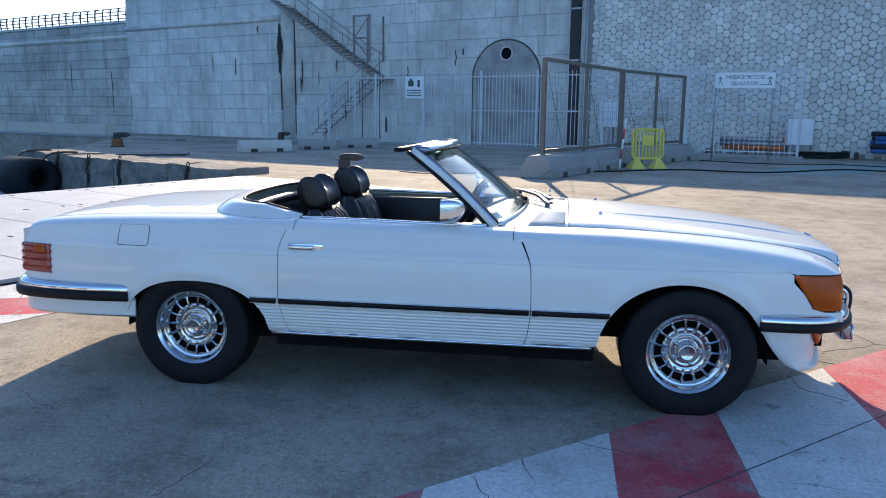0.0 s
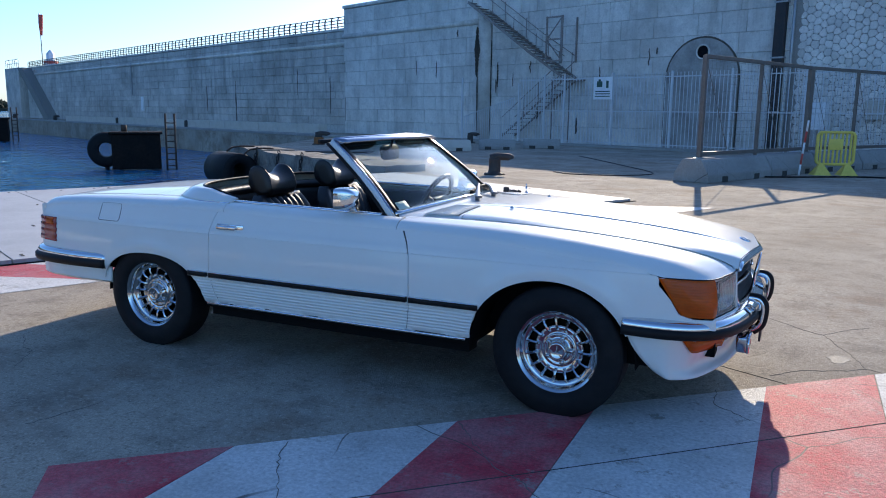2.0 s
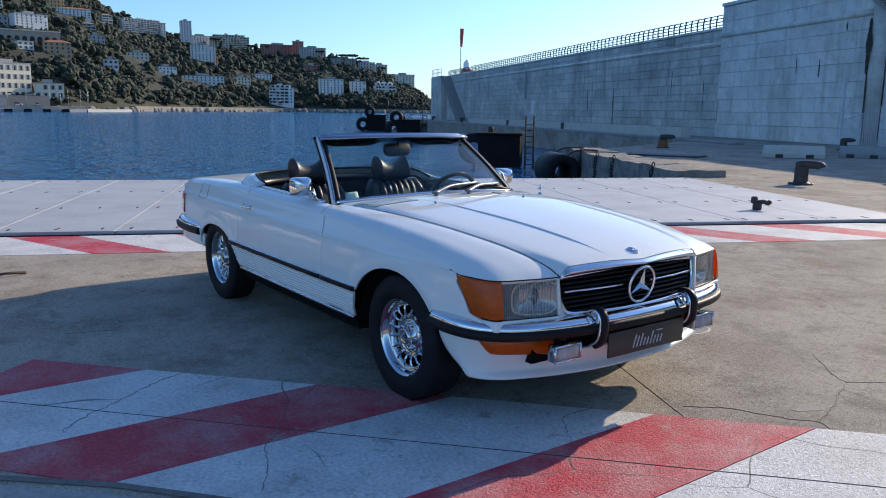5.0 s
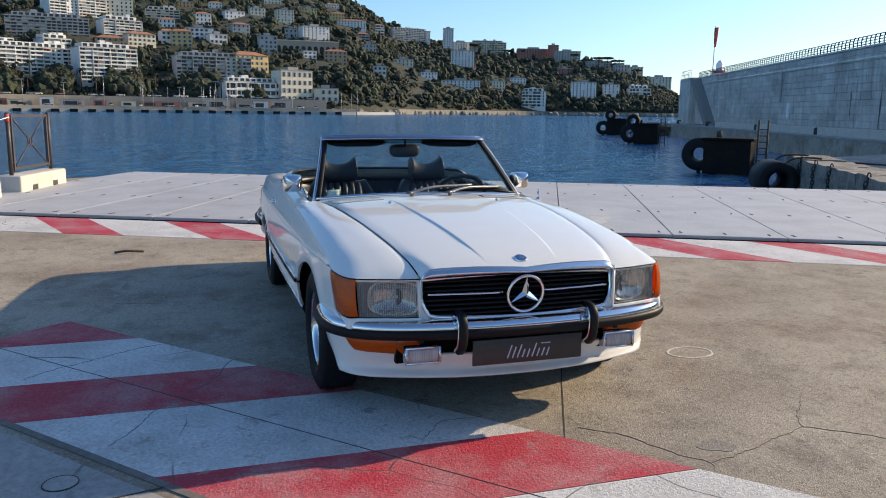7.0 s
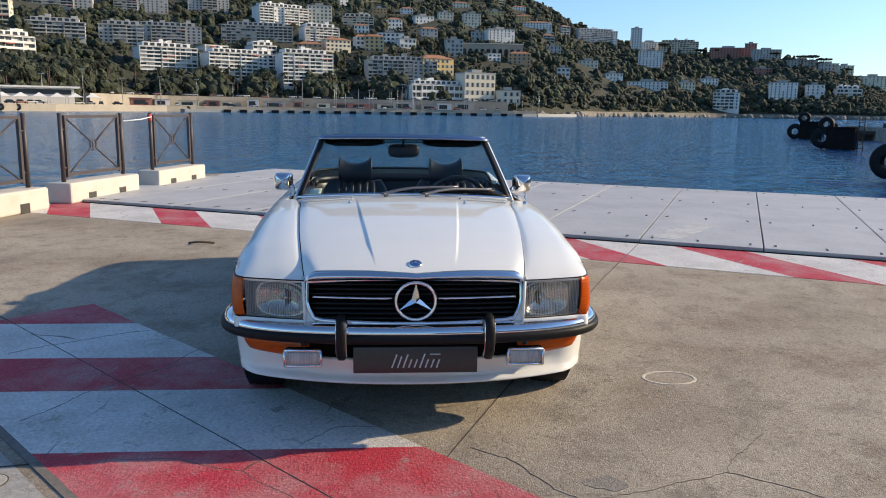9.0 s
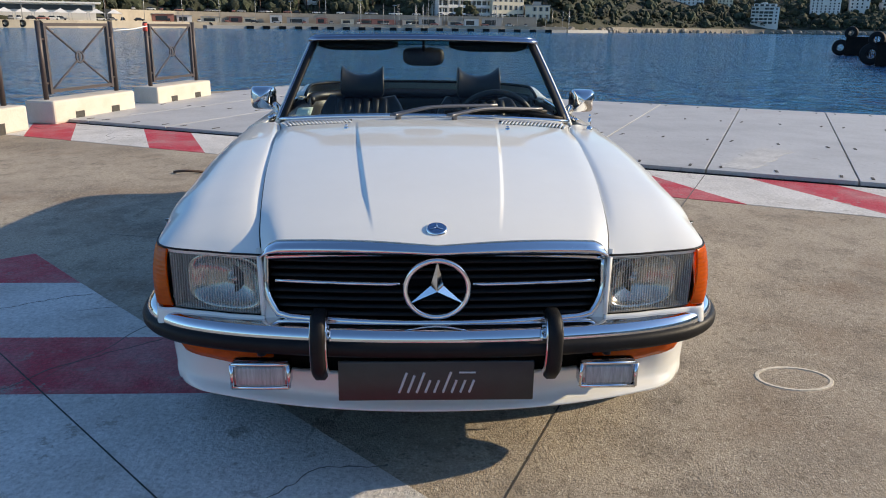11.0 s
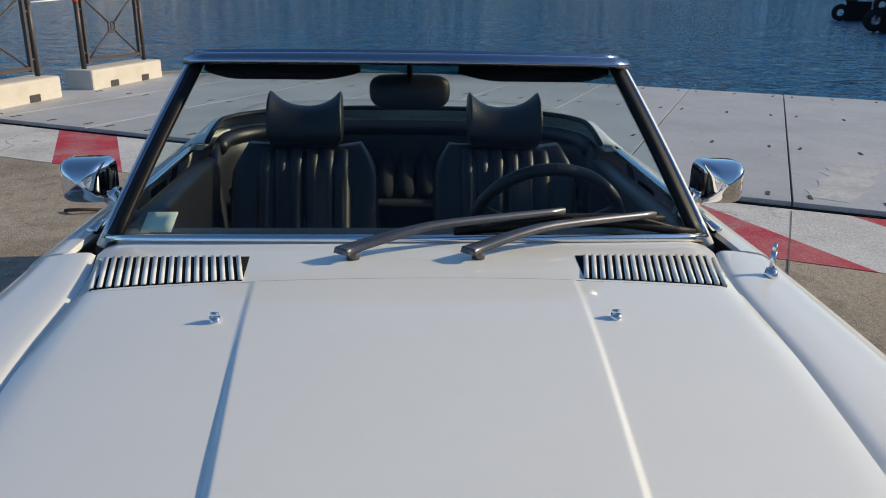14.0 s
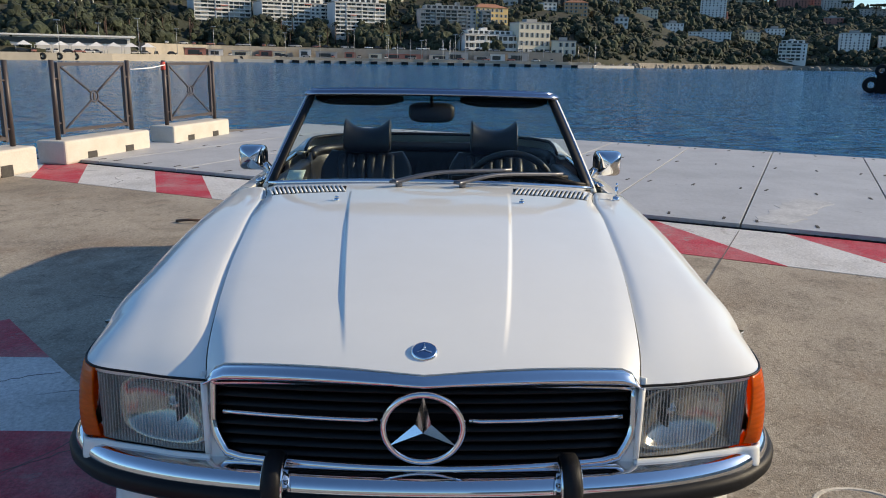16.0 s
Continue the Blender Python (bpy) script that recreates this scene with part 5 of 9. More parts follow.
def seat(y0):
    s = new("seat")
    s.parent = car
    s.location = (0, y0, 0)
    s["label"] = "black leather bucket seat with fluted centre"
    bm = bmesh.new()
    box(bm, -0.58, 0.0, -0.26, 0.26, 0.36, 0.50, bevel=0.05, seg=4)
    for i in range(7):
        y = -0.16 + 0.32 * i / 6
        sweep(bm, smooth_path([(-0.02, y, 0.475), (-0.10, y, 0.498), (-0.35, y, 0.492), (-0.5, y, 0.49)], 5), circle(0.03, 8))
    part("seat_cushion", bm, M["leather"], s)
    bm = bmesh.new()
    # backrest: rounded slab leaning back, wings proud at the sides
    def back(a, t):
        z = 0.44 + 0.43 * t
        x = -0.50 - 0.17 * t
        w = 0.255 - 0.015 * t - 0.05 * max(0, (t - 0.8) / 0.2) ** 2
        d = 0.075 - 0.02 * t
        c, q = math.cos(a), math.sin(a)
        yy = w * math.copysign(abs(c) ** 0.45, c)
        xx = d * math.copysign(abs(q) ** 0.6, q)
        wing = 0.03 * max(0, abs(yy) / w - 0.62) / 0.38 if q > 0 else 0
        flute = 0.030 * abs(math.sin(yy / 0.05 * math.pi)) ** 0.6 if q > 0 and abs(yy) < 0.15 else 0
        top = max(0, (t - 0.9) / 0.1)
        return Vector((x + xx * (1 - 0.5 * top) + wing + flute * (1 - top), yy, z + 0.02 * top * abs(c)))
    g = grid(bm, back, lin(0, 2 * math.pi, 97)[:-1], lin(0, 1, 14))
    for j in range(13):
        bm.faces.new((g[-1][j], g[0][j], g[0][j + 1], g[-1][j + 1]))
    bm.faces.new([g[i][-1] for i in range(96)])
    bm.faces.new([g[i][0] for i in range(96)])
    bmesh.ops.recalc_face_normals(bm, faces=bm.faces)
    part("backrest", bm, M["leather"], s)
    for i in range(6):
        y = -0.13 + 0.26 * i / 5
        bm = bmesh.new()
        sweep(bm, smooth_path([(-0.50 - 0.17 * q + 0.068 - 0.02 * q + (0.006 if 0.1 < q < 0.9 else -0.02), y, 0.44 + 0.43 * q) for q in (0.04, 0.2, 0.45, 0.7, 0.88, 0.97)], 4), [(0.025 * math.cos(k), 0.025 * math.sin(k)) for k in lin(0, 2 * math.pi, 13)[:-1]], up=Vector((1, 0, 0)))
        part("flute", bm, M["leather"], s)
    # headrest with raised corners
    bm = bmesh.new()
    def head(a, t):
        y = 0.125 * t
        k = abs(t)
        hz = 0.058 + 0.062 * k ** 2.6 - 0.03 * max(0, (k - 0.93) / 0.07) ** 2
        dz = 0.072 * (1 if k < 0.94 else 0.75)
        r = 0.070 + 0.012 * k ** 2
        if k > 0.999:
            r, hz, dz = 0.03, 0.07, 0.045
        c, q = math.cos(a), math.sin(a)
        return Vector((-0.685 - 0.02 * q + r * math.copysign(abs(c) ** 0.9, c), y, 0.948 + (hz if q > 0 else dz) * math.copysign(abs(q) ** 0.85, q)))
    ts = [-1, -0.985, -0.95, -0.9, -0.8, -0.65, -0.4, -0.15, 0.15, 0.4, 0.65, 0.8, 0.9, 0.95, 0.985, 1]
    g = grid(bm, head, lin(0, 2 * math.pi, 29)[:-1], ts)
    for j in range(len(ts) - 1):
        bm.faces.new((g[-1][j], g[0][j], g[0][j + 1], g[-1][j + 1]))
    bm.faces.new([g[i][0] for i in range(28)])
    bm.faces.new([g[i][-1] for i in range(28)])
    bmesh.ops.recalc_face_normals(bm, faces=bm.faces)
    part("headrest", bm, M["leather"], s, "black leather headrest with raised corners")
    return s


seat(-0.345)
seat(0.335)

# dashboard, wheel, pedestal
bm = bmesh.new()
sweep(bm, [(0.36, y, 0.80 + 0.0) for y in lin(-0.67, 0.67, 9)], [(-0.19, -0.20), (0.05, -0.20), (0.08, 0.03), (-0.06, 0.06), (-0.17, 0.045), (-0.215, 0.01), (-0.205, -0.08)])
part("dashboard", bm, M["leather"], car, "black padded dashboard")
steer = new("steering_wheel")
steer.parent = car
steer.matrix_local = Matrix.Translation((0.055, 0.355, 0.80)) @ Matrix.Rotation(radians(-66), 4, "Y")
steer["label"] = "black four-spoke steering wheel"
bm = bmesh.new()
sweep(bm, [(0.195 * math.cos(2 * math.pi * i / 48), 0.195 * math.sin(2 * math.pi * i / 48), 0) for i in range(49)], circle(0.016, 10), cap=False)
bmesh.ops.remove_doubles(bm, verts=bm.verts, dist=0.0005)
part("rim", bm, M["leather"], steer)
bm = bmesh.new()
box(bm, -0.09, 0.06, -0.10, 0.10, -0.05, 0.0, bevel=0.02)
for a in (20, 160, 215, 325):
    c, q = math.cos(radians(a)), math.sin(radians(a))
    rod(bm, (0.05 * q, 0.05 * c, -0.03), (0.19 * q, 0.19 * c, 0), 0.016, 8)
rod(bm, (0, 0, -0.25), (0, 0, -0.04), 0.03, 12)
part("hub", bm, M["trim"], steer)

# windscreen: glass, pillars, header
def screen(t, w, off=0.0):
    """t across from -1 to 1, w from foot to header."""
    bow = 1 - abs(t) ** 2.2
    foot = Vector((0.315 + 0.115 * bow, 0.676 * t, 0.855 + 0.035 * bow))
    head = Vector((-0.120 + 0.080 * bow, 0.553 * t, 1.219 + 0.012 * bow))
    p = foot.lerp(head, w)
    return p + Vector((0.022 * math.sin(w * math.pi), 0, 0)) + Vector((0.62, 0, 0.74)) * off


def slab(f, us, vs, th, name, m, parent, label=""):
    bm = bmesh.new()
    grid(bm, f, us, vs)
    bmesh.ops.recalc_face_normals(bm, faces=bm.faces)
    bmesh.ops.solidify(bm, geom=bm.faces[:], thickness=th)
    return part(name, bm, m, parent, label)


screen_ob = new("windscreen")
screen_ob.parent = car
screen_ob["label"] = "raked windscreen in a white and chrome frame"
gl = slab(lambda t, w: screen(t, w), lin(-0.985, 0.985, 33), lin(0.02, 0.90, 9), 0.005, "pane", M["windscreen"], screen_ob, "clear laminated glass")
gl.visible_shadow = False
gb = slab(lambda t, w: screen(t, w), lin(-0.985, 0.985, 33), lin(0.902, 0.985, 3), 0.005, "tinted_band", M["windscreen_band"], screen_ob, "green tinted top band of the glass")
gb.visible_shadow = False
for s in (1, -1):
    path = [screen(s, w) for w in lin(-0.03, 1.0, 12)]
    bm = bmesh.new()
    sweep(bm, path, [(-0.018, -0.034), (0.006, -0.034), (0.009, 0.0), (0.005, 0.008), (-0.016, 0.008)] if s < 0 else [(0.018, -0.034), (-0.006, -0.034), (-0.009, 0.0), (-0.005, 0.008), (0.016, 0.008)])
    part("pillar", bm, M["paint"], screen_ob, "white windscreen pillar")
    bm = bmesh.new()
    sweep(bm, [screen(s * 1.006, w, 0.009) for w in lin(0.0, 0.99, 12)], circle(0.0065, 8))
    part("pillar_moulding", bm, M["chrome_dark"], screen_ob, "chrome pillar moulding")
    bm = bmesh.new()
    sweep(bm, [screen(s * 0.975, w, 0.006) for w in lin(0.0, 0.99, 12)], [(-0.016, -0.006), (0.016, -0.006), (0.014, 0.006), (-0.014, 0.006)])
    part("pillar_seal", bm, M["rubber"], screen_ob, "black glass seal")
    bm = bmesh.new()
    sweep(bm, [screen(s, w) + Vector((-0.035, s * 0.006, -0.012)) for w in lin(0.0, 0.99, 12)], circle(0.011, 8))
    part("door_seal", bm, M["rubber"], screen_ob, "black seal behind the pillar")
bm = bmesh.new()
sweep(bm, [screen(t, 1.0) for t in lin(-1, 1, 25)], [(-0.012, -0.014), (-0.014, 0.004), (0.0, 0.012), (0.05, 0.010), (0.075, -0.004), (0.07, -0.016)])
part("header", bm, M["chrome_dark"], screen_ob, "chrome header rail")
bm = bmesh.new()
sweep(bm, [screen(t, 1.0, 0.011) for t in lin(-1, 1, 25)], [(-0.012, -0.011), (0.010, -0.011), (0.012, 0.004), (0.004, 0.009), (-0.010, 0.006)])
part("header_moulding", bm, M["chrome_dark"], screen_ob, "chrome header moulding")
bm = bmesh.new()
sweep(bm, [screen(t, 1.0) + Vector((-0.088, 0, -0.006)) for t in lin(-0.99, 0.99, 25)], [(-0.02, -0.012), (0.02, -0.012), (0.02, 0.008), (-0.02, 0.008)])
part("header_seal", bm, M["rubber"], screen_ob, "black soft top seal on the header")
bm = bmesh.new()
sweep(bm, [screen(t, 0.0, 0.008) for t in lin(-0.99, 0.99, 31)], circle(0.0105, 8))
part("foot_moulding", bm, M["chrome"], screen_ob, "chrome moulding at the foot of the glass")
bm = bmesh.new()
mirror_m = Matrix.Translation((-0.075, 0, 1.137)) @ Matrix.Rotation(radians(-8), 4, "Y")
rim_ = []
for k in range(40):
    c_, q_ = math.cos(2 * math.pi * k / 40), math.sin(2 * math.pi * k / 40)
    rim_.append(((0.106 + 0.008 * q_) * math.copysign(abs(c_) ** 0.45, c_) * (1 - 0.06 * max(0, q_)), 0.046 * math.copysign(abs(q_) ** 0.6, q_)))
shells = [[bm.verts.new(mirror_m @ Vector((x, y * k, z * k))) for y, z in rim_] for x, k in ((-0.014, 0.96), (-0.006, 1.0), (0.006, 0.97), (0.016, 0.82))]
bm.faces.new(shells[0])
bm.faces.new(shells[-1][::-1])
for a_, b_ in zip(shells, shells[1:]):
    for k in range(40):
        bm.faces.new((a_[k], a_[(k + 1) % 40], b_[(k + 1) % 40], b_[k]))
bmesh.ops.recalc_face_normals(bm, faces=bm.faces)
rod(bm, (-0.07, 0, 1.16), (-0.055, 0, 1.222), 0.008)
part("rear_mirror", bm, M["trim"], screen_ob, "black interior mirror")
for s in (1, -1):
    bm = bmesh.new()
    grid(bm, lambda u, v: Vector((-0.105 - 0.01 * u, s * (0.13 + 0.40 * v), 1.212 - 0.046 * u * math.sin(min(1, 0.35 + v * 2.2) * math.pi / 2) * math.sin(min(1, 0.35 + (1 - v) * 3) * math.pi / 2))), lin(0, 1, 6), lin(0, 1, 16))
    bmesh.ops.recalc_face_normals(bm, faces=bm.faces)
    bmesh.ops.solidify(bm, geom=bm.faces[:], thickness=0.014)
    part("sun_visor", bm, M["trim"], screen_ob, "black folded sun visor")
bm = bmesh.new()
grid(bm, lambda t, w: screen(t, w, -0.008), lin(-0.90, -0.79, 4), lin(0.05, 0.15, 4))
bmesh.ops.recalc_face_normals(bm, faces=bm.faces)
bmesh.ops.solidify(bm, geom=bm.faces[:], thickness=0.001)
part("sticker", bm, mat("pale_green_sticker", (0.55, 0.66, 0.6), 0.6, grain=0.05), screen_ob, "small pale green sticker inside the glass")

# wipers
for y0, y1, w1, c0, c1 in ((-0.12, 0.33, 0.115, (0.13, 0.035), (0.86, 0.09)), (0.125, 0.545, 0.10, (0.45, 0.10), (0.96, 0.02))):
    wp = new("wiper")
    wp.parent = car
    wp["label"] = "grey wiper arm with black blade"
    a = cowl_pos(0.52, y0 / 0.628) + Vector((0, 0, 0.022))
    t1 = y1 / 0.66
    e = screen(t1, w1, 0.022)
    mid = a.lerp(e, 0.45) + Vector((0.0, 0, 0.016))
    bm = bmesh.new()
    rod(bm, a - Vector((0, 0, 0.024)), a + Vector((0, 0, 0.004)), 0.013, 12)
    sweep(bm, smooth_path([a + Vector((0.018, -0.022, -0.002)), a, a.lerp(mid, 0.5) + Vector((0, 0, 0.006)), mid, e], 5), lambda k: [(-0.020 + 0.013 * k, -0.005), (0.020 - 0.013 * k, -0.005), (0.015 - 0.010 * k, 0.008), (-0.015 + 0.010 * k, 0.008)])
    part("arm", bm, M["arm"], wp, "grey metal arm")
    bm = bmesh.new()
    b0, b1 = screen(*c0, 0.012), screen(*c1, 0.012)
    sweep(bm, [b0.lerp(b1, k) + Vector((0.0, 0, 0.004 * math.sin(k * math.pi))) for k in lin(0, 1, 8)], [(-0.005, -0.010), (0.005, -0.010), (0.008, 0.009), (-0.008, 0.009)])
    sweep(bm, smooth_path([b0.lerp(b1, 0.15) + Vector((0, 0, 0.006)), b0.lerp(b1, 0.5) + Vector((0.006, 0, 0.022)), b0.lerp(b1, 0.85) + Vector((0, 0, 0.006))], 4), circle(0.006, 6))
    part("blade", bm, M["rubber"], wp, "black wiper blade")

# aerial on the left wing
bm = bmesh.new()
c = Vector((0.55, 0.725, 0.856))
rod(bm, c - Vector((0, 0, 0.01)), c + Vector((0, 0, 0.012)), 0.016, 16, 0.011)
rod(bm, c + Vector((0, 0, 0.012)), c + Vector((0, 0, 0.05)), 0.006, 10)
rod(bm, c + Vector((0, 0, 0.05)), c + Vector((0, 0, 0.065)), 0.0045, 10)
part("aerial", bm, M["chrome"], car, "short retracted chrome aerial")

# outside mirrors
for s in (1, -1):
    mo = new("door_mirror")
    mo.parent = car
    mo.matrix_local = Matrix.Translation((0.105, s * 0.785, 0.937)) @ Matrix.Scale(0.98, 4)
    mo["label"] = "chrome door mirror"
    bm = bmesh.new()
    def shell(a, t):
        c, q = math.cos(a), math.sin(a)
        sc = (1 - (1 - t) ** 3.4) ** 0.36 if t < 1 else 1.0
        y = 0.060 * math.copysign(abs(c) ** 0.4, c) * (0.62 + 0.38 * sc) * (sc if sc > 0.05 else 0.05)
        z = 0.058 * math.copysign(abs(q) ** 0.4, q) * (0.55 + 0.45 * sc) * (sc if sc > 0.05 else 0.05)
        return Vector((0.068 - 0.113 * t, y, z + 0.01 * (1 - t)))
    g = grid(bm, shell, lin(0, 2 * math.pi, 33)[:-1], lin(0, 1, 12))
    for j in range(11):
        bm.faces.new((g[-1][j], g[0][j], g[0][j + 1], g[-1][j + 1]))
    bm.faces.new([g[i][0] for i in range(32)])
    # foot
    sweep(bm, smooth_path([(-0.01, -s * 0.05, -0.03), (-0.01, -s * 0.075, -0.06), (-0.01, -s * 0.085, -0.095)], 4), [(-0.03, -0.016), (0.03, -0.016), (0.03, 0.016), (-0.03, 0.016)])
    bmesh.ops.recalc_face_normals(bm, faces=bm.faces)
    part("housing", bm, M["chrome"], mo)
    bm = bmesh.new()
    vs = [bm.verts.new((-0.043, 0.056 * math.copysign(abs(math.cos(a)) ** 0.5, math.cos(a)), 0.052 * math.copysign(abs(math.sin(a)) ** 0.5, math.sin(a)))) for a in lin(0, 2 * math.pi, 33)[:-1]]
    f = bm.faces.new(vs)
    bmesh.ops.solidify(bm, geom=[f], thickness=0.002)
    part("mirror_glass", bm, M["mirror"], mo)

# ---- car: seams, mouldings, lamps, grille, bumpers, wheels ----
for s in (1, -1):
    # rubbing strip with chrome edges, in three lengths
    for x0, x1 in ((-0.885, -0.752), (-0.735, 0.492), (0.506, 0.865)):
        bm = bmesh.new()
        pts = [(x, s * (half_w(x) + 0.004), 0.478) for x in lin(x0, x1, 12)]
        sweep(bm, pts, [(-0.012, -0.013), (0.012, -0.013), (0.012, 0.013), (-0.012, 0.013)])
        st = part("rubbing_strip", bm, M["rubber"], car, "black rubber side strip")
        for dz in (0.0135, -0.0135):
            bm = bmesh.new()
            sweep(bm, [(p[0], p[1] + s * 0.002, p[2] + dz) for p in pts], [(-0.010, -0.002), (0.010, -0.002), (0.010, 0.002), (-0.010, 0.002)])
            part("strip_edge", bm, M["chrome"], st)
    bm = bmesh.new()
    sweep(bm, [(x, s * (half_w(x) - 0.038), 0.306) for x in lin(-0.79, 0.79, 16)], [(-0.01, -0.006), (0.01, -0.006), (0.01, 0.006), (-0.01, 0.006)])
    part("sill_moulding", bm, M["chrome"], car, "thin chrome sill moulding")
    bm = bmesh.new()
    sweep(bm, [(x, s * (half_w(x) - 0.065), 0.276) for x in lin(-0.80, 0.80, 16)], [(-0.02, -0.002), (0.02, 0.004), (0.02, 0.026), (-0.02, 0.026)])
    part("sill", bm, M["under"], car, "dark lower sill")
    # fine crease pressed along the flank
    for x0, x1 in ((-2.08, -0.748), (-0.735, 0.490), (0.500, 1.66)):
        bm = bmesh.new()
        sweep(bm, [(x, s * (side_y(x, 0.702) + 0.0002), 0.702) for x in lin(x0, x1, 30)], [(-0.0012, -0.0016), (0.0012, -0.0016), (0.0016, 0.0016), (-0.0012, 0.0016)])
        part("flank_crease", bm, M["paint"], car)
    # door edge backing, dark in the gaps
    for f, a, b in ((DOOR_F, 0.32, 0.815), (DOOR_R, 0.32, 0.815)):
        bm = bmesh.new()
        sweep(bm, [(f(z), s * (side_y(f(z), min(z, 0.82), False) - 0.012), z) for z in lin(a, b - 0.02, 30)], [(-0.005, -0.02), (0.005, -0.02), (0.005, 0.02), (-0.005, 0.02)], up=Vector((1, 0, 0)))
        part("door_gap", bm, M["seam"], car)
    # bonnet gap
    bm = bmesh.new()
    sweep(bm, [(x, s * gap_y(x), hood_z(x, gap_y(x)) - 0.019) for x in lin(0.5, 1.94, 40)], [(-0.012, -0.006), (0.012, -0.006), (0.012, 0.003), (-0.012, 0.003)])
    part("bonnet_gap", bm, M["seam"], car)
    # fuel flap outline on the right flank
    if s < 0:
        zf0, zf1 = 0.722, 0.822
        ring = []
        cs = []
        for cx, cz, a0 in ((-1.450, zf1 - 0.015, 0), (-1.585, zf1 - 0.015, 90), (-1.590, zf0 + 0.015, 180), (-1.450, zf0 + 0.015, 270)):
            for k in range(5):
                a = radians(a0 + 22.5 * k)
                cs.append((cx + 0.015 * math.cos(a), cz + 0.015 * math.sin(a)))
        cs.append(cs[0])
        bm = bmesh.new()
        for (xa, za), (xb, zb) in zip(cs, cs[1:]):
            rod(bm, (xa, s * (side_y(xa, za) + 0.0004), za), (xb, s * (side_y(xb, zb) + 0.0004), zb), 0.0016, 5)
        part("fuel_flap_seam", bm, M["seam"], car, "thin seam of the fuel flap")


# lamp band round the front corners
def lamp_path(t, z, out=0.0):
    p = wing_top(1.0, t)
    q = wing_top(1.0, min(t + 0.02, 1.0)) - wing_top(1.0, max(t - 0.02, 0.0))
    n = Vector((q.y, -q.x, 0)).normalized()
    f = (z - 0.52) / 0.165
    shift = 0.095 * (1 - f) * max(0, (t - 0.765) / 0.235) ** 1.3
    return Vector((p.x + shift + 0.012 * (1 - f), p.y * (1 - 0.012 * (1 - f)), z)) + n * out


T_SPLIT = 0.776
for s in (1, -1):
    lamp = new("headlamp")
    lamp.parent = car
    lamp["label"] = "wide headlamp with clear fluted glass"
    def mir(p, s=s):
        return (p[0], s * p[1], p[2])
    bm = bmesh.new()
    ts = lin(0.03, T_SPLIT, 70)
    grid(bm, lambda t, z: mir(lamp_path(t, z, -0.004 + 0.003 * abs(math.sin(t * 130)))), ts, lin(0.53, 0.682, 12))
    bmesh.ops.recalc_face_normals(bm, faces=bm.faces)
    g = part("lamp_glass", bm, M["lampglass"], lamp, "clear fluted lamp glass")
    g.visible_shadow = False
    bm = bmesh.new()
    grid(bm, lambda t, z: mir(lamp_path(t, z, -0.05 - 0.03 * math.sin((t - 0.03) / (T_SPLIT - 0.03) * math.pi))), lin(0.03, T_SPLIT, 20), lin(0.528, 0.685, 8))
    for t in (0.03, T_SPLIT):
        grid(bm, lambda o, z: mir(lamp_path(t, z, o)), [-0.005, -0.05], lin(0.528, 0.685, 6))
    for z in (0.528, 0.685):
        grid(bm, lambda t, o: mir(lamp_path(t, z, o)), lin(0.03, T_SPLIT, 14), [-0.005, -0.085])
    bmesh.ops.recalc_face_normals(bm, faces=bm.faces)
    bmesh.ops.solidify(bm, geom=bm.faces[:], thickness=0.002)
    part("reflector", bm, M["lamp_dull"], lamp, "dull grey lamp bowl")
    # round inner lamps
    bm = bmesh.new()
    c = lamp_path(0.36, 0.606, -0.026)
    q = (lamp_path(0.42, 0.606) - lamp_path(0.34, 0.606)).normalized()
    n = Vector((q.y, -q.x, 0))
    if s < 0:
        c.y, n.y = -c.y, -n.y
    def bowl(k, o, sc):
        c_, q_ = math.cos(k), math.sin(k)
        return Vector((o, 0.110 * sc * math.copysign(abs(c_) ** 0.75, c_), 0.073 * sc * math.copysign(abs(q_) ** 0.6, q_)))
    prof = [(0.008, 1.06), (0.010, 1.0), (0.002, 0.93), (-0.014, 0.78), (-0.028, 0.5), (-0.034, 0.28), (-0.036, 0.16), (-0.020, 0.10), (-0.018, 0.02)]
    g = grid(bm, lambda k, j: bowl(k, *prof[j]), lin(0, 2 * math.pi, 41), list(range(len(prof))))
    bmesh.ops.remove_doubles(bm, verts=bm.verts, dist=0.0003)
    bmesh.ops.recalc_face_normals(bm, faces=bm.faces)
    bmesh.ops.transform(bm, matrix=Matrix.Translation(c) @ n.to_track_quat("X", "Z").to_matrix().to_4x4(), verts=bm.verts)
    part("main_beam", bm, M["reflector"], lamp, "inner lamp bowl with cut corners")
    bm = bmesh.new()
    grid(bm, lambda t, z: mir(lamp_path(t, z, 0.002 + 0.012 * math.sin((z - 0.53) / 0.161 * math.pi) ** 0.6 * min(1, (1.0 - t) / 0.05 + 0.2) + 0.0005 * math.sin(z * 520))), lin(T_SPLIT + 0.005, 1.0, 34), lin(0.53, 0.691, 50))
    bmesh.ops.recalc_face_normals(bm, faces=bm.faces)
    bmesh.ops.solidify(bm, geom=bm.faces[:], thickness=0.006)
    part("indicator", bm, M["amber"], lamp, "amber wrap-round indicator lens")
    for t0, t1, z, r in ((0.0, 0.99, 0.693, 0.003),):
        bm = bmesh.new()
        sweep(bm, [mir(lamp_path(t, z, 0.0)) for t in lin(t0, t1, 40)], circle(r, 6))
        part("lamp_seal", bm, M["rubber"], lamp)
    bm = bmesh.new()
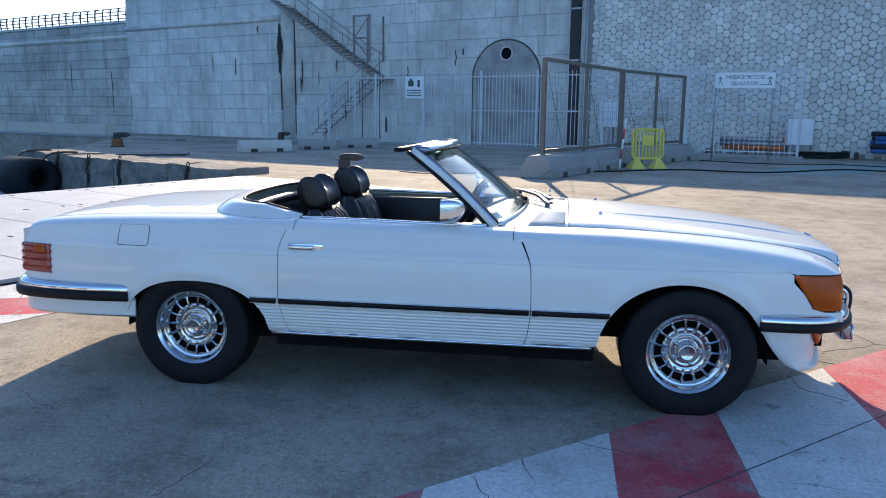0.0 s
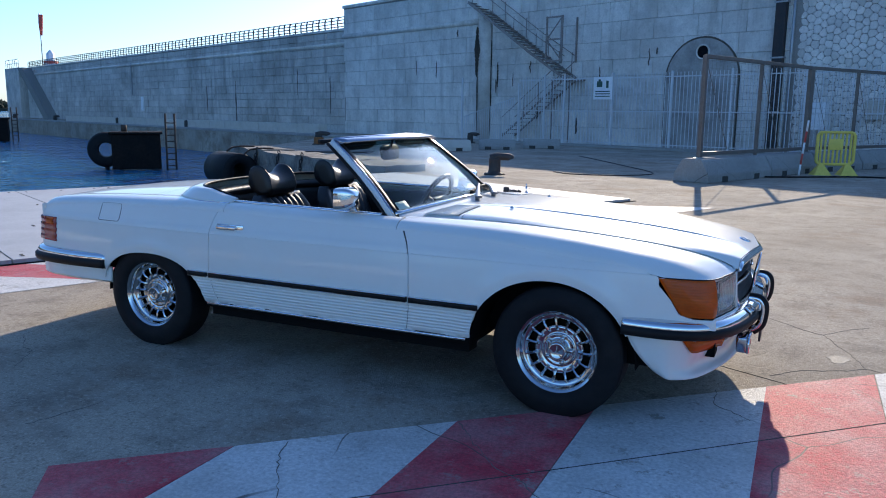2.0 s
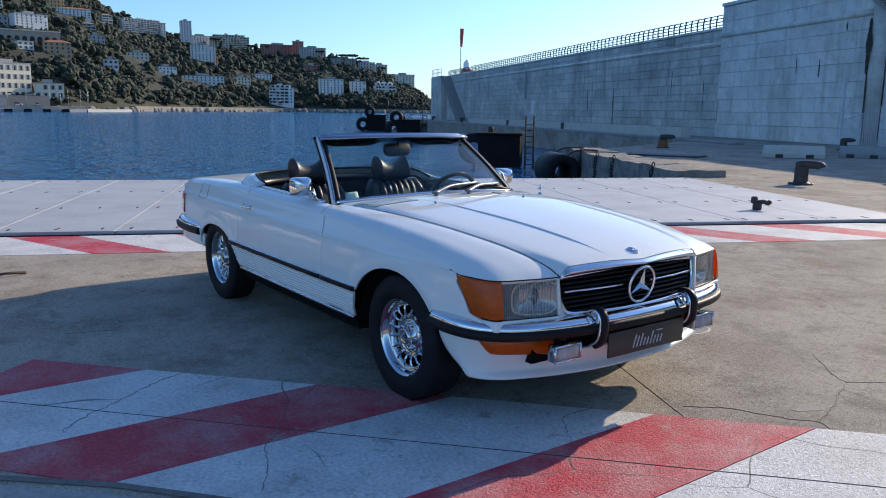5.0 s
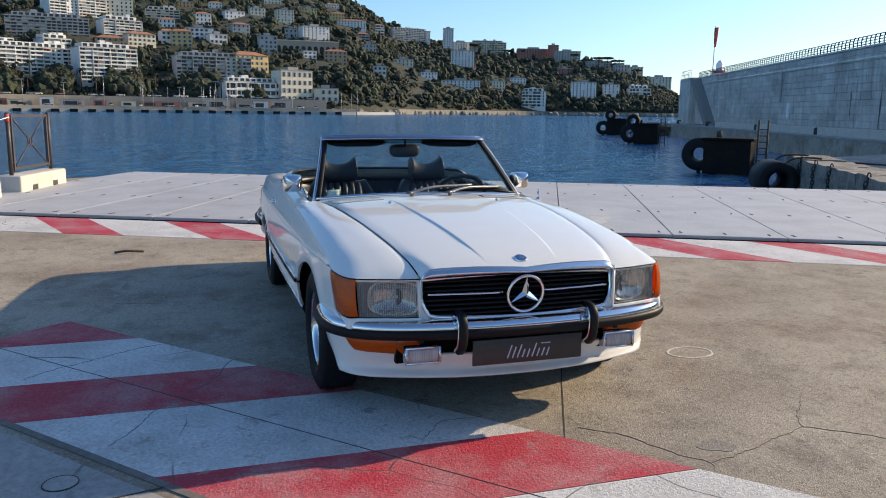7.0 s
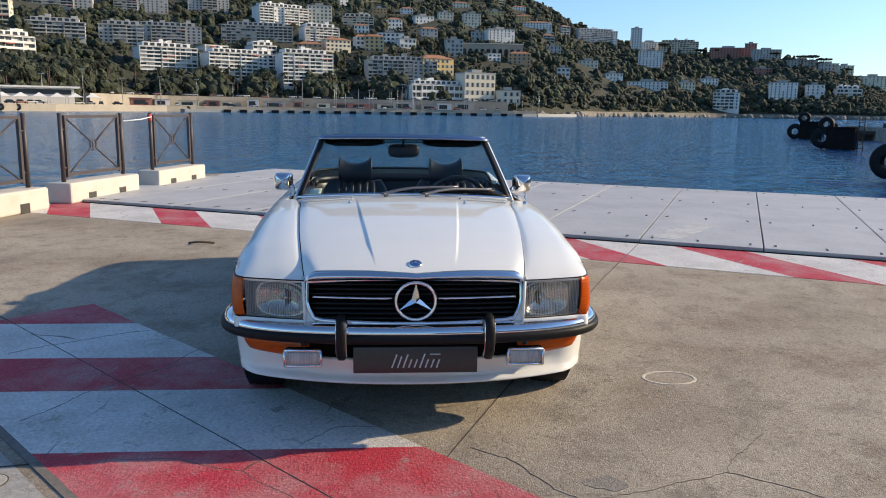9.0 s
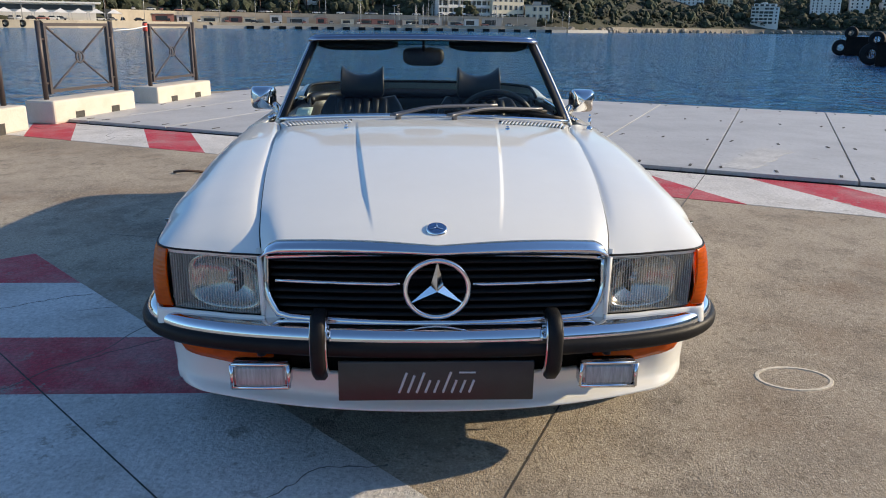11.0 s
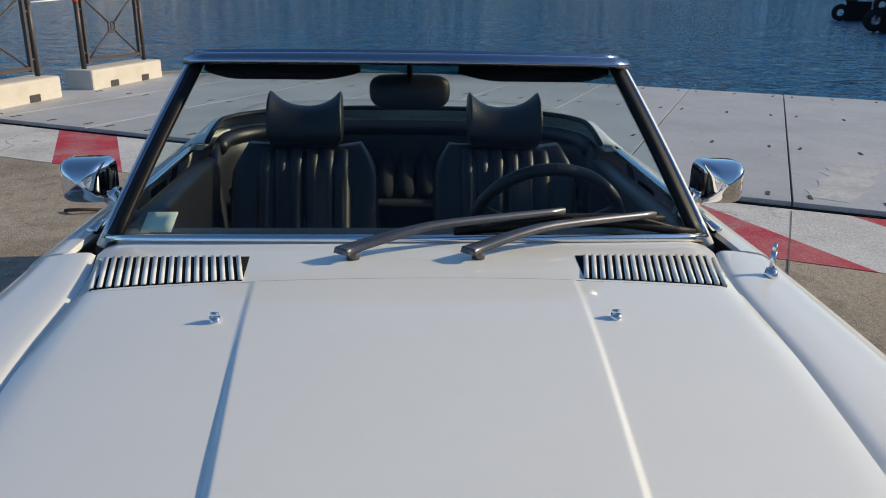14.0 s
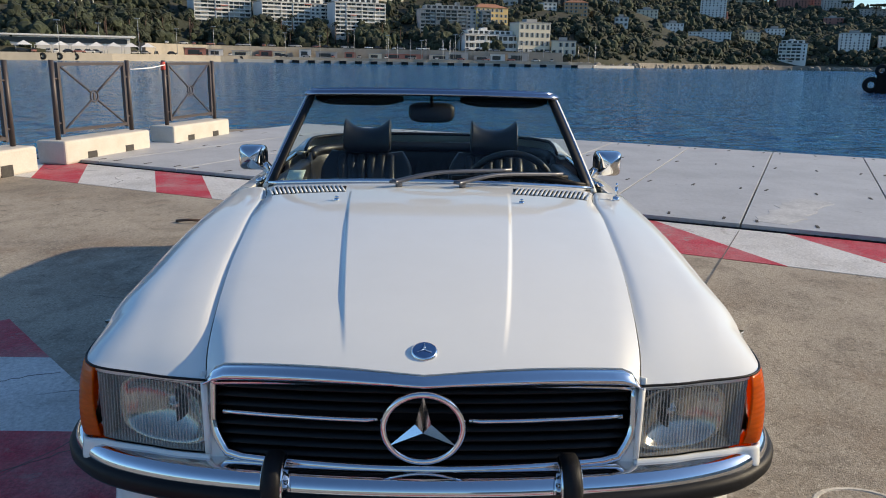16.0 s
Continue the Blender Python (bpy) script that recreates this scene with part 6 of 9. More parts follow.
    sweep(bm, [mir(lamp_path(0.015, z, -0.004)) for z in lin(0.525, 0.688, 4)], [(-0.006, -0.01), (0.006, -0.01), (0.006, 0.006), (-0.006, 0.006)], up=Vector((1, 0, 0)))
    part("lamp_edge", bm, M["paint"], lamp)
    # white apron under the lamps
    bm = bmesh.new()
    grid(bm, lambda t, z: mir(lamp_path(t, z, 0.004)), lin(0.0, 1.0, 40), lin(0.475, 0.524, 6))
    bmesh.ops.recalc_face_normals(bm, faces=bm.faces)
    bmesh.ops.solidify(bm, geom=bm.faces[:], thickness=0.008)
    part("lamp_apron", bm, M["paint"], car, "white panel under the headlamp")

# grille: shell frame, slats, bar, star
grille = new("grille")
grille.parent = car
grille["label"] = "wide black slatted grille in a chrome frame with a large ring emblem"


def gr(y, z, out=0.0):
    """The grille's plane: slightly bowed, leaning back."""
    return Vector((1.995 - 0.045 * (abs(y) / 0.47) ** 2 + 0.15 * (0.62 - z) + out, y, z))


def gtop(y):
    return 0.706 - 0.022 * (abs(y) / 0.47) ** 2


def gbot(y):
    k = abs(y) / 0.47
    return 0.515 + 0.012 * k ** 2 + 0.08 * max(0, (k - 0.80) / 0.20) ** 2


def gside(z):
    return 0.462 - 0.05 * max(0, (0.60 - z) / 0.09) ** 1.6


outline = [gr(y, gtop(y)) for y in lin(-0.462, 0.462, 25)] + [gr(gside(z), z) for z in lin(0.69, 0.53, 12)[1:]] + [gr(y, 0.515 + 0.012 * (abs(y) / 0.47) ** 2) for y in lin(0.395, -0.395, 21)] + [gr(-gside(z), z) for z in lin(0.53, 0.69, 12)[:-1]]
bm = bmesh.new()
sweep(bm, outline + [outline[0]], circle(0.0105, 8), cap=False)
part("frame", bm, M["chrome"], grille, "chrome grille frame")
bm = bmesh.new()


def moulding(y, k):
    f = y / 0.476
    a = Vector((hood_front(f) + 0.003, y, hood_z(hood_front(f), min(abs(y), 0.47)) - 0.003))
    b = gr(y, gtop(y) + 0.001, 0.014 + 0.030 * max(0, 1 - abs(y) / 0.40) ** 1.5)
    return a.lerp(b, k) + Vector((1.0, 0, 0.2)) * 0.020 * math.sin(k ** 1.5 * math.pi)


grid(bm, moulding, lin(-0.474, 0.474, 41), lin(0, 1, 13))
bmesh.ops.recalc_face_normals(bm, faces=bm.faces)
bmesh.ops.solidify(bm, geom=bm.faces[:], thickness=0.003)
part("top_moulding", bm, M["chrome"], grille, "broad chrome moulding above the grille")
for s in (1, -1):
    bm = bmesh.new()
    grid(bm, lambda z, k: (lambda p: Vector((p.x, s * p.y, p.z)))(gr(gside(z) - 0.004, z, -0.006).lerp(lamp_path(0.035, z, -0.003), k)), lin(0.487, 0.708, 12), lin(0, 1, 5))
    bmesh.ops.recalc_face_normals(bm, faces=bm.faces)
    bmesh.ops.solidify(bm, geom=bm.faces[:], thickness=0.004)
    part("grille_surround", bm, M["paint"], car, "white strip between grille and headlamp")
bm = bmesh.new()
grid(bm, lambda y, k: gr(y, 0.52 + (gtop(y) - 0.52) * k, -0.06), lin(-0.46, 0.46, 15), lin(0, 1, 4))
bmesh.ops.recalc_face_normals(bm, faces=bm.faces)
bmesh.ops.solidify(bm, geom=bm.faces[:], thickness=0.004)
part("mesh_back", bm, M["seam"], grille, "dark backing of the grille")
for i in range(9):
    z = 0.536 + 0.0205 * i
    if i == 4:
        continue
    bm = bmesh.new()
    w = gside(z) - 0.012
    sweep(bm, [gr(y, z - 0.010 * (abs(y) / 0.47) ** 2 * 0.6, -0.012) for y in lin(-w, w, 21)], [(-0.026, 0.003), (0.006, -0.004), (0.008, 0.0), (-0.026, 0.006)])
    part("slat", bm, M["trim"], grille)
for s in (1, -1):
    bm = bmesh.new()
    sweep(bm, [gr(s * y, 0.622, 0.0) for y in (0.098, 0.112)] + [gr(s * y, 0.622, 0.004) for y in lin(0.12, 0.435, 12)], [(-0.005, -0.004), (0.005, -0.004), (0.006, 0.002), (0.0, 0.006), (-0.006, 0.002)])
    part("bar", bm, M["chrome"], grille, "chrome cross bar")
bm = bmesh.new()
C = gr(0, 0.617, 0.028)
rake = Matrix.Translation(C) @ Matrix.Rotation(radians(8.5), 4, "Y")
sweep(bm, [rake @ Vector((0, 0.084 * math.cos(a), 0.084 * math.sin(a))) for a in lin(0, 2 * math.pi, 49)], circle(0.0075, 8), up=Vector((1, 0, 0)), cap=False)
part("ring", bm, M["chrome"], grille, "chrome ring emblem")
bm = bmesh.new()
ctr = bm.verts.new(rake @ Vector((0.016, 0, 0)))
cb = bm.verts.new(rake @ Vector((-0.004, 0, 0)))
tips, ins = [], []
for k in range(3):
    a = radians(90 + 120 * k)
    tips.append(bm.verts.new(rake @ Vector((0.004, 0.083 * math.cos(a), 0.083 * math.sin(a)))))
    b = radians(150 + 120 * k)
    ins.append(bm.verts.new(rake @ Vector((0.0, 0.020 * math.cos(b), 0.020 * math.sin(b)))))
for k in range(3):
    for q in (ins[k], ins[k - 1]):
        bm.faces.new((ctr, tips[k], q))
        bm.faces.new((cb, tips[k], q))
bmesh.ops.recalc_face_normals(bm, faces=bm.faces)
part("emblem_star", bm, M["chrome"], grille, "chrome three-pointed emblem", smooth=False)
# bonnet badge
bm = bmesh.new()
bc = Vector((1.958, 0, hood_z(1.958, 0)))
tilt = Matrix.Translation(bc) @ Matrix.Rotation(radians(20), 4, "Y")
lathe(bm, [(0.029, -0.004), (0.029, 0.003), (0.025, 0.006)], 32, "Z")
bmesh.ops.transform(bm, matrix=tilt, verts=bm.verts)
bd = part("badge", bm, M["chrome"], bonnet, "round chrome badge")
bm = bmesh.new()
lathe(bm, [(0.026, 0.0055), (0.015, 0.0066), (0.0004, 0.007)], 32, "Z")
bmesh.ops.transform(bm, matrix=tilt, verts=bm.verts)
part("badge_disc", bm, M["badge"], bonnet, "blue enamel disc of the badge")
bm = bmesh.new()
for k in range(3):
    a = radians(180 + 120 * k)
    rod(bm, tilt @ Vector((0, 0, 0.008)), tilt @ Vector((0.019 * math.cos(a), 0.019 * math.sin(a), 0.0075)), 0.0028, 6, 0.0006)
part("badge_star", bm, M["chrome"], bonnet)


# front bumper
def bump_path(y_scale=1.0, out=0.0):
    pts = [(1.535, 0.850), (1.65, 0.855), (1.74, 0.848), (1.825, 0.822), (1.90, 0.765), (1.962, 0.67), (2.015, 0.50), (2.05, 0.25), (2.06, 0.0)]
    full = [(x, y) for x, y in pts] + [(x, -y) for x, y in pts[-2::-1]]
    return smooth_path([(x, y, 0.480) for x, y in full], 6)


bumper = new("front_bumper")
bumper.parent = car
bumper["label"] = "chrome front bumper with black rubber band and overriders"
bp = bump_path()
bm = bmesh.new()
sweep(bm, bp, [(0.005, -0.040), (-0.004, -0.02), (-0.007, 0.0), (-0.0065, 0.009), (-0.003, 0.018), (0.004, 0.026), (0.016, 0.032), (0.034, 0.0355), (0.055, 0.037), (0.078, 0.038), (0.078, -0.040)])
part("blade", bm, M["chrome"], bumper, "chrome bumper blade")
bm = bmesh.new()
sweep(bm, bp, [(0.004, -0.042), (-0.014, -0.040), (-0.021, -0.030), (-0.022, -0.012), (-0.017, -0.002), (-0.006, 0.002), (0.004, 0.001)])
part("rubber_band", bm, M["rubber"], bumper, "black rubber bumper band")
for s in (1, -1):
    bm = bmesh.new()
    sweep(bm, smooth_path([(2.015, s * 0.312, 0.552), (2.062, s * 0.312, 0.548), (2.089, s * 0.312, 0.520), (2.095, s * 0.312, 0.47), (2.082, s * 0.312, 0.41), (2.045, s * 0.312, 0.375)], 5), [(-0.018, -0.016), (0.018, -0.016), (0.020, 0.0), (0.012, 0.010), (-0.012, 0.010), (-0.020, 0.0)], up=Vector((1, 0, 0.01)))
    part("overrider", bm, M["rubber"], bumper, "black rubber overrider")
    bm = bmesh.new()
    sweep(bm, smooth_path([(2.01, s * 0.312, 0.546), (2.056, s * 0.312, 0.541), (2.078, s * 0.312, 0.516), (2.083, s * 0.312, 0.47), (2.07, s * 0.312, 0.412), (2.03, s * 0.312, 0.38)], 5), [(-0.022, -0.02), (0.022, -0.02), (0.0235, 0.0), (0.021, 0.004), (-0.021, 0.004), (-0.0235, 0.0)], up=Vector((1, 0, 0.01)))
    part("overrider_edge", bm, M["chrome"], bumper, "chrome edge of the overrider")


# front valance with spoiler lip
val_top = table((0, 0.338), (0.40, 0.338), (0.47, 0.350), (0.70, 0.368), (0.775, 0.435), (0.80, 0.445), (1.0, 0.45))


def val(t, w):
    """t from -1 to 1 round the nose, w from the top edge to the lip."""
    k = abs(t)
    prof = [(0.0, 0.0), (0.25, -0.012), (0.55, -0.022), (0.78, -0.016), (0.90, 0.006), (1.0, 0.014)]
    o = table(*prof)(w)
    a = k * 1.0
    if a < 0.62:
        x, y = 1.968 - 0.125 * (a / 0.62) ** 2.2, 0.655 * a / 0.62
        nx, ny = 1.0, 0.3 * a / 0.62
    else:
        q = (a - 0.62) / 0.38
        x = 1.843 - 0.05 * q - 0.215 * q ** 1.6
        y = 0.655 + 0.165 * math.sin(min(q * 1.25, 1) * math.pi / 2)
        nx, ny = 1 - q, 0.3 + 0.7 * q
    if a > 0.62:
        o = o * (1 - q) + q * (0.012 * math.sin(math.pi * w) - 0.020 * w ** 3)
    L = math.hypot(nx, ny)
    zt, zb = val_top(a), 0.236 + 0.02 * max(0, (a - 0.75) / 0.25) ** 2
    back = 0.0
    if a > 0.8:
        back = (0.03 - 0.13 * w ** 1.4) * (a - 0.8) / 0.2
    return Vector((x + o * nx / L - back, math.copysign(y + o * ny / L - 0.03 * w * max(0, q if a >= 0.62 else 0), t), zt + (zb - zt) * w))


bm = bmesh.new()
grid(bm, val, lin(-1, 1, 81), [0, 0.1, 0.2, 0.3, 0.4, 0.5, 0.6, 0.7, 0.76, 0.82, 0.87, 0.92, 0.96, 1.0])
bmesh.ops.recalc_face_normals(bm, faces=bm.faces)
bmesh.ops.solidify(bm, geom=bm.faces[:], thickness=0.012)
part("front_valance", bm, M["paint"], car, "white front valance with spoiler lip")
# shade inside the air opening, put in as a black block
bm = bmesh.new()
box(bm, 1.66, 1.87, -0.36, 0.36, 0.27, 0.455)
part("valance_opening", bm, M["seam"], car, "black block for the shade in the air opening under the bumper", smooth=False)
# black blocks added as the shade between wheel and valance
for s in (1, -1):
    bm = bmesh.new()
    box(bm, 1.52, 1.68, s * 0.42, s * 0.735, 0.265, 0.46, bevel=0.02)
    part("splash_panel", bm, M["under"], car, "added black block for the shade behind the valance")
for s in (1, -1):
    bm = bmesh.new()
    grid(bm, lambda t, k: (lambda p: Vector((p.x + 0.008 + 0.012 * math.sin(k * math.pi), p.y + s * 0.006, p.z - 0.012 + (0.442 - p.z) * k)))(val(s * t, 0.0)), lin(0.43, 0.765, 18), lin(0, 1, 7))
    bmesh.ops.recalc_face_normals(bm, faces=bm.faces)
    bmesh.ops.solidify(bm, geom=bm.faces[:], thickness=0.012)
    part("lower_indicator", bm, M["amber"], car, "amber indicator under the bumper")
    fog = new("fog_lamp")
    fog.parent = car
    fog["label"] = "rectangular chrome fog lamp with clear glass"
    bm = bmesh.new()
    box(bm, 1.985, 2.035, s * 0.395, s * 0.555, 0.335, 0.412, bevel=0.012, seg=3)
    part("housing", bm, M["chrome_dark"], fog, "dull metal lamp housing")
    bm = bmesh.new()
    fr = [(2.036, s * (0.475 + dy), 0.3735 + dz) for dy, dz in ((-0.076, -0.034), (-0.076, 0.034), (0.076, 0.034), (0.076, -0.034))]
    for p_, q_ in zip(fr, fr[1:] + fr[:1]):
        rod(bm, p_, q_, 0.006, 8)
    part("rim", bm, M["chrome"], fog, "chrome rim")
    bm = bmesh.new()
    box(bm, 2.034, 2.040, s * 0.410, s * 0.540, 0.346, 0.401, bevel=0.006)
    part("fog_glass", bm, M["fog_lens"], fog, "clear fluted glass")
    bm = bmesh.new()
    rod(bm, (2.0, s * 0.475, 0.42), (2.0, s * 0.475, 0.46), 0.012)
    part("bracket", bm, M["steel_dark"], fog)

# show plate with a light print, drawn as plain strokes
plate = new("show_plate")
plate.parent = car
plate["label"] = "black show plate with a light grey printed motif"
bm = bmesh.new()
box(bm, 2.066, 2.076, -0.262, 0.262, 0.318, 0.432, bevel=0.003)
part("plate", bm, M["plate"], plate)
bm = bmesh.new()
for i, hgt in enumerate((0.058, 0.050, 0.058, 0.036, 0.036, 0.060, 0.036, 0.036, 0.036)):
    y0 = -0.100 + 0.0235 * i
    rod(bm, (2.0765, y0, 0.342), (2.0765, y0 + hgt * 0.35, 0.342 + hgt), 0.0034, 6)
rod(bm, (2.0765, 0.060, 0.400), (2.0765, 0.104, 0.400), 0.0026, 6)
part("print", bm, M["plate_ink"], plate, "light grey printed strokes", smooth=False)


# rear: lamps, bumper, valance, tail panel
def tail_path(z, k):
    return Vector((-2.172 + 0.02 * abs(z - 0.6) - 0.012, k * 0.74, z))


bm = bmesh.new()
grid(bm, tail_path, lin(0.36, 0.775, 8), lin(-1.02, 1.02, 21))
bmesh.ops.recalc_face_normals(bm, faces=bm.faces)
bmesh.ops.solidify(bm, geom=bm.faces[:], thickness=0.01)
part("tail_panel", bm, M["paint"], car, "white tail panel")
for s in (1, -1):
    bm = bmesh.new()
    def tl(u, z):
        if u < 0.55:
            x = -2.0 - 0.17 * u / 0.55 - 0.015 * (z < 0.6)
            x = (-1.985 if u == 0 else x) + 0.02 * (0.71 - z)
            y = side_y(max(x, -2.17), z) + 0.006
        else:
            q = (u - 0.55) / 0.45
            x, y = -2.185 - 0.012 * q, (side_y(-2.165, z) + 0.006) * (1 - 0.45 * q)
        return Vector((x - 0.008 * abs(math.sin((z - 0.555) / 0.152 * math.pi * 4)), s * y, z))
    grid(bm, tl, lin(0, 1, 24), lin(0.558, 0.708, 33))
    bmesh.ops.recalc_face_normals(bm, faces=bm.faces)
    bmesh.ops.solidify(bm, geom=bm.faces[:], thickness=0.008)
    tlm = part("tail_lamp", bm, M["red_lens"], car, "ribbed red tail lamp wrapping the corner")
    bm = bmesh.new()
    grid(bm, lambda u, z: tl(0.05 + 0.25 * u, z) * 1 + Vector((0, s * 0.0025, 0)), lin(0, 1, 6), lin(0.662, 0.704, 8))
    bmesh.ops.recalc_face_normals(bm, faces=bm.faces)
    bmesh.ops.solidify(bm, geom=bm.faces[:], thickness=0.003)
    part("amber_segment", bm, M["amber"], tlm, "amber segment of the tail lamp")
rb = new("rear_bumper")
rb.parent = car
rb["label"] = "chrome rear bumper with black rubber band"
pts = [(-1.545, 0.856), (-1.75, 0.868), (-1.95, 0.86), (-2.12, 0.83), (-2.21, 0.77), (-2.255, 0.62), (-2.27, 0.0)]
rp = smooth_path([(x, y, 0.478) for x, y in pts] + [(x, -y, 0.478) for x, y in pts[-2::-1]], 6)
bm = bmesh.new()
sweep(bm, rp, [(-0.004, -0.05), (0.004, -0.03), (0.006, 0.012), (0.003, 0.026), (-0.012, 0.042), (-0.05, 0.046), (-0.06, 0.04), (-0.06, -0.05)])
part("blade", bm, M["chrome"], rb, "chrome bumper blade")
bm = bmesh.new()
sweep(bm, rp, [(-0.004, -0.046), (0.016, -0.044), (0.024, -0.03), (0.024, -0.005), (0.012, 0.006), (-0.004, 0.005)])
part("rubber_band", bm, M["rubber"], rb, "black rubber bumper band")
bm = bmesh.new()
sweep(bm, [(p[0] + 0.02, p[1] * 0.975, 0.39) for p in rp], [(-0.02, 0.05), (0.0, 0.05)] + [(0.0 - 0.004 * (i % 2), 0.045 - 0.0075 * i) for i in range(12)] + [(-0.02, -0.05)])
part("rear_valance", bm, M["paint"], car, "white ribbed rear valance")


# wheels
def make_wheel():
    w = new("wheel")
    w["label"] = "chrome slotted alloy wheel with black tyre"
    bm = bmesh.new()
    R, B = 0.312, 0.098
    prof = [(0.192, -B * 0.82), (0.205, -B * 0.95), (0.235, -B * 1.04), (0.27, -B), (0.295, -B * 0.88)]
    tread = []
    for i in range(11):
        y = -B * 0.80 + B * 1.60 * i / 10
        tread.append((R - (0.006 if i % 2 else 0) - 0.006 * abs(y / B) ** 3, y))
    prof += tread + [(r, -h) for r, h in prof[::-1]]
    lathe(bm, prof, 72, "Y")
    part("tyre", bm, M["tyre"], w, "black rubber tyre")
    rim = bmesh.new()
    lathe(rim, [(0.146, 0.01), (0.147, -0.030), (0.155, -0.039), (0.163, -0.043), (0.168, -0.043), (0.172, -0.050), (0.176, -0.060), (0.180, -0.070), (0.186, -0.074), (0.192, -0.078), (0.199, -0.086), (0.201, -0.080), (0.198, -0.06), (0.185, -0.03), (0.185, 0.08)], 72, "Y")
    r = part("rim", rim, M["alloy"], w, "polished alloy rim")
    # dark disc put in for the shade behind the wheel's slots
    bm = bmesh.new()
    lathe(bm, [(0.175, 0.0), (0.05, 0.0)], 36, "Y")
    bmesh.ops.solidify(bm, geom=bm.faces[:], thickness=0.004)
    part("brake_shadow", bm, M["under"], r, "dark disc behind the slots")
    for i in range(15):
        a = 2 * math.pi * i / 15
        m = Matrix.Rotation(a, 4, "Y")
        bm = bmesh.new()
        vs = []
        for rr, hw, y in ((0.092, 0.0095, -0.024), (0.104, 0.0090, -0.037), (0.120, 0.0075, -0.045), (0.138, 0.0075, -0.047), (0.152, 0.0095, -0.045), (0.160, 0.0105, -0.038)):
            vs.append([bm.verts.new(m @ Vector(p)) for p in ((rr, y + 0.03, -hw), (rr, y, -hw * 0.8), (rr, y - 0.006, 0), (rr, y, hw * 0.8), (rr, y + 0.03, hw))])
        for p, q in zip(vs, vs[1:]):
            for k in range(4):
                bm.faces.new((p[k], p[k + 1], q[k + 1], q[k]))
        bmesh.ops.recalc_face_normals(bm, faces=bm.faces)
        part("spoke", bm, M["alloy"], r, smooth=False)
    bm = bmesh.new()
    lathe(bm, [(0.115, 0.0), (0.117, -0.018), (0.114, -0.026), (0.104, -0.029), (0.088, -0.023), (0.079, -0.019), (0.076, -0.028), (0.072, -0.031), (0.067, -0.026), (0.050, -0.026), (0.046, -0.05), (0.040, -0.062), (0.034, -0.066), (0.03, -0.063), (0.0005, -0.064)], 60, "Y")
    for i in range(5):
        a = 2 * math.pi * i / 5
        rod(bm, (0.060 * math.cos(a), -0.015, 0.060 * math.sin(a)), (0.060 * math.cos(a), -0.042, 0.060 * math.sin(a)), 0.0115, 6)
    part("hub_dish", bm, M["alloy"], r, "polished hub dish with wheel bolts")
    bm = bmesh.new()
    for k in range(3):
        a = radians(90 + 120 * k)
        rod(bm, (0, -0.067, 0), (0.026 * math.cos(a), -0.065, 0.026 * math.sin(a)), 0.004, 6, 0.001)
    part("cap_emblem", bm, M["brushed"], r, "grey emblem on the hub cap")
    return w


wheel = make_wheel()
wheel.parent = car
wheel.matrix_basis = Matrix.Translation((AX_F, -0.735, HUB_Z))
for x, y, rz, ry in ((AX_R, -0.735, 0, 40), (AX_F, 0.735, 180, 15), (AX_R, 0.735, 180, 70)):
    copy_thing(wheel, Matrix.Translation((x, y, HUB_Z)) @ Matrix.Rotation(radians(rz), 4, "Z") @ Matrix.Rotation(radians(ry), 4, "Y"))

# ---- things on the quay ----
def bollard(at, ang, s=1.0, base=None):
    b = thing("mooring_bollard", "dark iron hook-headed mooring bollard on the quay", "bollard", Matrix.Translation(at) @ Matrix.Rotation(ang, 4, "Z") @ Matrix.Scale(s, 4), "mooring bollards")
    bm = bmesh.new()
    lathe(bm, [(0.30, 0), (0.30, 0.03), (0.19, 0.05), (0.17, 0.12), (0.165, 0.42), (0.17, 0.46)], 20, "Z", caps=True)
    sweep(bm, smooth_path([(-0.12, 0, 0.46), (0.0, 0, 0.50), (0.2, 0, 0.51), (0.42, 0, 0.49), (0.46, 0, 0.44)], 4), circle(0.105, 10))
    part("bollard_body", bm, base or M["iron"], b)
    for k in range(6):
        a = math.pi / 3 * k
        bm = bmesh.new()
        rod(bm, (0.25 * math.cos(a), 0.25 * math.sin(a), 0.02), (0.25 * math.cos(a), 0.25 * math.sin(a), 0.05), 0.025, 6)
        part("bolt", bm, M["rust"], b)
    return b


bollard((-4.15, 12.35, 0), radians(20), 0.8)
qb = bollard((-16.05, 23.0, 0), radians(25), 0.9)
bm = bmesh.new()
lathe(bm, [(0.23, 0.0), (0.23, 0.30), (0.21, 0.33), (0.16, 0.34)], 12, "Z")
part("base_sleeve", bm, mat("orange_rust", (0.30, 0.11, 0.035), 0.9, grain=0.3, gscale=20, stain=0.6, sscale=5, tint=(0.10, 0.05, 0.03)), qb, "rusty orange base sleeve")
bollard(tuple(on_wall(9.0, 0, 4.2)), radians(10), 0.8)
for u in (38, 52, 70, 86):
    bollard(tuple(on_wall(u, 0, 5.0)), radians(10), 1.0)


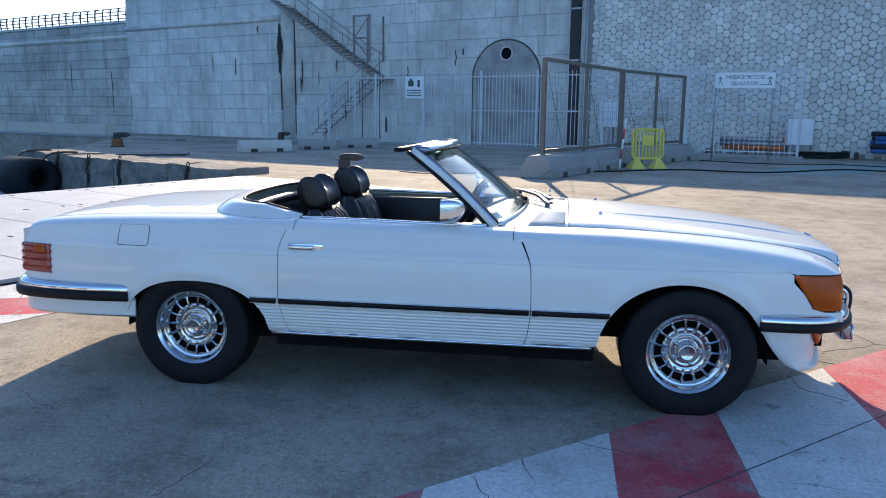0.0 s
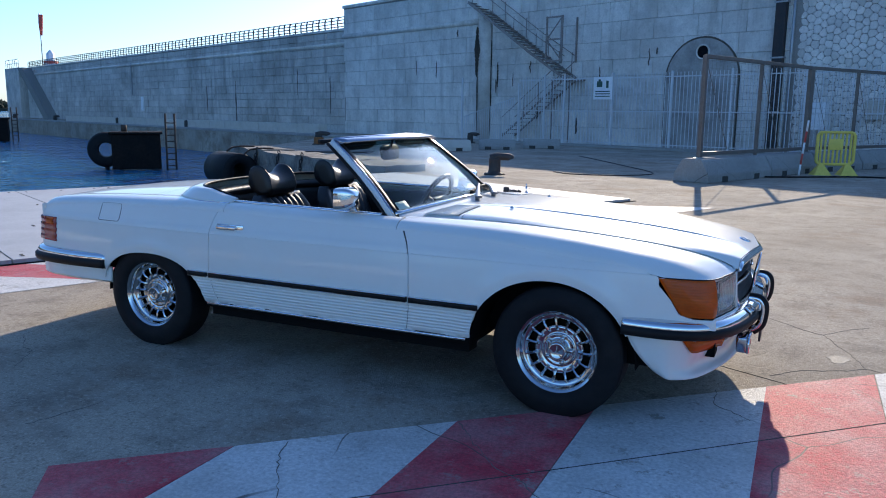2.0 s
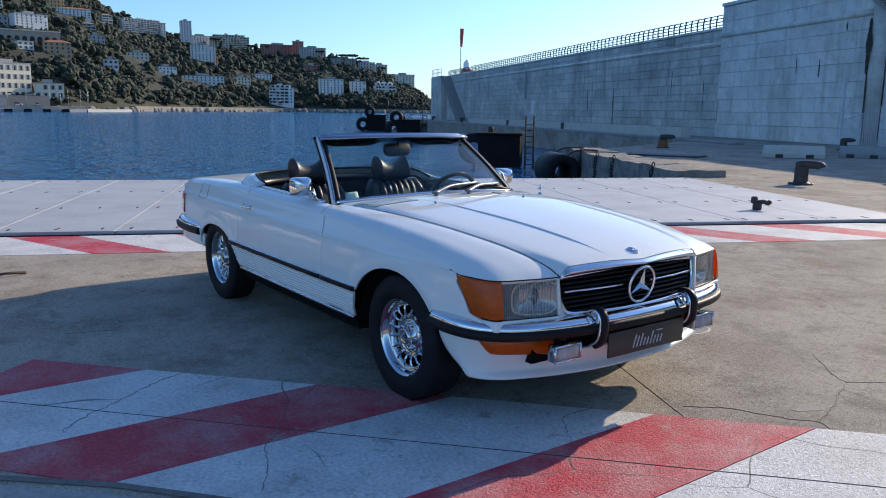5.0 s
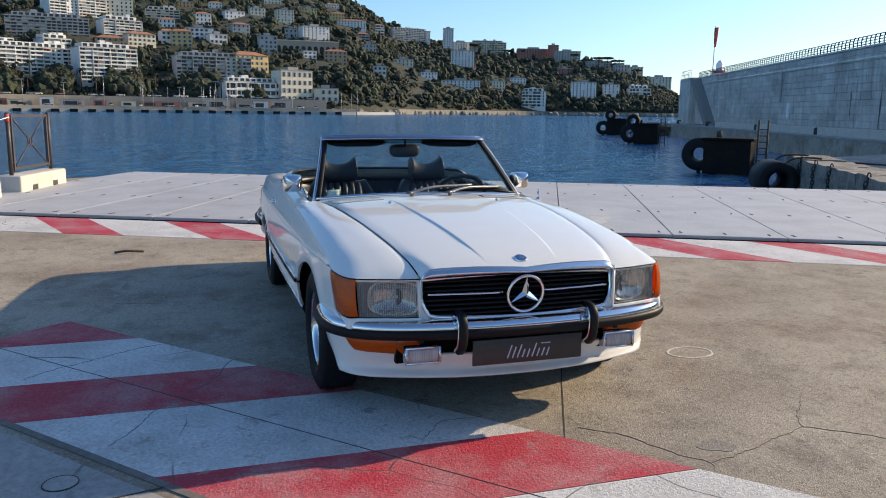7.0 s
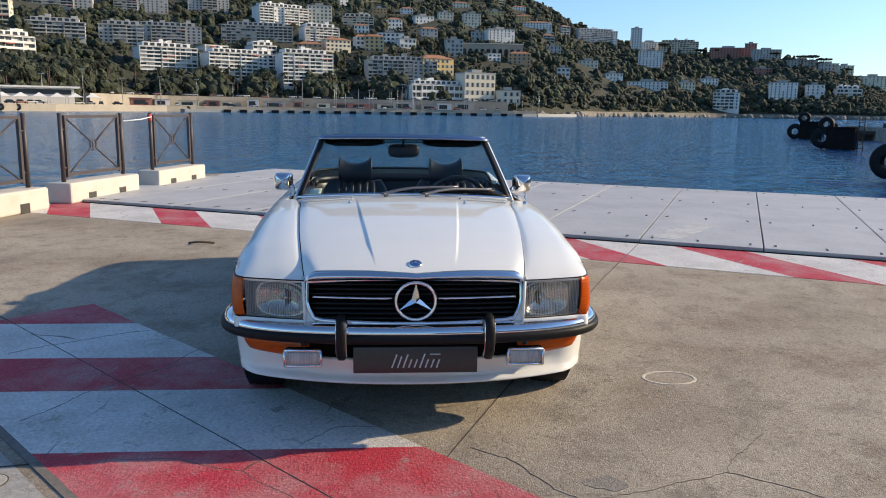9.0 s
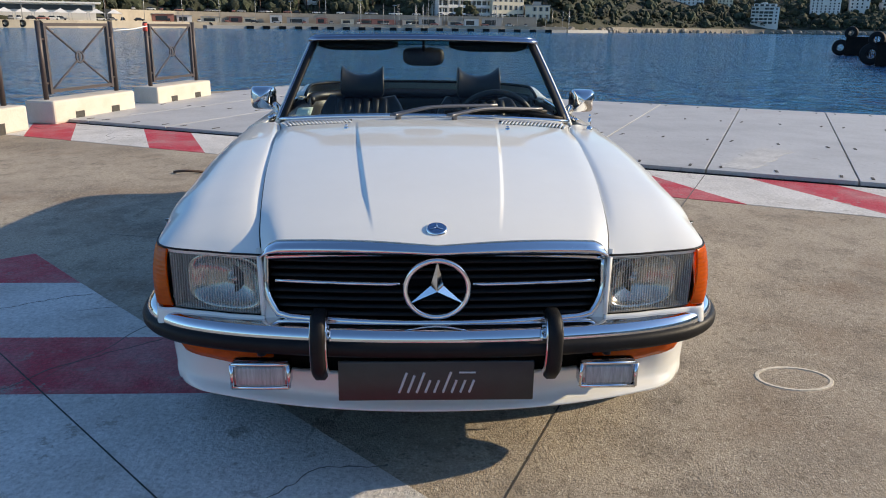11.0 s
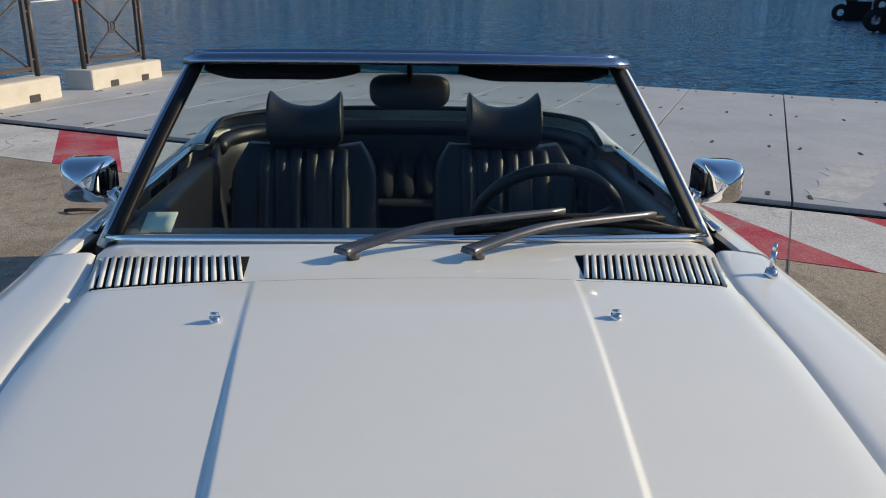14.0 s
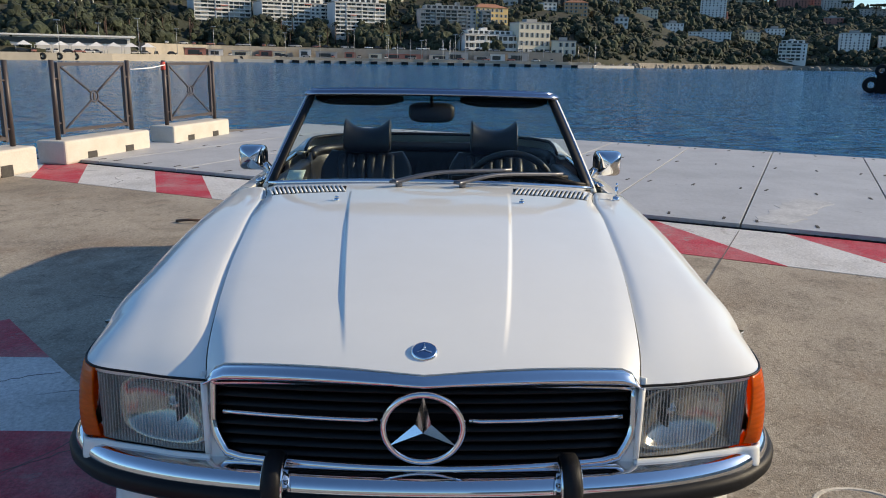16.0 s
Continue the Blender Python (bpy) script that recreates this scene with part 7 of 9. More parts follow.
def jersey(a, b, h=0.5, w=0.5, m=None, label="beige concrete barrier block on the quay"):
    a, b = Vector(a), Vector(b)
    L = (b - a).length
    t = thing("concrete_barrier", label, "barrier", Matrix.Translation(a) @ Matrix.Rotation(math.atan2(b.y - a.y, b.x - a.x), 4, "Z"), "concrete barriers")
    bm = bmesh.new()
    sec = [(-w / 2, 0), (w / 2, 0), (w / 2, h * 0.35), (w * 0.30, h * 0.9), (w * 0.24, h), (-w * 0.24, h), (-w * 0.30, h * 0.9), (-w / 2, h * 0.35)]
    r0 = [bm.verts.new((0, y, z)) for y, z in sec]
    r1 = [bm.verts.new((L, y, z)) for y, z in sec]
    bm.faces.new(r0)
    bm.faces.new(r1[::-1])
    for i in range(8):
        bm.faces.new((r0[i], r1[i], r1[(i + 1) % 8], r0[(i + 1) % 8]))
    bmesh.ops.recalc_face_normals(bm, faces=bm.faces)
    bmesh.ops.bevel(bm, geom=bm.edges[:], offset=0.015, segments=1, affect="EDGES")
    part("block", bm, m or M["barrier"], t, smooth=False)
    # lifting slots: dark blocks carry the shade of recesses that are not cut
    for k in (0.25, 0.75):
        bm = bmesh.new()
        box(bm, L * k - 0.12, L * k + 0.12, -w / 2 - 0.004, w / 2 + 0.004, 0.0, 0.12)
        part("lifting_slot", bm, M["crack"], t, smooth=False)
    return t


jersey((-10.3, 20.9, 0), (-8.9, 22.1, 0), 0.40)
jersey((-9.1, 23.5, 0), (-7.8, 24.0, 0), 0.38, m=M["slab"])
jersey((-8.0, 25.5, 0), (-6.6, 25.9, 0), 0.38, m=M["slab"])

# palisade fence before the wall
fence = thing("palisade_fence", "pale grey painted palisade fence before the breakwater", "fence", WALL_M)
OUT = 2.0
for u in (11.9, 8.05, 6.5, 5.35, 2.8, 0.0, -2.5, -5.2, -8.3, -12.0):
    bm = bmesh.new()
    box(bm, u - 0.04, u + 0.04, OUT - 0.04, OUT + 0.04, 0, 2.75 if u == 8.05 else 3.08)
    part("post", bm, M["fence_paint"], fence, smooth=False)
for z in (0.20, 1.50, 2.86):
    for u0, u1 in ((-12, 8.05),):
        bm = bmesh.new()
        box(bm, u0, u1, OUT - 0.015, OUT + 0.015, z - 0.02, z + 0.02)
        part("rail", bm, M["fence_paint"], fence, smooth=False)
bm = bmesh.new()
box(bm, -0.011, 0.011, -0.011, 0.011, 0, 2.93)
me_bar = bpy.data.meshes.new("bar")
bm.to_mesh(me_bar)
bm.free()
me_bar.materials.append(M["fence_paint"])
for i in range(122):
    ob = new("bar", me_bar)
    ob.parent = fence
    ob.location = (7.95 - 0.163 * i, OUT, 0.1)
# sloping wing of the fence
bm = bmesh.new()
rod(bm, (11.9, OUT, 1.15), (8.3, OUT, 2.1), 0.02, 6)
part("rail", bm, M["fence_paint"], fence)
for i in range(28):
    u = 11.85 - 0.13 * i
    bm = bmesh.new()
    box(bm, u - 0.011, u + 0.011, OUT - 0.011, OUT + 0.011, 0.1, 1.15 + (11.9 - u) / 3.6 * 0.95)
    part("bar", bm, M["fence_paint"], fence, smooth=False)
bm = bmesh.new()
box(bm, -12.2, 12.2, OUT - 0.25, OUT + 0.25, -0.05, 0.09, bevel=0.01)
tagged(part("fence_kerb", bm, M["slab"], fence, "pale concrete kerb under the fence", smooth=False))
# notice on the fence
ns = thing("notice_board", "white notice board with dark symbols on the wall fence", "sign", WALL_M @ Matrix.Translation((-1.12, 0, -0.06)))
bm = bmesh.new()
box(bm, 3.9, 4.85, OUT + 0.03, OUT + 0.06, 2.05, 2.98, bevel=0.008)
part("board", bm, M["signwhite"], ns, smooth=False)
for u0, u1, z0, z1 in ((4.08, 4.20, 2.52, 2.82), (4.40, 4.68, 2.56, 2.80), (4.48, 4.60, 2.80, 2.88), (4.0, 4.75, 2.16, 2.20), (4.0, 4.75, 2.26, 2.30), (4.0, 4.75, 2.36, 2.40)):
    bm = bmesh.new()
    box(bm, u0, u1, OUT + 0.06, OUT + 0.066, z0, z1)
    part("print", bm, M["signgreen"], ns, smooth=False)

# steel stair on the wall
st = thing("steel_stair", "rusting grey steel stair fixed to the breakwater", "stair", WALL_M)
for o in (0.15, 1.05):
    bm = bmesh.new()
    sweep(bm, [(6.2, o, 3.0), (8.3, o, 4.2), (12.6, o, 6.9)], [(-0.02, -0.07), (0.02, -0.07), (0.02, 0.05), (-0.02, 0.05)])
    part("stringer", bm, M["stair_steel"], st, smooth=False)
    bm = bmesh.new()
    sweep(bm, [(6.2, o, 3.95), (8.3, o, 5.15), (12.6, o, 7.85)], circle(0.018, 6))
    part("handrail", bm, M["stair_steel"], st)
    bm = bmesh.new()
    sweep(bm, [(6.3, o, 2.85), (10.0, o, 0.25)], [(-0.015, -0.04), (0.015, -0.04), (0.015, 0.04), (-0.015, 0.04)])
    part("lower_stringer", bm, M["stair_steel"], st, smooth=False)
    bm = bmesh.new()
    sweep(bm, [(6.3, o, 3.8), (10.0, o, 1.2)], circle(0.018, 6))
    part("lower_handrail", bm, M["stair_steel"], st)
    for k in range(5):
        u = 6.5 + 1.45 * k
        z = 3.05 + (u - 6.2) * 0.61
        bm = bmesh.new()
        rod(bm, (u, o, z), (u, o, z + 0.95), 0.018, 6)
        part("baluster", bm, M["stair_steel"], st)
    for k in range(4):
        u = 6.8 + 0.9 * k
        z = 2.5 - (u - 6.8) * 0.70
        bm = bmesh.new()
        rod(bm, (u, o, z), (u, o, z + 0.95), 0.018, 6)
        part("baluster", bm, M["stair_steel"], st)
for k in range(26):
    u = 6.3 + 0.245 * k
    bm = bmesh.new()
    z = 3.05 + (u - 6.2) * 0.61
    box(bm, u, u + 0.24, 0.15, 1.05, z - 0.02, z + 0.02)
    part("tread", bm, M["stair_steel"], st, smooth=False)
for k in range(13):
    u = 6.6 + 0.27 * k
    bm = bmesh.new()
    z = 2.65 - (u - 6.6) * 0.70
    box(bm, u, u + 0.22, 0.15, 1.05, z - 0.015, z + 0.015)
    part("tread", bm, M["stair_steel"], st, smooth=False)
bm = bmesh.new()
box(bm, 5.7, 6.9, 0.05, 1.2, 2.86, 2.94)
part("landing", bm, M["stair_steel"], st, smooth=False)
for u in (6.32, 7.22):
    for o in (0.1, 1.15):
        bm = bmesh.new()
        box(bm, u - 0.035, u + 0.035, o - 0.035, o + 0.035, 3.72, 5.75)
        part("gate_post", bm, M["stair_steel"], st, smooth=False)
for z in (3.76, 4.72, 5.70):
    bm = bmesh.new()
    box(bm, 6.32, 7.22, 1.12, 1.18, z - 0.035, z + 0.035)
    part("gate_bar", bm, M["stair_steel"], st, smooth=False)
for a, b in (((6.32, 1.15, 3.76), (7.22, 1.15, 4.72)), ((6.32, 1.15, 5.70), (7.22, 1.15, 4.72)), ((5.8, 1.1, 0.1), (5.8, 1.1, 2.9)), ((6.8, 1.1, 0.1), (6.8, 1.1, 2.9))):
    bm = bmesh.new()
    rod(bm, a, b, 0.03, 6)
    part("brace", bm, M["stair_steel"], st)

# big gate: two framed leaves on concrete base blocks
def gate_leaf(a, b, mid):
    a, b = Vector(a), Vector(b)
    L = (b - a).length
    g = thing("steel_gate", "tall weathered brown steel gate frame with wire mesh", "gate", Matrix.Translation(a) @ Matrix.Rotation(math.atan2(b.y - a.y, b.x - a.x), 4, "Z"), "gate leaves")
    for x, r in ((0.05, 0.045), (L * mid, 0.035), (L - 0.05, 0.045)):
        bm = bmesh.new()
        box(bm, x - r, x + r, -r, r, 0.46, 2.60, bevel=0.006)
        part("post", bm, M["gate_brown"], g, smooth=False)
    for z in (0.58, 2.58):
        bm = bmesh.new()
        box(bm, 0.05, L - 0.05, -0.04, 0.04, z - 0.04, z + 0.04, bevel=0.006)
        part("rail", bm, M["gate_brown"], g, smooth=False)
    for x0, x1 in ((0.1, L * mid), (L * mid, L - 0.1)):
        bm = bmesh.new()
        rod(bm, (x0, 0, 2.5), (x0 + (x1 - x0) * 0.45, 0, 0.65), 0.007, 5)
        part("tie", bm, M["gate_brown"], g)
    for x in (0.05, L - 0.05):
        bm = bmesh.new()
        box(bm, x - 0.10, x + 0.10, -0.09, 0.09, 0.49, 0.505)
        part("foot_plate", bm, M["galv"], g, smooth=False)
    bm = bmesh.new()
    n = int(L / 0.16)
    for k in range(n):
        rod(bm, (0.1 + (L - 0.2) * (k + 0.5) / n, 0, 0.6), (0.1 + (L - 0.2) * (k + 0.5) / n, 0, 2.56), 0.002, 4)
    for k in range(13):
        rod(bm, (0.08, 0, 0.66 + 1.85 * k / 12), (L - 0.08, 0, 0.66 + 1.85 * k / 12), 0.002, 4)
    part("wire_mesh", bm, M["gate_brown"], g, "thin wire mesh", smooth=False)


G1, G2, G3 = Vector((0.18, 12.95, 0)), Vector((2.20, 17.75, 0)), Vector((4.40, 21.35, 0))
gate_leaf(G1, G2, 0.49)
gate_leaf(G2, G3, 0.52)
GD1, GD2 = (G2 - G1).normalized(), (G3 - G2).normalized()
for a, b in ((G1 - GD1 * 0.25, G1 + GD1 * 2.6), (G1 + GD1 * 2.65, G2 - GD1 * 0.05), (G2 + GD2 * 0.05, G2 + GD2 * 2.1), (G2 + GD2 * 2.15, G3 + GD2 * 0.3)):
    jersey(a, b, 0.49, 0.80, m=M["slab"], label="grey concrete base block under the gate")

# yellow plastic barrier
yb = thing("plastic_barrier", "yellow plastic crowd barrier with slats", "barrier", Matrix.Translation((2.87, 16.75, 0)) @ Matrix.Rotation(radians(18), 4, "Z"))
rr_ = 0.11
loop_ = [(sx * (0.42 - rr_) + rr_ * math.cos(a0 + k * math.pi / 10), sz + rr_ * math.sin(a0 + k * math.pi / 10)) for sx, sz, a0 in ((1, 0.91, 0.0), (-1, 0.91, math.pi / 2), (-1, 0.37, math.pi), (1, 0.37, 1.5 * math.pi)) for k in range(6)]
bm = bmesh.new()
sweep(bm, [(x, 0, z) for x, z in loop_ + loop_[:1]], [(-0.03, -0.035), (0.03, -0.035), (0.03, 0.035), (-0.03, 0.035)], up=Vector((0, 1, 0)), cap=False)
part("frame", bm, M["yellow"], yb)
for k in range(8):
    x = -0.336 + 0.096 * k
    bm = bmesh.new()
    box(bm, x - 0.021, x + 0.021, -0.020, 0.020, 0.29, 0.99, bevel=0.006)
    part("slat", bm, M["yellow"], yb)
bm = bmesh.new()
box(bm, -0.15, 0.15, -0.026, 0.026, 0.60, 0.86, bevel=0.01)
part("panel", bm, M["yellow"], yb)
for x in (-0.30, 0.30):
    bm = bmesh.new()
    v = [bm.verts.new(p) for p in ((x - 0.2, -0.2, 0), (x + 0.2, -0.2, 0), (x + 0.2, 0.2, 0), (x - 0.2, 0.2, 0), (x - 0.05, -0.04, 0.26), (x + 0.05, -0.04, 0.26), (x + 0.05, 0.04, 0.26), (x - 0.05, 0.04, 0.26))]
    for f in ((3, 2, 1, 0), (4, 5, 6, 7), (0, 1, 5, 4), (1, 2, 6, 5), (2, 3, 7, 6), (3, 0, 4, 7)):
        bm.faces.new([v[i] for i in f])
    part("foot", bm, M["yellow"], yb, smooth=False)
mp_ = thing("marker_post", "leaning red and white marker post", "post", Matrix.Translation((2.12, 16.2, 0)) @ Matrix.Rotation(radians(5), 4, "Y"))
for k in range(5):
    bm = bmesh.new()
    rod(bm, (0, 0, 0.26 * k), (0, 0, 0.26 * (k + 1)), 0.024, 10)
    part("segment", bm, M["redwhite"] if k % 2 else M["signwhite"], mp_)

# footpath sign on two posts
ps = thing("footpath_sign", "white sign with dark green lettering on two grey posts", "sign", Matrix.Translation((5.38, 21.75, 0)) @ Matrix.Rotation(radians(-10), 4, "Z") @ Matrix.Diagonal((0.885, 1, 1, 1)))
for x in (0.04, 1.96):
    bm = bmesh.new()
    rod(bm, (x, 0.04, 0), (x, 0.04, 2.78), 0.03, 10)
    part("post", bm, M["galv"], ps)
bm = bmesh.new()
box(bm, 0, 2.0, -0.012, 0.012, 2.26, 2.74, bevel=0.006)
part("board", bm, M["signwhite"], ps, smooth=False)
for text, size, x, z in (("PASSAGE PIETONS", 0.17, 0.36, 2.545), ("OBLIGATOIRE", 0.17, 0.52, 2.345)):
    cu = bpy.data.curves.new("lettering", "FONT")
    cu.body, cu.size, cu.extrude = text, size, 0.001
    tmp = bpy.data.objects.new("lettering", cu)
    scene.collection.objects.link(tmp)
    me = bpy.data.meshes.new_from_object(tmp.evaluated_get(bpy.context.evaluated_depsgraph_get()))
    bpy.data.objects.remove(tmp)
    xs_ = [v.co.x for v in me.vertices]
    want = 1.28 if "PASS" in text else 0.92
    for v in me.vertices:
        v.co.x *= want / (max(xs_) - min(xs_))
    me.materials.clear()
    me.materials.append(M["signgreen"])
    ob = new("lettering", me)
    ob.parent = ps
    ob.matrix_local = Matrix.Translation((x, -0.0145, z)) @ Matrix.Rotation(radians(90), 4, "X")
for x in (0.17, 1.82):
    bm = bmesh.new()
    for a, b in (((x, 2.62), (x, 2.50)), ((x, 2.50), (x - 0.06, 2.36)), ((x, 2.50), (x + 0.07, 2.37)), ((x - 0.07, 2.52), (x, 2.6)), ((x, 2.6), (x + 0.07, 2.53))):
        rod(bm, (a[0], -0.014, a[1]), (b[0], -0.014, b[1]), 0.012, 6)
    part("pictogram", bm, M["signgreen"], ps, "dark plain symbol", smooth=False)
for k in range(6):
    bm = bmesh.new()
    box(bm, 1.50 + 0.065 * k, 1.54 + 0.065 * k, -0.016, -0.012, 2.35, 2.39)
    part("mark", bm, M["signgreen"], ps, smooth=False)

# utility boxes, pipes, hoses by the wall
ub = thing("utility_box", "pale grey utility cabinet against the rubble wall", "cabinet", WALL_M)
bm = bmesh.new()
box(bm, -12.25, -11.45, 0.15, 0.65, 0.42, 1.32, bevel=0.02)
part("cabinet_body", bm, M["signwhite"], ub, smooth=False)
bm = bmesh.new()
box(bm, -11.86, -11.845, 0.645, 0.655, 0.46, 1.28)
part("door_seam", bm, M["seam"], ub, smooth=False)
bm = bmesh.new()
box(bm, -12.2, -11.5, 0.15, 0.62, 0.0, 0.42, bevel=0.015)
part("plinth", bm, M["slab"], ub, "grey concrete plinth", smooth=False)
ub2 = thing("utility_box", "pale grey cabinet fixed behind the fence", "cabinet", WALL_M)
bm = bmesh.new()
box(bm, -5.3, -4.5, 0.15, 0.5, 0.9, 1.9, bevel=0.02)
part("cabinet_body", bm, M["signwhite"], ub2, smooth=False)
bm = bmesh.new()
box(bm, -5.0, -4.8, 0.15, 0.4, 0.05, 0.9)
part("leg", bm, M["galv"], ub2, smooth=False)
ub3 = thing("meter_box", "tan box on the rubble wall", "box", WALL_M)
bm = bmesh.new()
box(bm, -7.1, -6.5, 0.1, 0.3, 1.3, 1.95, bevel=0.02)
part("box_body", bm, M["barrier"], ub3, smooth=False)


def pipe_bundle(u0, u1, o, n, m, label, r=0.06):
    t = thing("pipe_stack", label, "pipes", WALL_M)
    for i in range(n):
        bm = bmesh.new()
        y, z = o + (i % 4) * r * 2.05, 0.22 + r + (i // 4) * r * 1.9
        rod(bm, (u0 + rng.uniform(-0.1, 0.1), y, z), (u1 + rng.uniform(-0.1, 0.1), y, z), r, 10)
        part("pipe", bm, m[i % len(m)], t)
    for ub in (u0 + 0.4, u1 - 0.5):
        bm = bmesh.new()
        box(bm, ub, ub + 0.1, o - 0.1, o + 0.6, 0.0, 0.22)
        part("bearer", bm, M["rust"], t, smooth=False)


pipe_bundle(-9.3, -11.35, 0.35, 12, [M["orange"], M["galv"], M["galv"], M["orange"], M["bluepipe"]], "stack of orange, blue and grey pipes on the ground", 0.075)
pipe_bundle(-14.1, -18.5, 0.35, 20, [M["bluepipe"], M["steel_dark"], M["bluepipe"]], "stack of blue pipes on the ground", 0.075)
co = thing("hose_coil", "black hose coiled on the ground by the wall", "hose", WALL_M)
bm = bmesh.new()
sweep(bm, [(-12.7 + (0.75 + 0.05 * math.sin(i)) * math.cos(i * 0.35), 1.45 + 0.55 * math.sin(i * 0.35), 0.06 + 0.012 * i * 0.35) for i in range(48)], circle(0.035, 8))
part("coil", bm, M["rubber"], co)
bk = thing("bucket", "white bucket among the pipes", "bucket", Matrix.Translation(on_wall(-15.0, 0, 1.6)))
bm = bmesh.new()
lathe(bm, [(0.17, 0), (0.22, 0.42), (0.235, 0.44), (0.21, 0.43), (0.16, 0.03)], 20, "Z")
part("pail", bm, M["signwhite"], bk)


def hose(name, pts, r, m, label):
    t = thing(name, label, "hose")
    bm = bmesh.new()
    sweep(bm, smooth_path([(x, y, r + 0.003) for x, y in pts], 6), circle(r, 6))
    part("line", bm, m, t)


hose("hose", [(0.4, 14.4), (2.0, 15.2), (3.6, 16.2), (5.6, 15.8), (8.0, 17.5), (9.5, 17.0), (12, 17.8)], 0.02, M["rubber"], "thin black hose lying on the concrete")
hose("hose", [(-3.2, 13.8), (-2.6, 13.3), (-1.6, 13.5), (-1.0, 14.6), (-2.2, 17.0), (-4.5, 21.0)], 0.013, M["steel_dark"], "dark hose trailing over the quay")
hose("cable", [(4.9, 20.9), (6.5, 19.6), (8.5, 19.9), (10, 18.9)], 0.015, M["rubber"], "thin black cable on the ground")

# flat steel cover and small cleat
fl = thing("steel_cover", "flat dark steel cover plate lying on the quay", "cover plate", Matrix.Translation((-12.3, 18.3, 0)) @ Matrix.Rotation(radians(20), 4, "Z"))
bm = bmesh.new()
box(bm, -1.3, 1.3, -0.5, 0.5, 0.0, 0.05, bevel=0.01)
part("cover", bm, M["steel_dark"], fl, smooth=False)
cl = thing("deck_cleat", "small black mooring cleat on the ramp", "cleat", Matrix.Translation((-1.95, 7.35, 0.045)) @ Matrix.Rotation(radians(25), 4, "Z"))
bm = bmesh.new()
box(bm, -0.08, 0.04, -0.05, 0.05, 0, 0.10, bevel=0.015)
part("base", bm, M["iron"], cl)
bm = bmesh.new()
box(bm, -0.11, -0.02, -0.045, 0.045, 0.09, 0.19, bevel=0.02)
sweep(bm, smooth_path([(-0.04, 0, 0.10), (0.06, 0, 0.12), (0.12, 0, 0.10), (0.15, 0, 0.14)], 4), circle(0.032, 8))
part("horn", bm, M["iron"], cl)

# railing panels on kerb blocks along the water
def rail_block(p, q, has=True):
    p, q = Vector(p), Vector(q)
    ang = math.atan2(q.y - p.y, q.x - p.x)
    L = (q - p).length
    kb = thing("kerb_block", "cream concrete kerb block with lifting slots at the quay edge", "kerb block", Matrix.Translation(p) @ Matrix.Rotation(ang, 4, "Z"), "kerb blocks")
    bm = bmesh.new()
    box(bm, 0, L, 0, 0.42, 0, 0.30, bevel=0.03)
    part("block", bm, M["barrier"], kb, smooth=False)
    # dark blocks stand for the shaded hollows of the lifting slots
    for k in (0.28, 0.72):
        bm = bmesh.new()
        box(bm, L * k - 0.09, L * k + 0.09, -0.006, 0.428, 0, 0.13)
        part("slot", bm, M["crack"], kb, smooth=False)
    rp_ = thing("railing_panel", "dark brown steel railing panel with crossed bars and a centre ring", "railing", Matrix.Translation(p + Vector((0, 0, 0.30))) @ Matrix.Rotation(ang, 4, "Z"), "railing panels")
    x0, x1, y, H = 0.14, L - 0.14, 0.2, 0.98
    for x in (x0, x1):
        bm = bmesh.new()
        rod(bm, (x, y, 0), (x, y, H), 0.032, 12)
        part("post", bm, M["bronze"], rp_)
    for x in (x0 + 0.10, x1 - 0.10):
        bm = bmesh.new()
        box(bm, x - 0.022, x + 0.022, y - 0.022, y + 0.022, 0.06, H - 0.03)
        part("upright", bm, M["bronze"], rp_, smooth=False)
        for z in (0.2, 0.75):
            bm = bmesh.new()
            rod(bm, (x, y, z), (x0 if x < L / 2 else x1, y, z), 0.014, 6)
            part("link", bm, M["bronze"], rp_)
    for z in (0.10, H - 0.05):
        bm = bmesh.new()
        box(bm, x0 + 0.1, x1 - 0.1, y - 0.02, y + 0.02, z - 0.02, z + 0.02)
        part("rail", bm, M["bronze"], rp_, smooth=False)
    cx, cz = L / 2, H / 2 + 0.02
    for sx, sz in ((1, 1), (1, -1), (-1, 1), (-1, -1)):
        bm = bmesh.new()
        rod(bm, (cx + sx * 0.06, y, cz + sz * 0.05), (cx + sx * (L / 2 - 0.26), y, cz + sz * 0.41), 0.013, 8)
        part("cross_bar", bm, M["bronze"], rp_)
    bm = bmesh.new()
    sweep(bm, [(cx + 0.075 * math.cos(a), y, cz + 0.075 * math.sin(a)) for a in lin(0, 2 * math.pi, 25)], circle(0.012, 6), up=Vector((0, 1, 0)), cap=False)
    part("ring", bm, M["bronze"], rp_)
    bm = bmesh.new()
    box(bm, cx - 0.02, cx + 0.02, y - 0.008, y + 0.008, cz - 0.05, cz + 0.05, bevel=0.006)
    part("ring_motif", bm, M["bronze"], rp_)


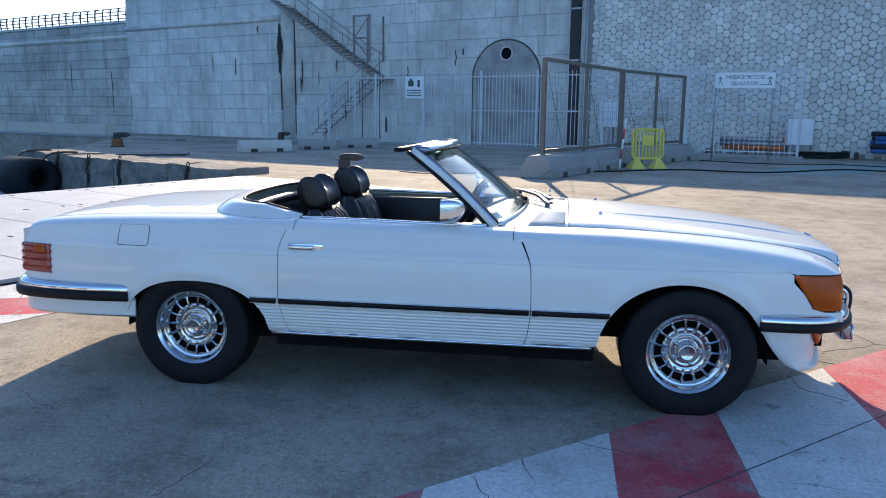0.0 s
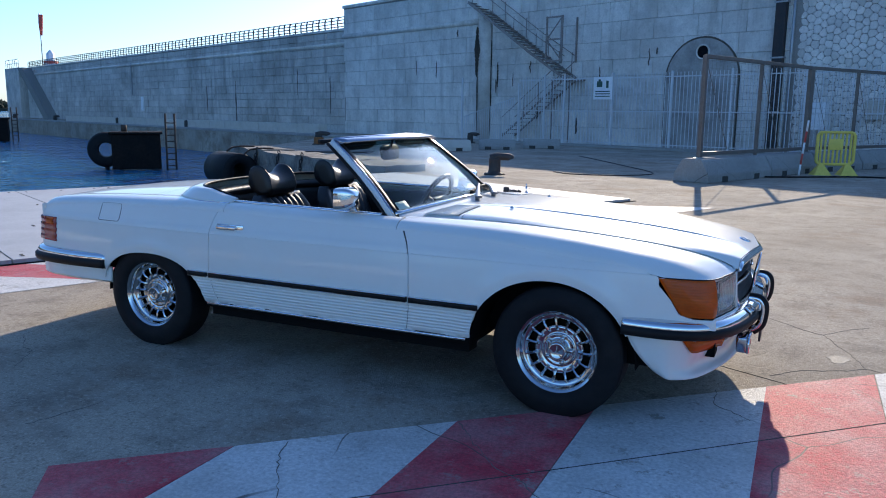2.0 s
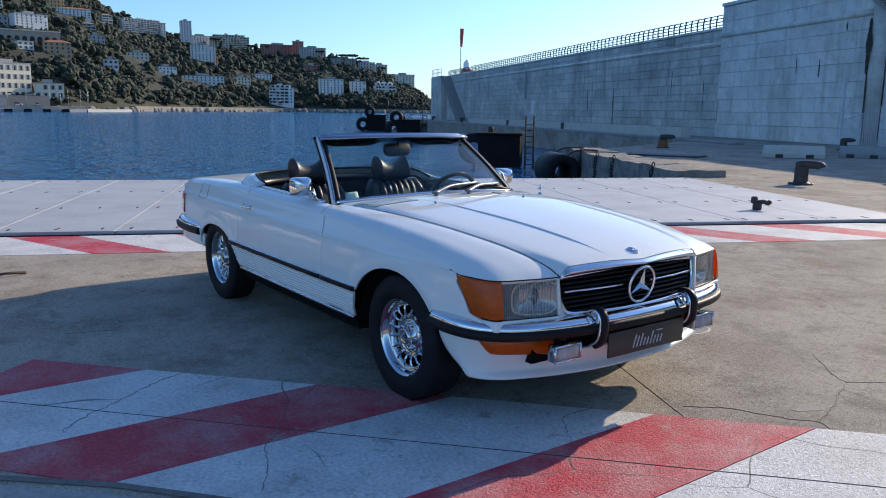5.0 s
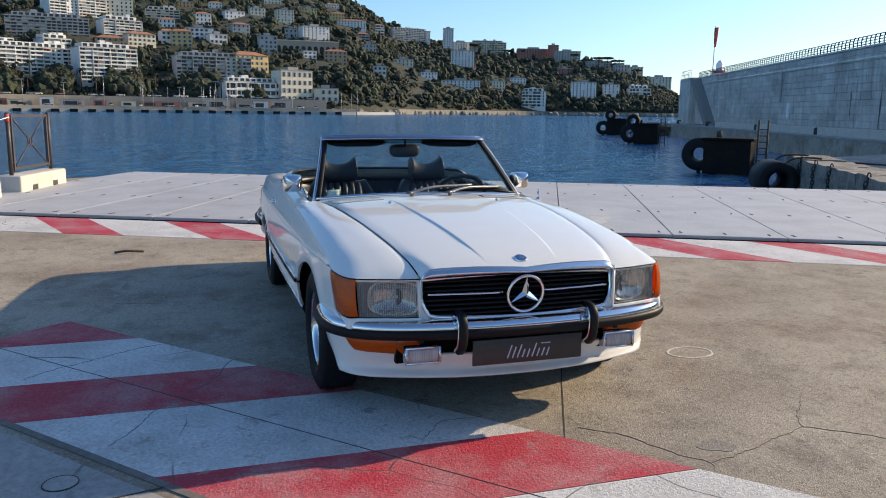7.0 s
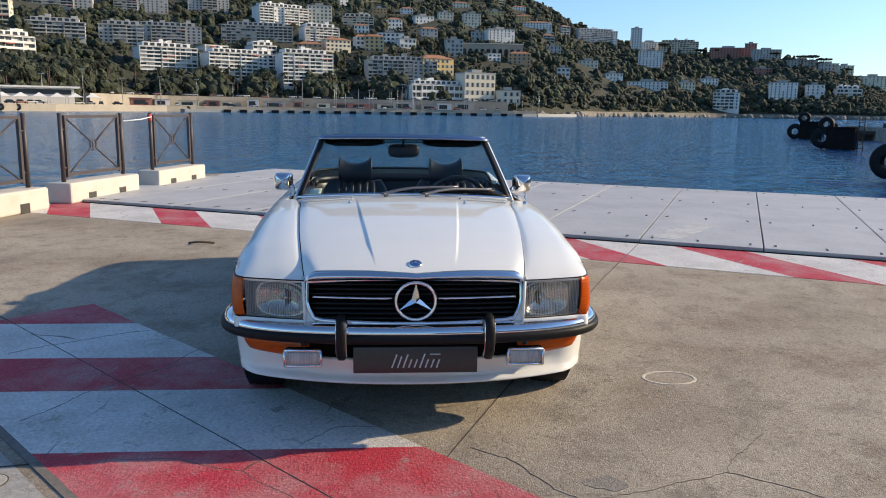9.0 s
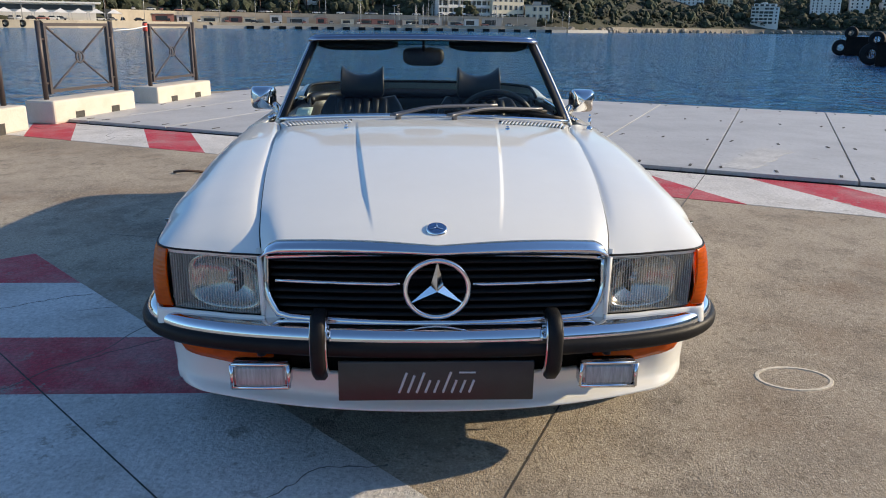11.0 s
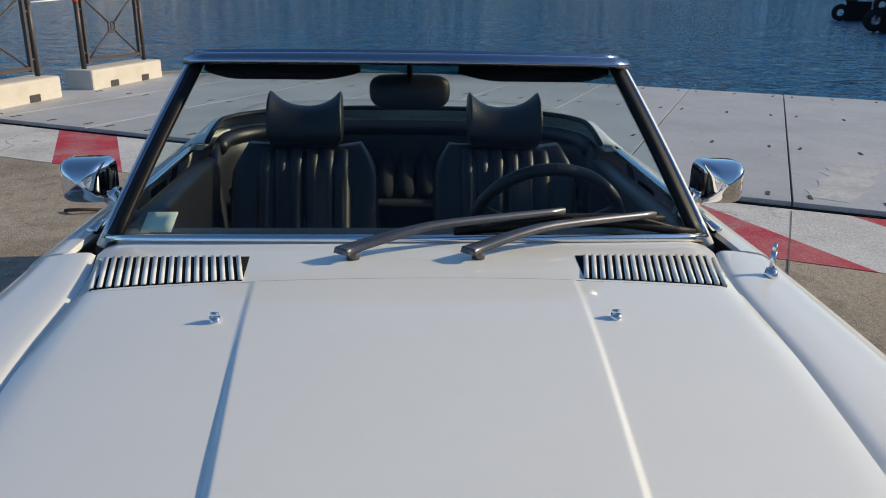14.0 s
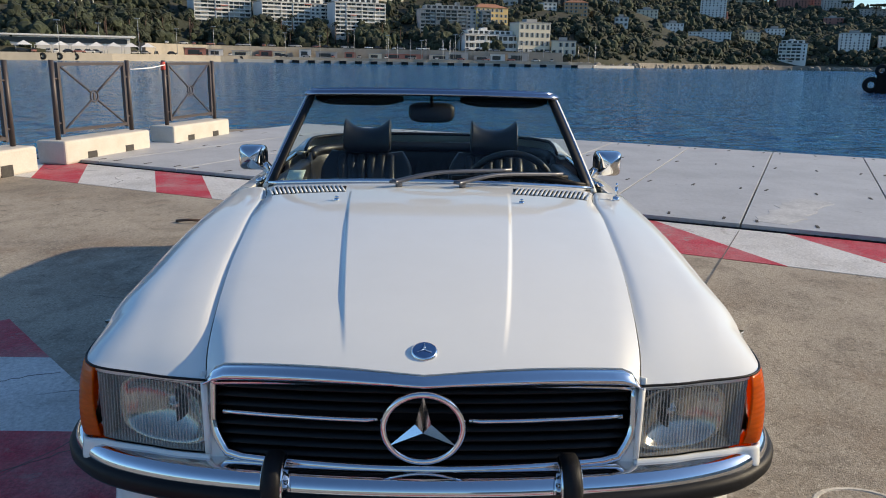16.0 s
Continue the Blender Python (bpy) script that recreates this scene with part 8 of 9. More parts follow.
rail_block((-8.53, -4.0, 0), (-10.2, -3.58, 0))
rail_block((-6.16, -4.57, 0), (-7.90, -4.14, 0))
rail_block((-3.90, -5.05, 0), (-5.65, -4.66, 0))
rail_block((-1.65, -5.60, 0), (-3.40, -5.17, 0))
tp = thing("barrier_tape", "red and white tape tied between two railing posts", "tape")
bm = bmesh.new()
sweep(bm, [(-7.75, -4.30, 1.16), (-8.2, -4.17, 1.18), (-8.68, -4.12, 1.22)], [(-0.002, -0.012), (0.002, -0.012), (0.002, 0.002), (-0.002, 0.002)])
part("tape_strip", bm, M["signwhite"], tp)
bm = bmesh.new()
rod(bm, (-8.70, -4.16, 1.14), (-8.70, -4.16, 1.26), 0.036, 12)
part("tape_wrap", bm, M["redwhite"], tp)
# small litter
lt2 = thing("twig", "short dark twig lying on the concrete", "twig", Matrix.Translation((-2.9, -2.15, 0.0)))
bm = bmesh.new()
sweep(bm, smooth_path([(0, 0, 0.01), (0.05, 0.12, 0.03), (0.0, 0.26, 0.012)], 5), circle(0.012, 6))
part("stem", bm, M["rust"], lt2)
for cx, cy in ((2.07, -1.91), (2.36, -1.62)):
    mh = thing("drain_cover", "small round pale iron cover with a dark rim in the slab", "cover", Matrix.Translation((cx, cy, 0.002)), "slab covers")
    bm = bmesh.new()
    lathe(bm, [(0.062, 0.0), (0.062, 0.0035), (0.055, 0.004), (0.0005, 0.004)], 28, "Z")
    part("lid", bm, M["slab"], mh)
    bm = bmesh.new()
    lathe(bm, [(0.0625, 0.0), (0.0625, 0.0045), (0.0655, 0.0045), (0.0655, 0.0)], 28, "Z")
    part("rim", bm, M["crack"], mh, "dark rim")

# ---- far shore: hillside town across the harbour ----
EYE = Vector((5.0, 0.0, 1.4))
ridge_t = table((-60, 0.11), (-45, 0.13), (-24, 0.145), (-14, 0.158), (-3, 0.158), (5, 0.15), (10.7, 0.128), (12.9, 0.108), (15.3, 0.089), (18, 0.078), (20.7, 0.070), (23, 0.064), (25, 0.063), (28, 0.058), (30, 0.053), (31.1, 0.046), (32.5, 0.034), (34, 0.02), (35, 0.006), (36, -0.002))
shore_r = table((-60, 290), (-25, 330), (-15, 400), (10, 430), (15, 500), (19, 560), (25, 640), (36, 650))
ridge_r = table((-60, 900), (-25, 1000), (5, 1050), (12, 1000), (18, 900), (25, 850), (33, 760), (36, 690))


def hill_z(az, r):
    s = min(max((r - shore_r(az)) / (ridge_r(az) - shore_r(az)), 0), 1)
    return 0.6 + ridge_t(az) * ridge_r(az) * s ** 0.85


def hill_at(az, r, dz=0.0):
    a = radians(az)
    return Vector((5 - r * math.cos(a), r * math.sin(a), hill_z(az, r) + dz))


hill_mat = mat("hillside_scrub", (0.030, 0.034, 0.019), 0.95, grain=0.4, gscale=0.3, stain=0.7, sscale=0.03, tint=(0.060, 0.052, 0.036), bump=0.6, bscale=0.15)
bm = bmesh.new()


def hill_pt(az, k):
    r = shore_r(az) + (ridge_r(az) * 1.25 - shore_r(az)) * k
    n = noise.fractal((az * 0.35, r * 0.02, 1.7), 1.0, 2.0, 4) * 5 * min(1, k * 6)
    z = hill_z(az, min(r, ridge_r(az))) + n - max(0, r - ridge_r(az)) * 0.25
    if k == 0:
        z = WATER_Z - 3
    a = radians(az)
    return Vector((5 - r * math.cos(a), r * math.sin(a), z))


grid(bm, hill_pt, lin(-60, 36, 150), [0, 0.004, 0.02] + lin(0.04, 1, 40))
bmesh.ops.recalc_face_normals(bm, faces=bm.faces)
setting(part("backdrop_hill", bm, hill_mat), "wooded hillside rising behind the harbour", "hill")

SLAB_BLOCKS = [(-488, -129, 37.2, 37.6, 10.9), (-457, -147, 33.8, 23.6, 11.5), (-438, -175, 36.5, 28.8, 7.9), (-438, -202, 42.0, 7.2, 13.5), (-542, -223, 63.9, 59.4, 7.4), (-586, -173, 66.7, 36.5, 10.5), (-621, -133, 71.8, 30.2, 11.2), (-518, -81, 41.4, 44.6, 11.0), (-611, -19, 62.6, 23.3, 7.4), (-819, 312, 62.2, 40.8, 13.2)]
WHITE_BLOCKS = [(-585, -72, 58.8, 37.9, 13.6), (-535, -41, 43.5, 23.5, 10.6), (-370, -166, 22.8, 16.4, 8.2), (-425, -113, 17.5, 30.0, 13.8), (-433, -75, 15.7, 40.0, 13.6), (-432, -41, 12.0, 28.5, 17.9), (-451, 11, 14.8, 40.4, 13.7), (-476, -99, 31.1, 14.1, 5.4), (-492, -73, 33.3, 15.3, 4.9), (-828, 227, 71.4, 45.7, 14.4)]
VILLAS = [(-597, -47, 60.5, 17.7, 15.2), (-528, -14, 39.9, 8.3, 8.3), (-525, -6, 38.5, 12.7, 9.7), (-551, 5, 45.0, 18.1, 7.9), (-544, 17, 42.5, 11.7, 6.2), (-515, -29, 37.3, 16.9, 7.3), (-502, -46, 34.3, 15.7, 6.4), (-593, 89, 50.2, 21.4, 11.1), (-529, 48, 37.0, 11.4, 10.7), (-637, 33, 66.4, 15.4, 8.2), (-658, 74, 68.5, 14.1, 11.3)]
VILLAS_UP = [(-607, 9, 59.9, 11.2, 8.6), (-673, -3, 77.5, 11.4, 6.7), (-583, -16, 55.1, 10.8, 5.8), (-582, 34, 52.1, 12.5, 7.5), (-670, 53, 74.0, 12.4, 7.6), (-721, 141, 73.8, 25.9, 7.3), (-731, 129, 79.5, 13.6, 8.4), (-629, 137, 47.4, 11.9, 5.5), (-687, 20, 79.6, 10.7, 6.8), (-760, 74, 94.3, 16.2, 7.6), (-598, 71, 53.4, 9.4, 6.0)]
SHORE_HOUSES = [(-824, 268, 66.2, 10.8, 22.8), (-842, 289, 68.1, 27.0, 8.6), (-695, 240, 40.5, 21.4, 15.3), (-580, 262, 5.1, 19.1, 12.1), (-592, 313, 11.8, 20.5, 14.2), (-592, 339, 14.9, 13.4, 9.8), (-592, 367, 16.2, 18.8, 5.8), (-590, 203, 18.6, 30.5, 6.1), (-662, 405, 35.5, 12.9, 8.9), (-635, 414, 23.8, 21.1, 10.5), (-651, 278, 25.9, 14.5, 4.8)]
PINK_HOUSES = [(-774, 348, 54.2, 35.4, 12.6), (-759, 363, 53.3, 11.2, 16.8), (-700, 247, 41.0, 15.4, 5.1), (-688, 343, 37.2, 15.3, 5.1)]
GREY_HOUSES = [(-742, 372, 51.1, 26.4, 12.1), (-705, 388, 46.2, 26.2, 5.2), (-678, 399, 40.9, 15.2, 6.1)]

F = {
    "white": mat("far_white_wall", (0.78, 0.75, 0.70), 0.85, grain=0.06, gscale=0.6, stain=0.3, sscale=0.15),
    "grey": mat("far_grey_wall", (0.46, 0.44, 0.41), 0.85, grain=0.06, gscale=0.6, stain=0.3, sscale=0.15),
    "cream": mat("far_cream_wall", (0.74, 0.65, 0.50), 0.85, grain=0.06, gscale=0.6, stain=0.3, sscale=0.15),
    "yellow": mat("far_yellow_wall", (0.66, 0.46, 0.20), 0.85, grain=0.06, gscale=0.6, stain=0.3, sscale=0.15),
    "orange": mat("far_orange_wall", (0.58, 0.32, 0.16), 0.85, grain=0.06, gscale=0.6, stain=0.3, sscale=0.15),
    "pink": mat("far_pink_wall", (0.42, 0.17, 0.13), 0.85, grain=0.08, gscale=0.6, stain=0.3, sscale=0.15),
    "tile": mat("far_tile_roof", (0.36, 0.16, 0.09), 0.9, grain=0.2, gscale=2.0, stain=0.4, sscale=0.3),
    "flat": mat("far_flat_roof", (0.35, 0.34, 0.32), 0.9, grain=0.1, gscale=0.6),
    "shutter": mat("far_shutters", (0.28, 0.30, 0.29), 0.8, grain=0.2, gscale=0.7),
    "blind": mat("far_blinds", (0.55, 0.52, 0.47), 0.8, grain=0.2, gscale=0.7),
    "glass": mat("far_window", (0.03, 0.033, 0.036), 0.25, grain=0.2, gscale=0.5),
    "awning": mat("far_awning", (0.5, 0.12, 0.10), 0.8, grain=0.1, gscale=1.0),
    "quay": mat("far_quay_stone", (0.37, 0.32, 0.255), 0.9, grain=0.1, gscale=0.5, stain=0.4, sscale=0.1),
    "rock": mat("far_rock", (0.27, 0.235, 0.19), 0.95, grain=0.3, gscale=0.4, stain=0.6, sscale=0.1, tint=(0.18, 0.15, 0.12), bump=0.5, bscale=0.3),
}
rf = random.Random(11)
SMALL = []
UNIT = {}


def pane(name, mt, parent, x0, x1, y0, y1, z0, z1):
    """One small block of a facade, an object of its own on a mesh shared by all of its material."""
    if mt not in UNIT:
        bm = bmesh.new()
        bmesh.ops.create_cube(bm, size=1)
        UNIT[mt] = bpy.data.meshes.new(name)
        bm.to_mesh(UNIT[mt])
        bm.free()
        UNIT[mt].materials.append(F[mt])
    ob = new(name, UNIT[mt])
    ob.parent = parent
    ob.location = ((x0 + x1) / 2, (y0 + y1) / 2, (z0 + z1) / 2)
    ob.scale = (x1 - x0, y1 - y0, z1 - z0)


def facing(x, y):
    return math.atan2(y - EYE.y, x - EYE.x) - math.pi / 2


def building(name, row, wall, roof, label, floors=None, balconies=True, pitched=False, depth=11.0, group="", turn=None):
    x, y, z, w, h = row
    t = thing(name, label, "building", Matrix.Translation((x, y, z)) @ Matrix.Rotation(facing(x, y) + (rf.uniform(0.0, 0.42) if turn is None else turn), 4, "Z"), group)
    floors = floors or max(2, round(h / (1.9 if w > 20 else 2.5)))
    fh = h / floors
    bm = bmesh.new()
    box(bm, -w / 2, w / 2, 0, depth, -8, h)
    part("wall", bm, F[wall], t, smooth=False)
    bm = bmesh.new()
    if pitched:
        o = 0.5
        v = [bm.verts.new(p) for p in ((-w / 2 - o, -o, h), (w / 2 + o, -o, h), (w / 2 + o, depth + o, h), (-w / 2 - o, depth + o, h), (-w / 4, depth / 2, h + min(w, depth) * 0.2), (w / 4, depth / 2, h + min(w, depth) * 0.2))]
        for f in ((3, 2, 1, 0), (0, 1, 5, 4), (2, 3, 4, 5), (1, 2, 5), (3, 0, 4)):
            bm.faces.new([v[i] for i in f])
        part("roof", bm, F["tile"], t, smooth=False)
    else:
        box(bm, -w / 2 - 0.3, w / 2 + 0.3, -0.3, depth, h, h + 0.5)
        if not balconies:
            box(bm, -w * 0.18, w * 0.15, depth * 0.3, depth * 0.8, h + 0.5, h + 2.2)
        part("roof", bm, F[roof], t, smooth=False)
    # upright divisions of the front: some stand forward with balconies, some are plain wall with windows
    near = math.hypot(x, y) < 560
    cuts = [-w / 2]
    while balconies and cuts[-1] < w / 2 - 7:
        cuts.append(cuts[-1] + rf.uniform(5.0, 12.0))
    cuts = [c for c in cuts if c < w / 2 - 3] + [w / 2]
    bays = [(a, b, rf.choice((1.5, 1.5, 1.7, 1.2, 0.0)) if balconies else 0.0) for a, b in zip(cuts, cuts[1:])]
    for k in range(floors):
        z0 = k * fh
        for a, b, out in bays:
            n = max(1, round((b - a) / (3.2 if out else 3.0)))
            for i in range(n):
                xa = a + (b - a) * i / n
                cw = (b - a) / n
                if out:
                    pane("window", "blind" if rf.random() < 0.22 else "glass", t, xa + cw * 0.06, xa + cw * rf.uniform(0.72, 0.96), -0.10, 0.05, z0 + fh * 0.10, z0 + fh * 0.86)
                elif rf.random() < 0.93:
                    xm = xa + cw / 2
                    pane("window", "glass", t, xm - 0.5, xm + 0.5, -0.05, 0.05, z0 + fh * 0.26, z0 + fh * 0.80)
                    if near:
                        for sx in (-0.78, 0.78):
                            pane("shutter", "shutter", t, xm + sx - 0.26, xm + sx + 0.26, -0.09, 0.04, z0 + fh * 0.24, z0 + fh * 0.82)
            if out:
                bm = bmesh.new()
                box(bm, a - 0.1, b - 0.02, -out, 0.0, z0 + fh * 0.90, z0 + fh)
                box(bm, a - 0.1, b - 0.02, -out, -out + 0.12, z0 + fh * 0.02, z0 + fh * rf.choice((0.26, 0.30, 0.30, 0.16)))
                for xx in (a + 0.04, b - 0.16):
                    box(bm, xx - 0.14, xx + 0.14, -out + 0.02, 0.0, z0 + 0.01, z0 + fh)
                part("balcony", bm, F[wall], t, smooth=False)
        # windows on the sunny end
        for i in range(3 if near else 2):
            yy = depth * (i + 0.5) / 3 - 0.5
            pane("window", "glass", t, w / 2 - 0.05, w / 2 + 0.06, yy, yy + 1.0, z0 + fh * 0.26, z0 + fh * 0.80)
        if balconies and rf.random() < 0.3:
            bm = bmesh.new()
            a = rf.uniform(-w / 2, max(w / 2 - 4, -w / 2 + 0.1))
            box(bm, a, a + 3.5, -2.0, -1.4, z0 + fh * 0.7, z0 + fh * 0.85)
            part("awning", bm, F["awning"], t, smooth=False)
    if balconies and w > 15:
        # set-back top storey with its own roof and plant rooms
        bm = bmesh.new()
        box(bm, -w * 0.42, w * 0.40, 2.2, depth - 1, h + 0.4, h + 2.6)
        for i in range(3):
            xx = rf.uniform(-w * 0.35, w * 0.3)
            box(bm, xx, xx + rf.uniform(1.5, 3.5), 4, 7, h + 2.5, h + rf.uniform(3.2, 4.4))
        part("top_storey", bm, F[wall], t, smooth=False)
        n = max(2, int(w / 4))
        for i in range(n):
            xx = -w * 0.40 + w * 0.78 * i / n
            pane("window", "glass", t, xx, xx + w * 0.5 / n, 2.1, 2.3, h + 0.8, h + 2.2)
    return t


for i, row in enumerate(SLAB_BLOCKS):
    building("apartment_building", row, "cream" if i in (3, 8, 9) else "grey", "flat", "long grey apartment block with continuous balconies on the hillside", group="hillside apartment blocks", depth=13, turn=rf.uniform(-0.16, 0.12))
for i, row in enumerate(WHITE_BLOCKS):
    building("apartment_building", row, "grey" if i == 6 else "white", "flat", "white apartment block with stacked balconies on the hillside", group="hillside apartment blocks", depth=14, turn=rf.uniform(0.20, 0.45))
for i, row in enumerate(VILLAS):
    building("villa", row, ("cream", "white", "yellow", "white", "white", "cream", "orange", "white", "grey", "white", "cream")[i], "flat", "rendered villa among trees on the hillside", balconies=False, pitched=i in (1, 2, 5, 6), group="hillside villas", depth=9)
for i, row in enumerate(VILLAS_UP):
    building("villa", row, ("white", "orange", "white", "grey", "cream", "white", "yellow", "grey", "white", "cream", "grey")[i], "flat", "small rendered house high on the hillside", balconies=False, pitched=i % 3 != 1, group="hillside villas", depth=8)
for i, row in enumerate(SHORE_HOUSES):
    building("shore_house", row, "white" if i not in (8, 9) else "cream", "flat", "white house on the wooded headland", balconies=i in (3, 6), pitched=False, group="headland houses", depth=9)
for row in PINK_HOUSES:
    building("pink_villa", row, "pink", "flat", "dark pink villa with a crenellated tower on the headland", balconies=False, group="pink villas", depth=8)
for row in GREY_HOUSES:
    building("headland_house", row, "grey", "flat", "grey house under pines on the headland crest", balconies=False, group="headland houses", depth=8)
made = 0
for i in range(400):
    az = rf.uniform(-14, 13) if i % 4 else rf.uniform(-26, 30)
    r = shore_r(az) + rf.uniform(0.14, 0.80) * (ridge_r(az) - shore_r(az))
    p = hill_at(az, r)
    w_, h_ = rf.uniform(7, 17), rf.uniform(5, 10)
    clash = False
    for x, y, z, w, h in SLAB_BLOCKS + WHITE_BLOCKS + VILLAS + VILLAS_UP + SHORE_HOUSES + PINK_HOUSES + GREY_HOUSES + SMALL:
        da = abs(math.atan2(y, 5 - x) - radians(az))
        dd = math.hypot(x - 5, y)
        e0, e1 = (z - 1.4) / dd - 0.004, (z + h - 1.4) / dd + 0.004
        if da < (w + 5) / 2 / dd + w_ / 2 / r and e0 < (p.z + h_ - 1.4) / r and (p.z - 1.4) / r < e1:
            clash = True
    if clash or (12 < az and p.z < 16):
        continue
    row = (p.x, p.y, p.z - 1, w_, h_)
    SMALL.append(row)
    building("villa", row, rf.choice(("white", "white", "cream", "white", "orange", "grey", "cream", "yellow")), "flat", "small pale house between trees on the hillside", balconies=rf.random() < 0.4, pitched=rf.random() < 0.45, group="hillside villas", depth=8)
    made += 1
    if made > 62:
        break
building("yellow_building", (-457, 32, 15.9, 20.5, 14.6), "yellow", "tile", "tall yellow building with an orange tile roof", floors=5, balconies=False, pitched=True, depth=12, turn=0.50)
building("yellow_chapel", (-450, 54, 12.7, 5.9, 7.2), "yellow", "tile", "small yellow gabled house", floors=2, balconies=False, pitched=True, depth=8)
building("harbour_house", (-426, 53, 4.3, 18.7, 16.8), "cream", "flat", "tall cream harbour house by the quay", floors=4, balconies=False, depth=12, turn=0.48)
building("club_house", (-422, 30, 3.2, 32.0, 11.1), "white", "flat", "white modern club house with wide windows by the quay", floors=3, depth=12, turn=0.42)
building("annex", (-427, 69, 4.5, 13.2, 7.5), "cream", "flat", "low cream annex by the quay", floors=2, balconies=False, depth=8, turn=0.1)

# arcaded terrace
x, y, z, w, h = (-532, 69, 36.1, 51.5, 10.0)
ar = thing("arcade", "long pale stone terrace with a row of arches", "building", Matrix.Translation((x, y, z)) @ Matrix.Rotation(facing(x, y) + 0.12, 4, "Z"))
bm = bmesh.new()
box(bm, -w / 2, w / 2, 0, 8, -6, h)
part("wall", bm, F["quay"], ar, smooth=False)
bm = bmesh.new()
box(bm, -w / 2 - 0.3, w / 2 + 0.3, -0.5, 0.2, h - 0.6, h)
part("cornice", bm, F["cream"], ar, smooth=False)
# arches are not cut: dark panels on the wall hold their inner shade
for i in range(12):
    cx = -w / 2 + w * (i + 0.8) / 12.6
    r = w / 12.6 * 0.33
    bm = bmesh.new()
    vs = [bm.verts.new((cx + q[0], -0.08, q[1])) for q in [(-r, h * 0.12)] + [(-r * math.cos(a), h * 0.5 + r * math.sin(a)) for a in lin(0, math.pi, 9)] + [(r, h * 0.12)]]
    f = bm.faces.new(vs)
    bmesh.ops.solidify(bm, geom=[f], thickness=0.1)
    part("arch_opening", bm, F["glass"], ar, smooth=False)

# far quay: retaining wall, terminal, pier
def along(az0, az1, dr, n=30):
    return [hill_at(a, shore_r(a) + dr) for a in lin(az0, az1, n)]


def wall_run(name, label, az0, az1, dr, z0, z1, th, m, category="wall"):
    bm = bmesh.new()
    sweep(bm, [(p.x, p.y, 0) for p in along(az0, az1, dr)], [(-th / 2, z0), (th / 2, z0), (th / 2, z1), (-th / 2, z1)])
    return setting(part(name, bm, m, smooth=False), label, category)


wall_run("far_quay", "long pale stone quay across the harbour", -60, 10.5, -14, -4, 1.2, 26, F["quay"], "quay")
wall_run("far_pier", "low concrete pier reaching into the harbour", -14, 13.6, -34, -4, -0.1, 7, F["flat"], "pier")
wall_run("retaining_wall", "beige retaining wall behind the far quay", -20, 9, 2, 0, 6.0, 3, F["quay"])
wall_run("sea_wall", "pale rocky sea wall at the foot of the headland", 14, 35.0, 1.0, -4, 1.6, 5, F["rock"])
for i in range(14):
    a = -26 + 0.95 * i
    p = hill_at(a, shore_r(a) - 27.6)
    tf = thing("tyre_fender", "black tyre fender on the far quay wall", "fender", Matrix.Translation((p.x, p.y, 0.0)) @ Matrix.Rotation(facing(p.x, p.y), 4, "Z"), "far quay fenders")
    bm = bmesh.new()
    lathe(bm, [(0.5, -0.4), (1.15, -0.4), (1.2, 0.0), (1.15, 0.4), (0.5, 0.4)], 16, "Y")
    part("tyre", bm, M["tyre"], tf)
for i in range(22):
    a = -11 + 1.1 * i
    p = hill_at(a, shore_r(a) - 38.0)
    tf = thing("pier_fender", "dark fender block on the far pier", "fender", Matrix.Translation((p.x, p.y, -0.9)) @ Matrix.Rotation(facing(p.x, p.y), 4, "Z"), "far pier fenders")
    bm = bmesh.new()
    box(bm, -1.6, 1.6, -0.3, 0.3, -0.6, 0.8, bevel=0.1)
    part("block", bm, M["tyre"], tf, smooth=False)
tm = thing("ferry_terminal", "long low white terminal with tent canopies on the far quay", "building", Matrix.Translation((*hill_at(-23.5, shore_r(-23.5) - 6).xy, 1.2)) @ Matrix.Rotation(facing(*hill_at(-23.5, shore_r(-23.5)).xy), 4, "Z"))
bm = bmesh.new()
box(bm, -50, 16, 2, 14, 0, 6.0)
part("wall", bm, F["white"], tm, smooth=False)
bm = bmesh.new()
box(bm, -52, 18, 0, 15, 6.0, 6.6)
part("roof", bm, F["white"], tm, smooth=False)
bm = bmesh.new()
box(bm, -50, 15, 1.8, 2.1, 3.6, 5.4)
part("window", bm, F["glass"], tm, smooth=False)
for i in range(8):
    bm = bmesh.new()
    xx = -20 + 6.0 * i
    v = [bm.verts.new(p) for p in ((xx - 2.6, -6, 2.6), (xx + 2.6, -6, 2.6), (xx + 2.6, -1, 2.6), (xx - 2.6, -1, 2.6), (xx, -3.5, 4.2))]
    for f in ((0, 1, 4), (1, 2, 4), (2, 3, 4), (3, 0, 4)):
        bm.faces.new([v[i] for i in f])
    part("tent", bm, F["white"], tm, smooth=False)
    for dx, dy in ((-2.5, -6), (2.5, -6)):
        bm = bmesh.new()
        rod(bm, (xx + dx, dy, 0), (xx + dx, dy, 2.6), 0.08, 6)
        part("tent_pole", bm, M["galv"], tm)

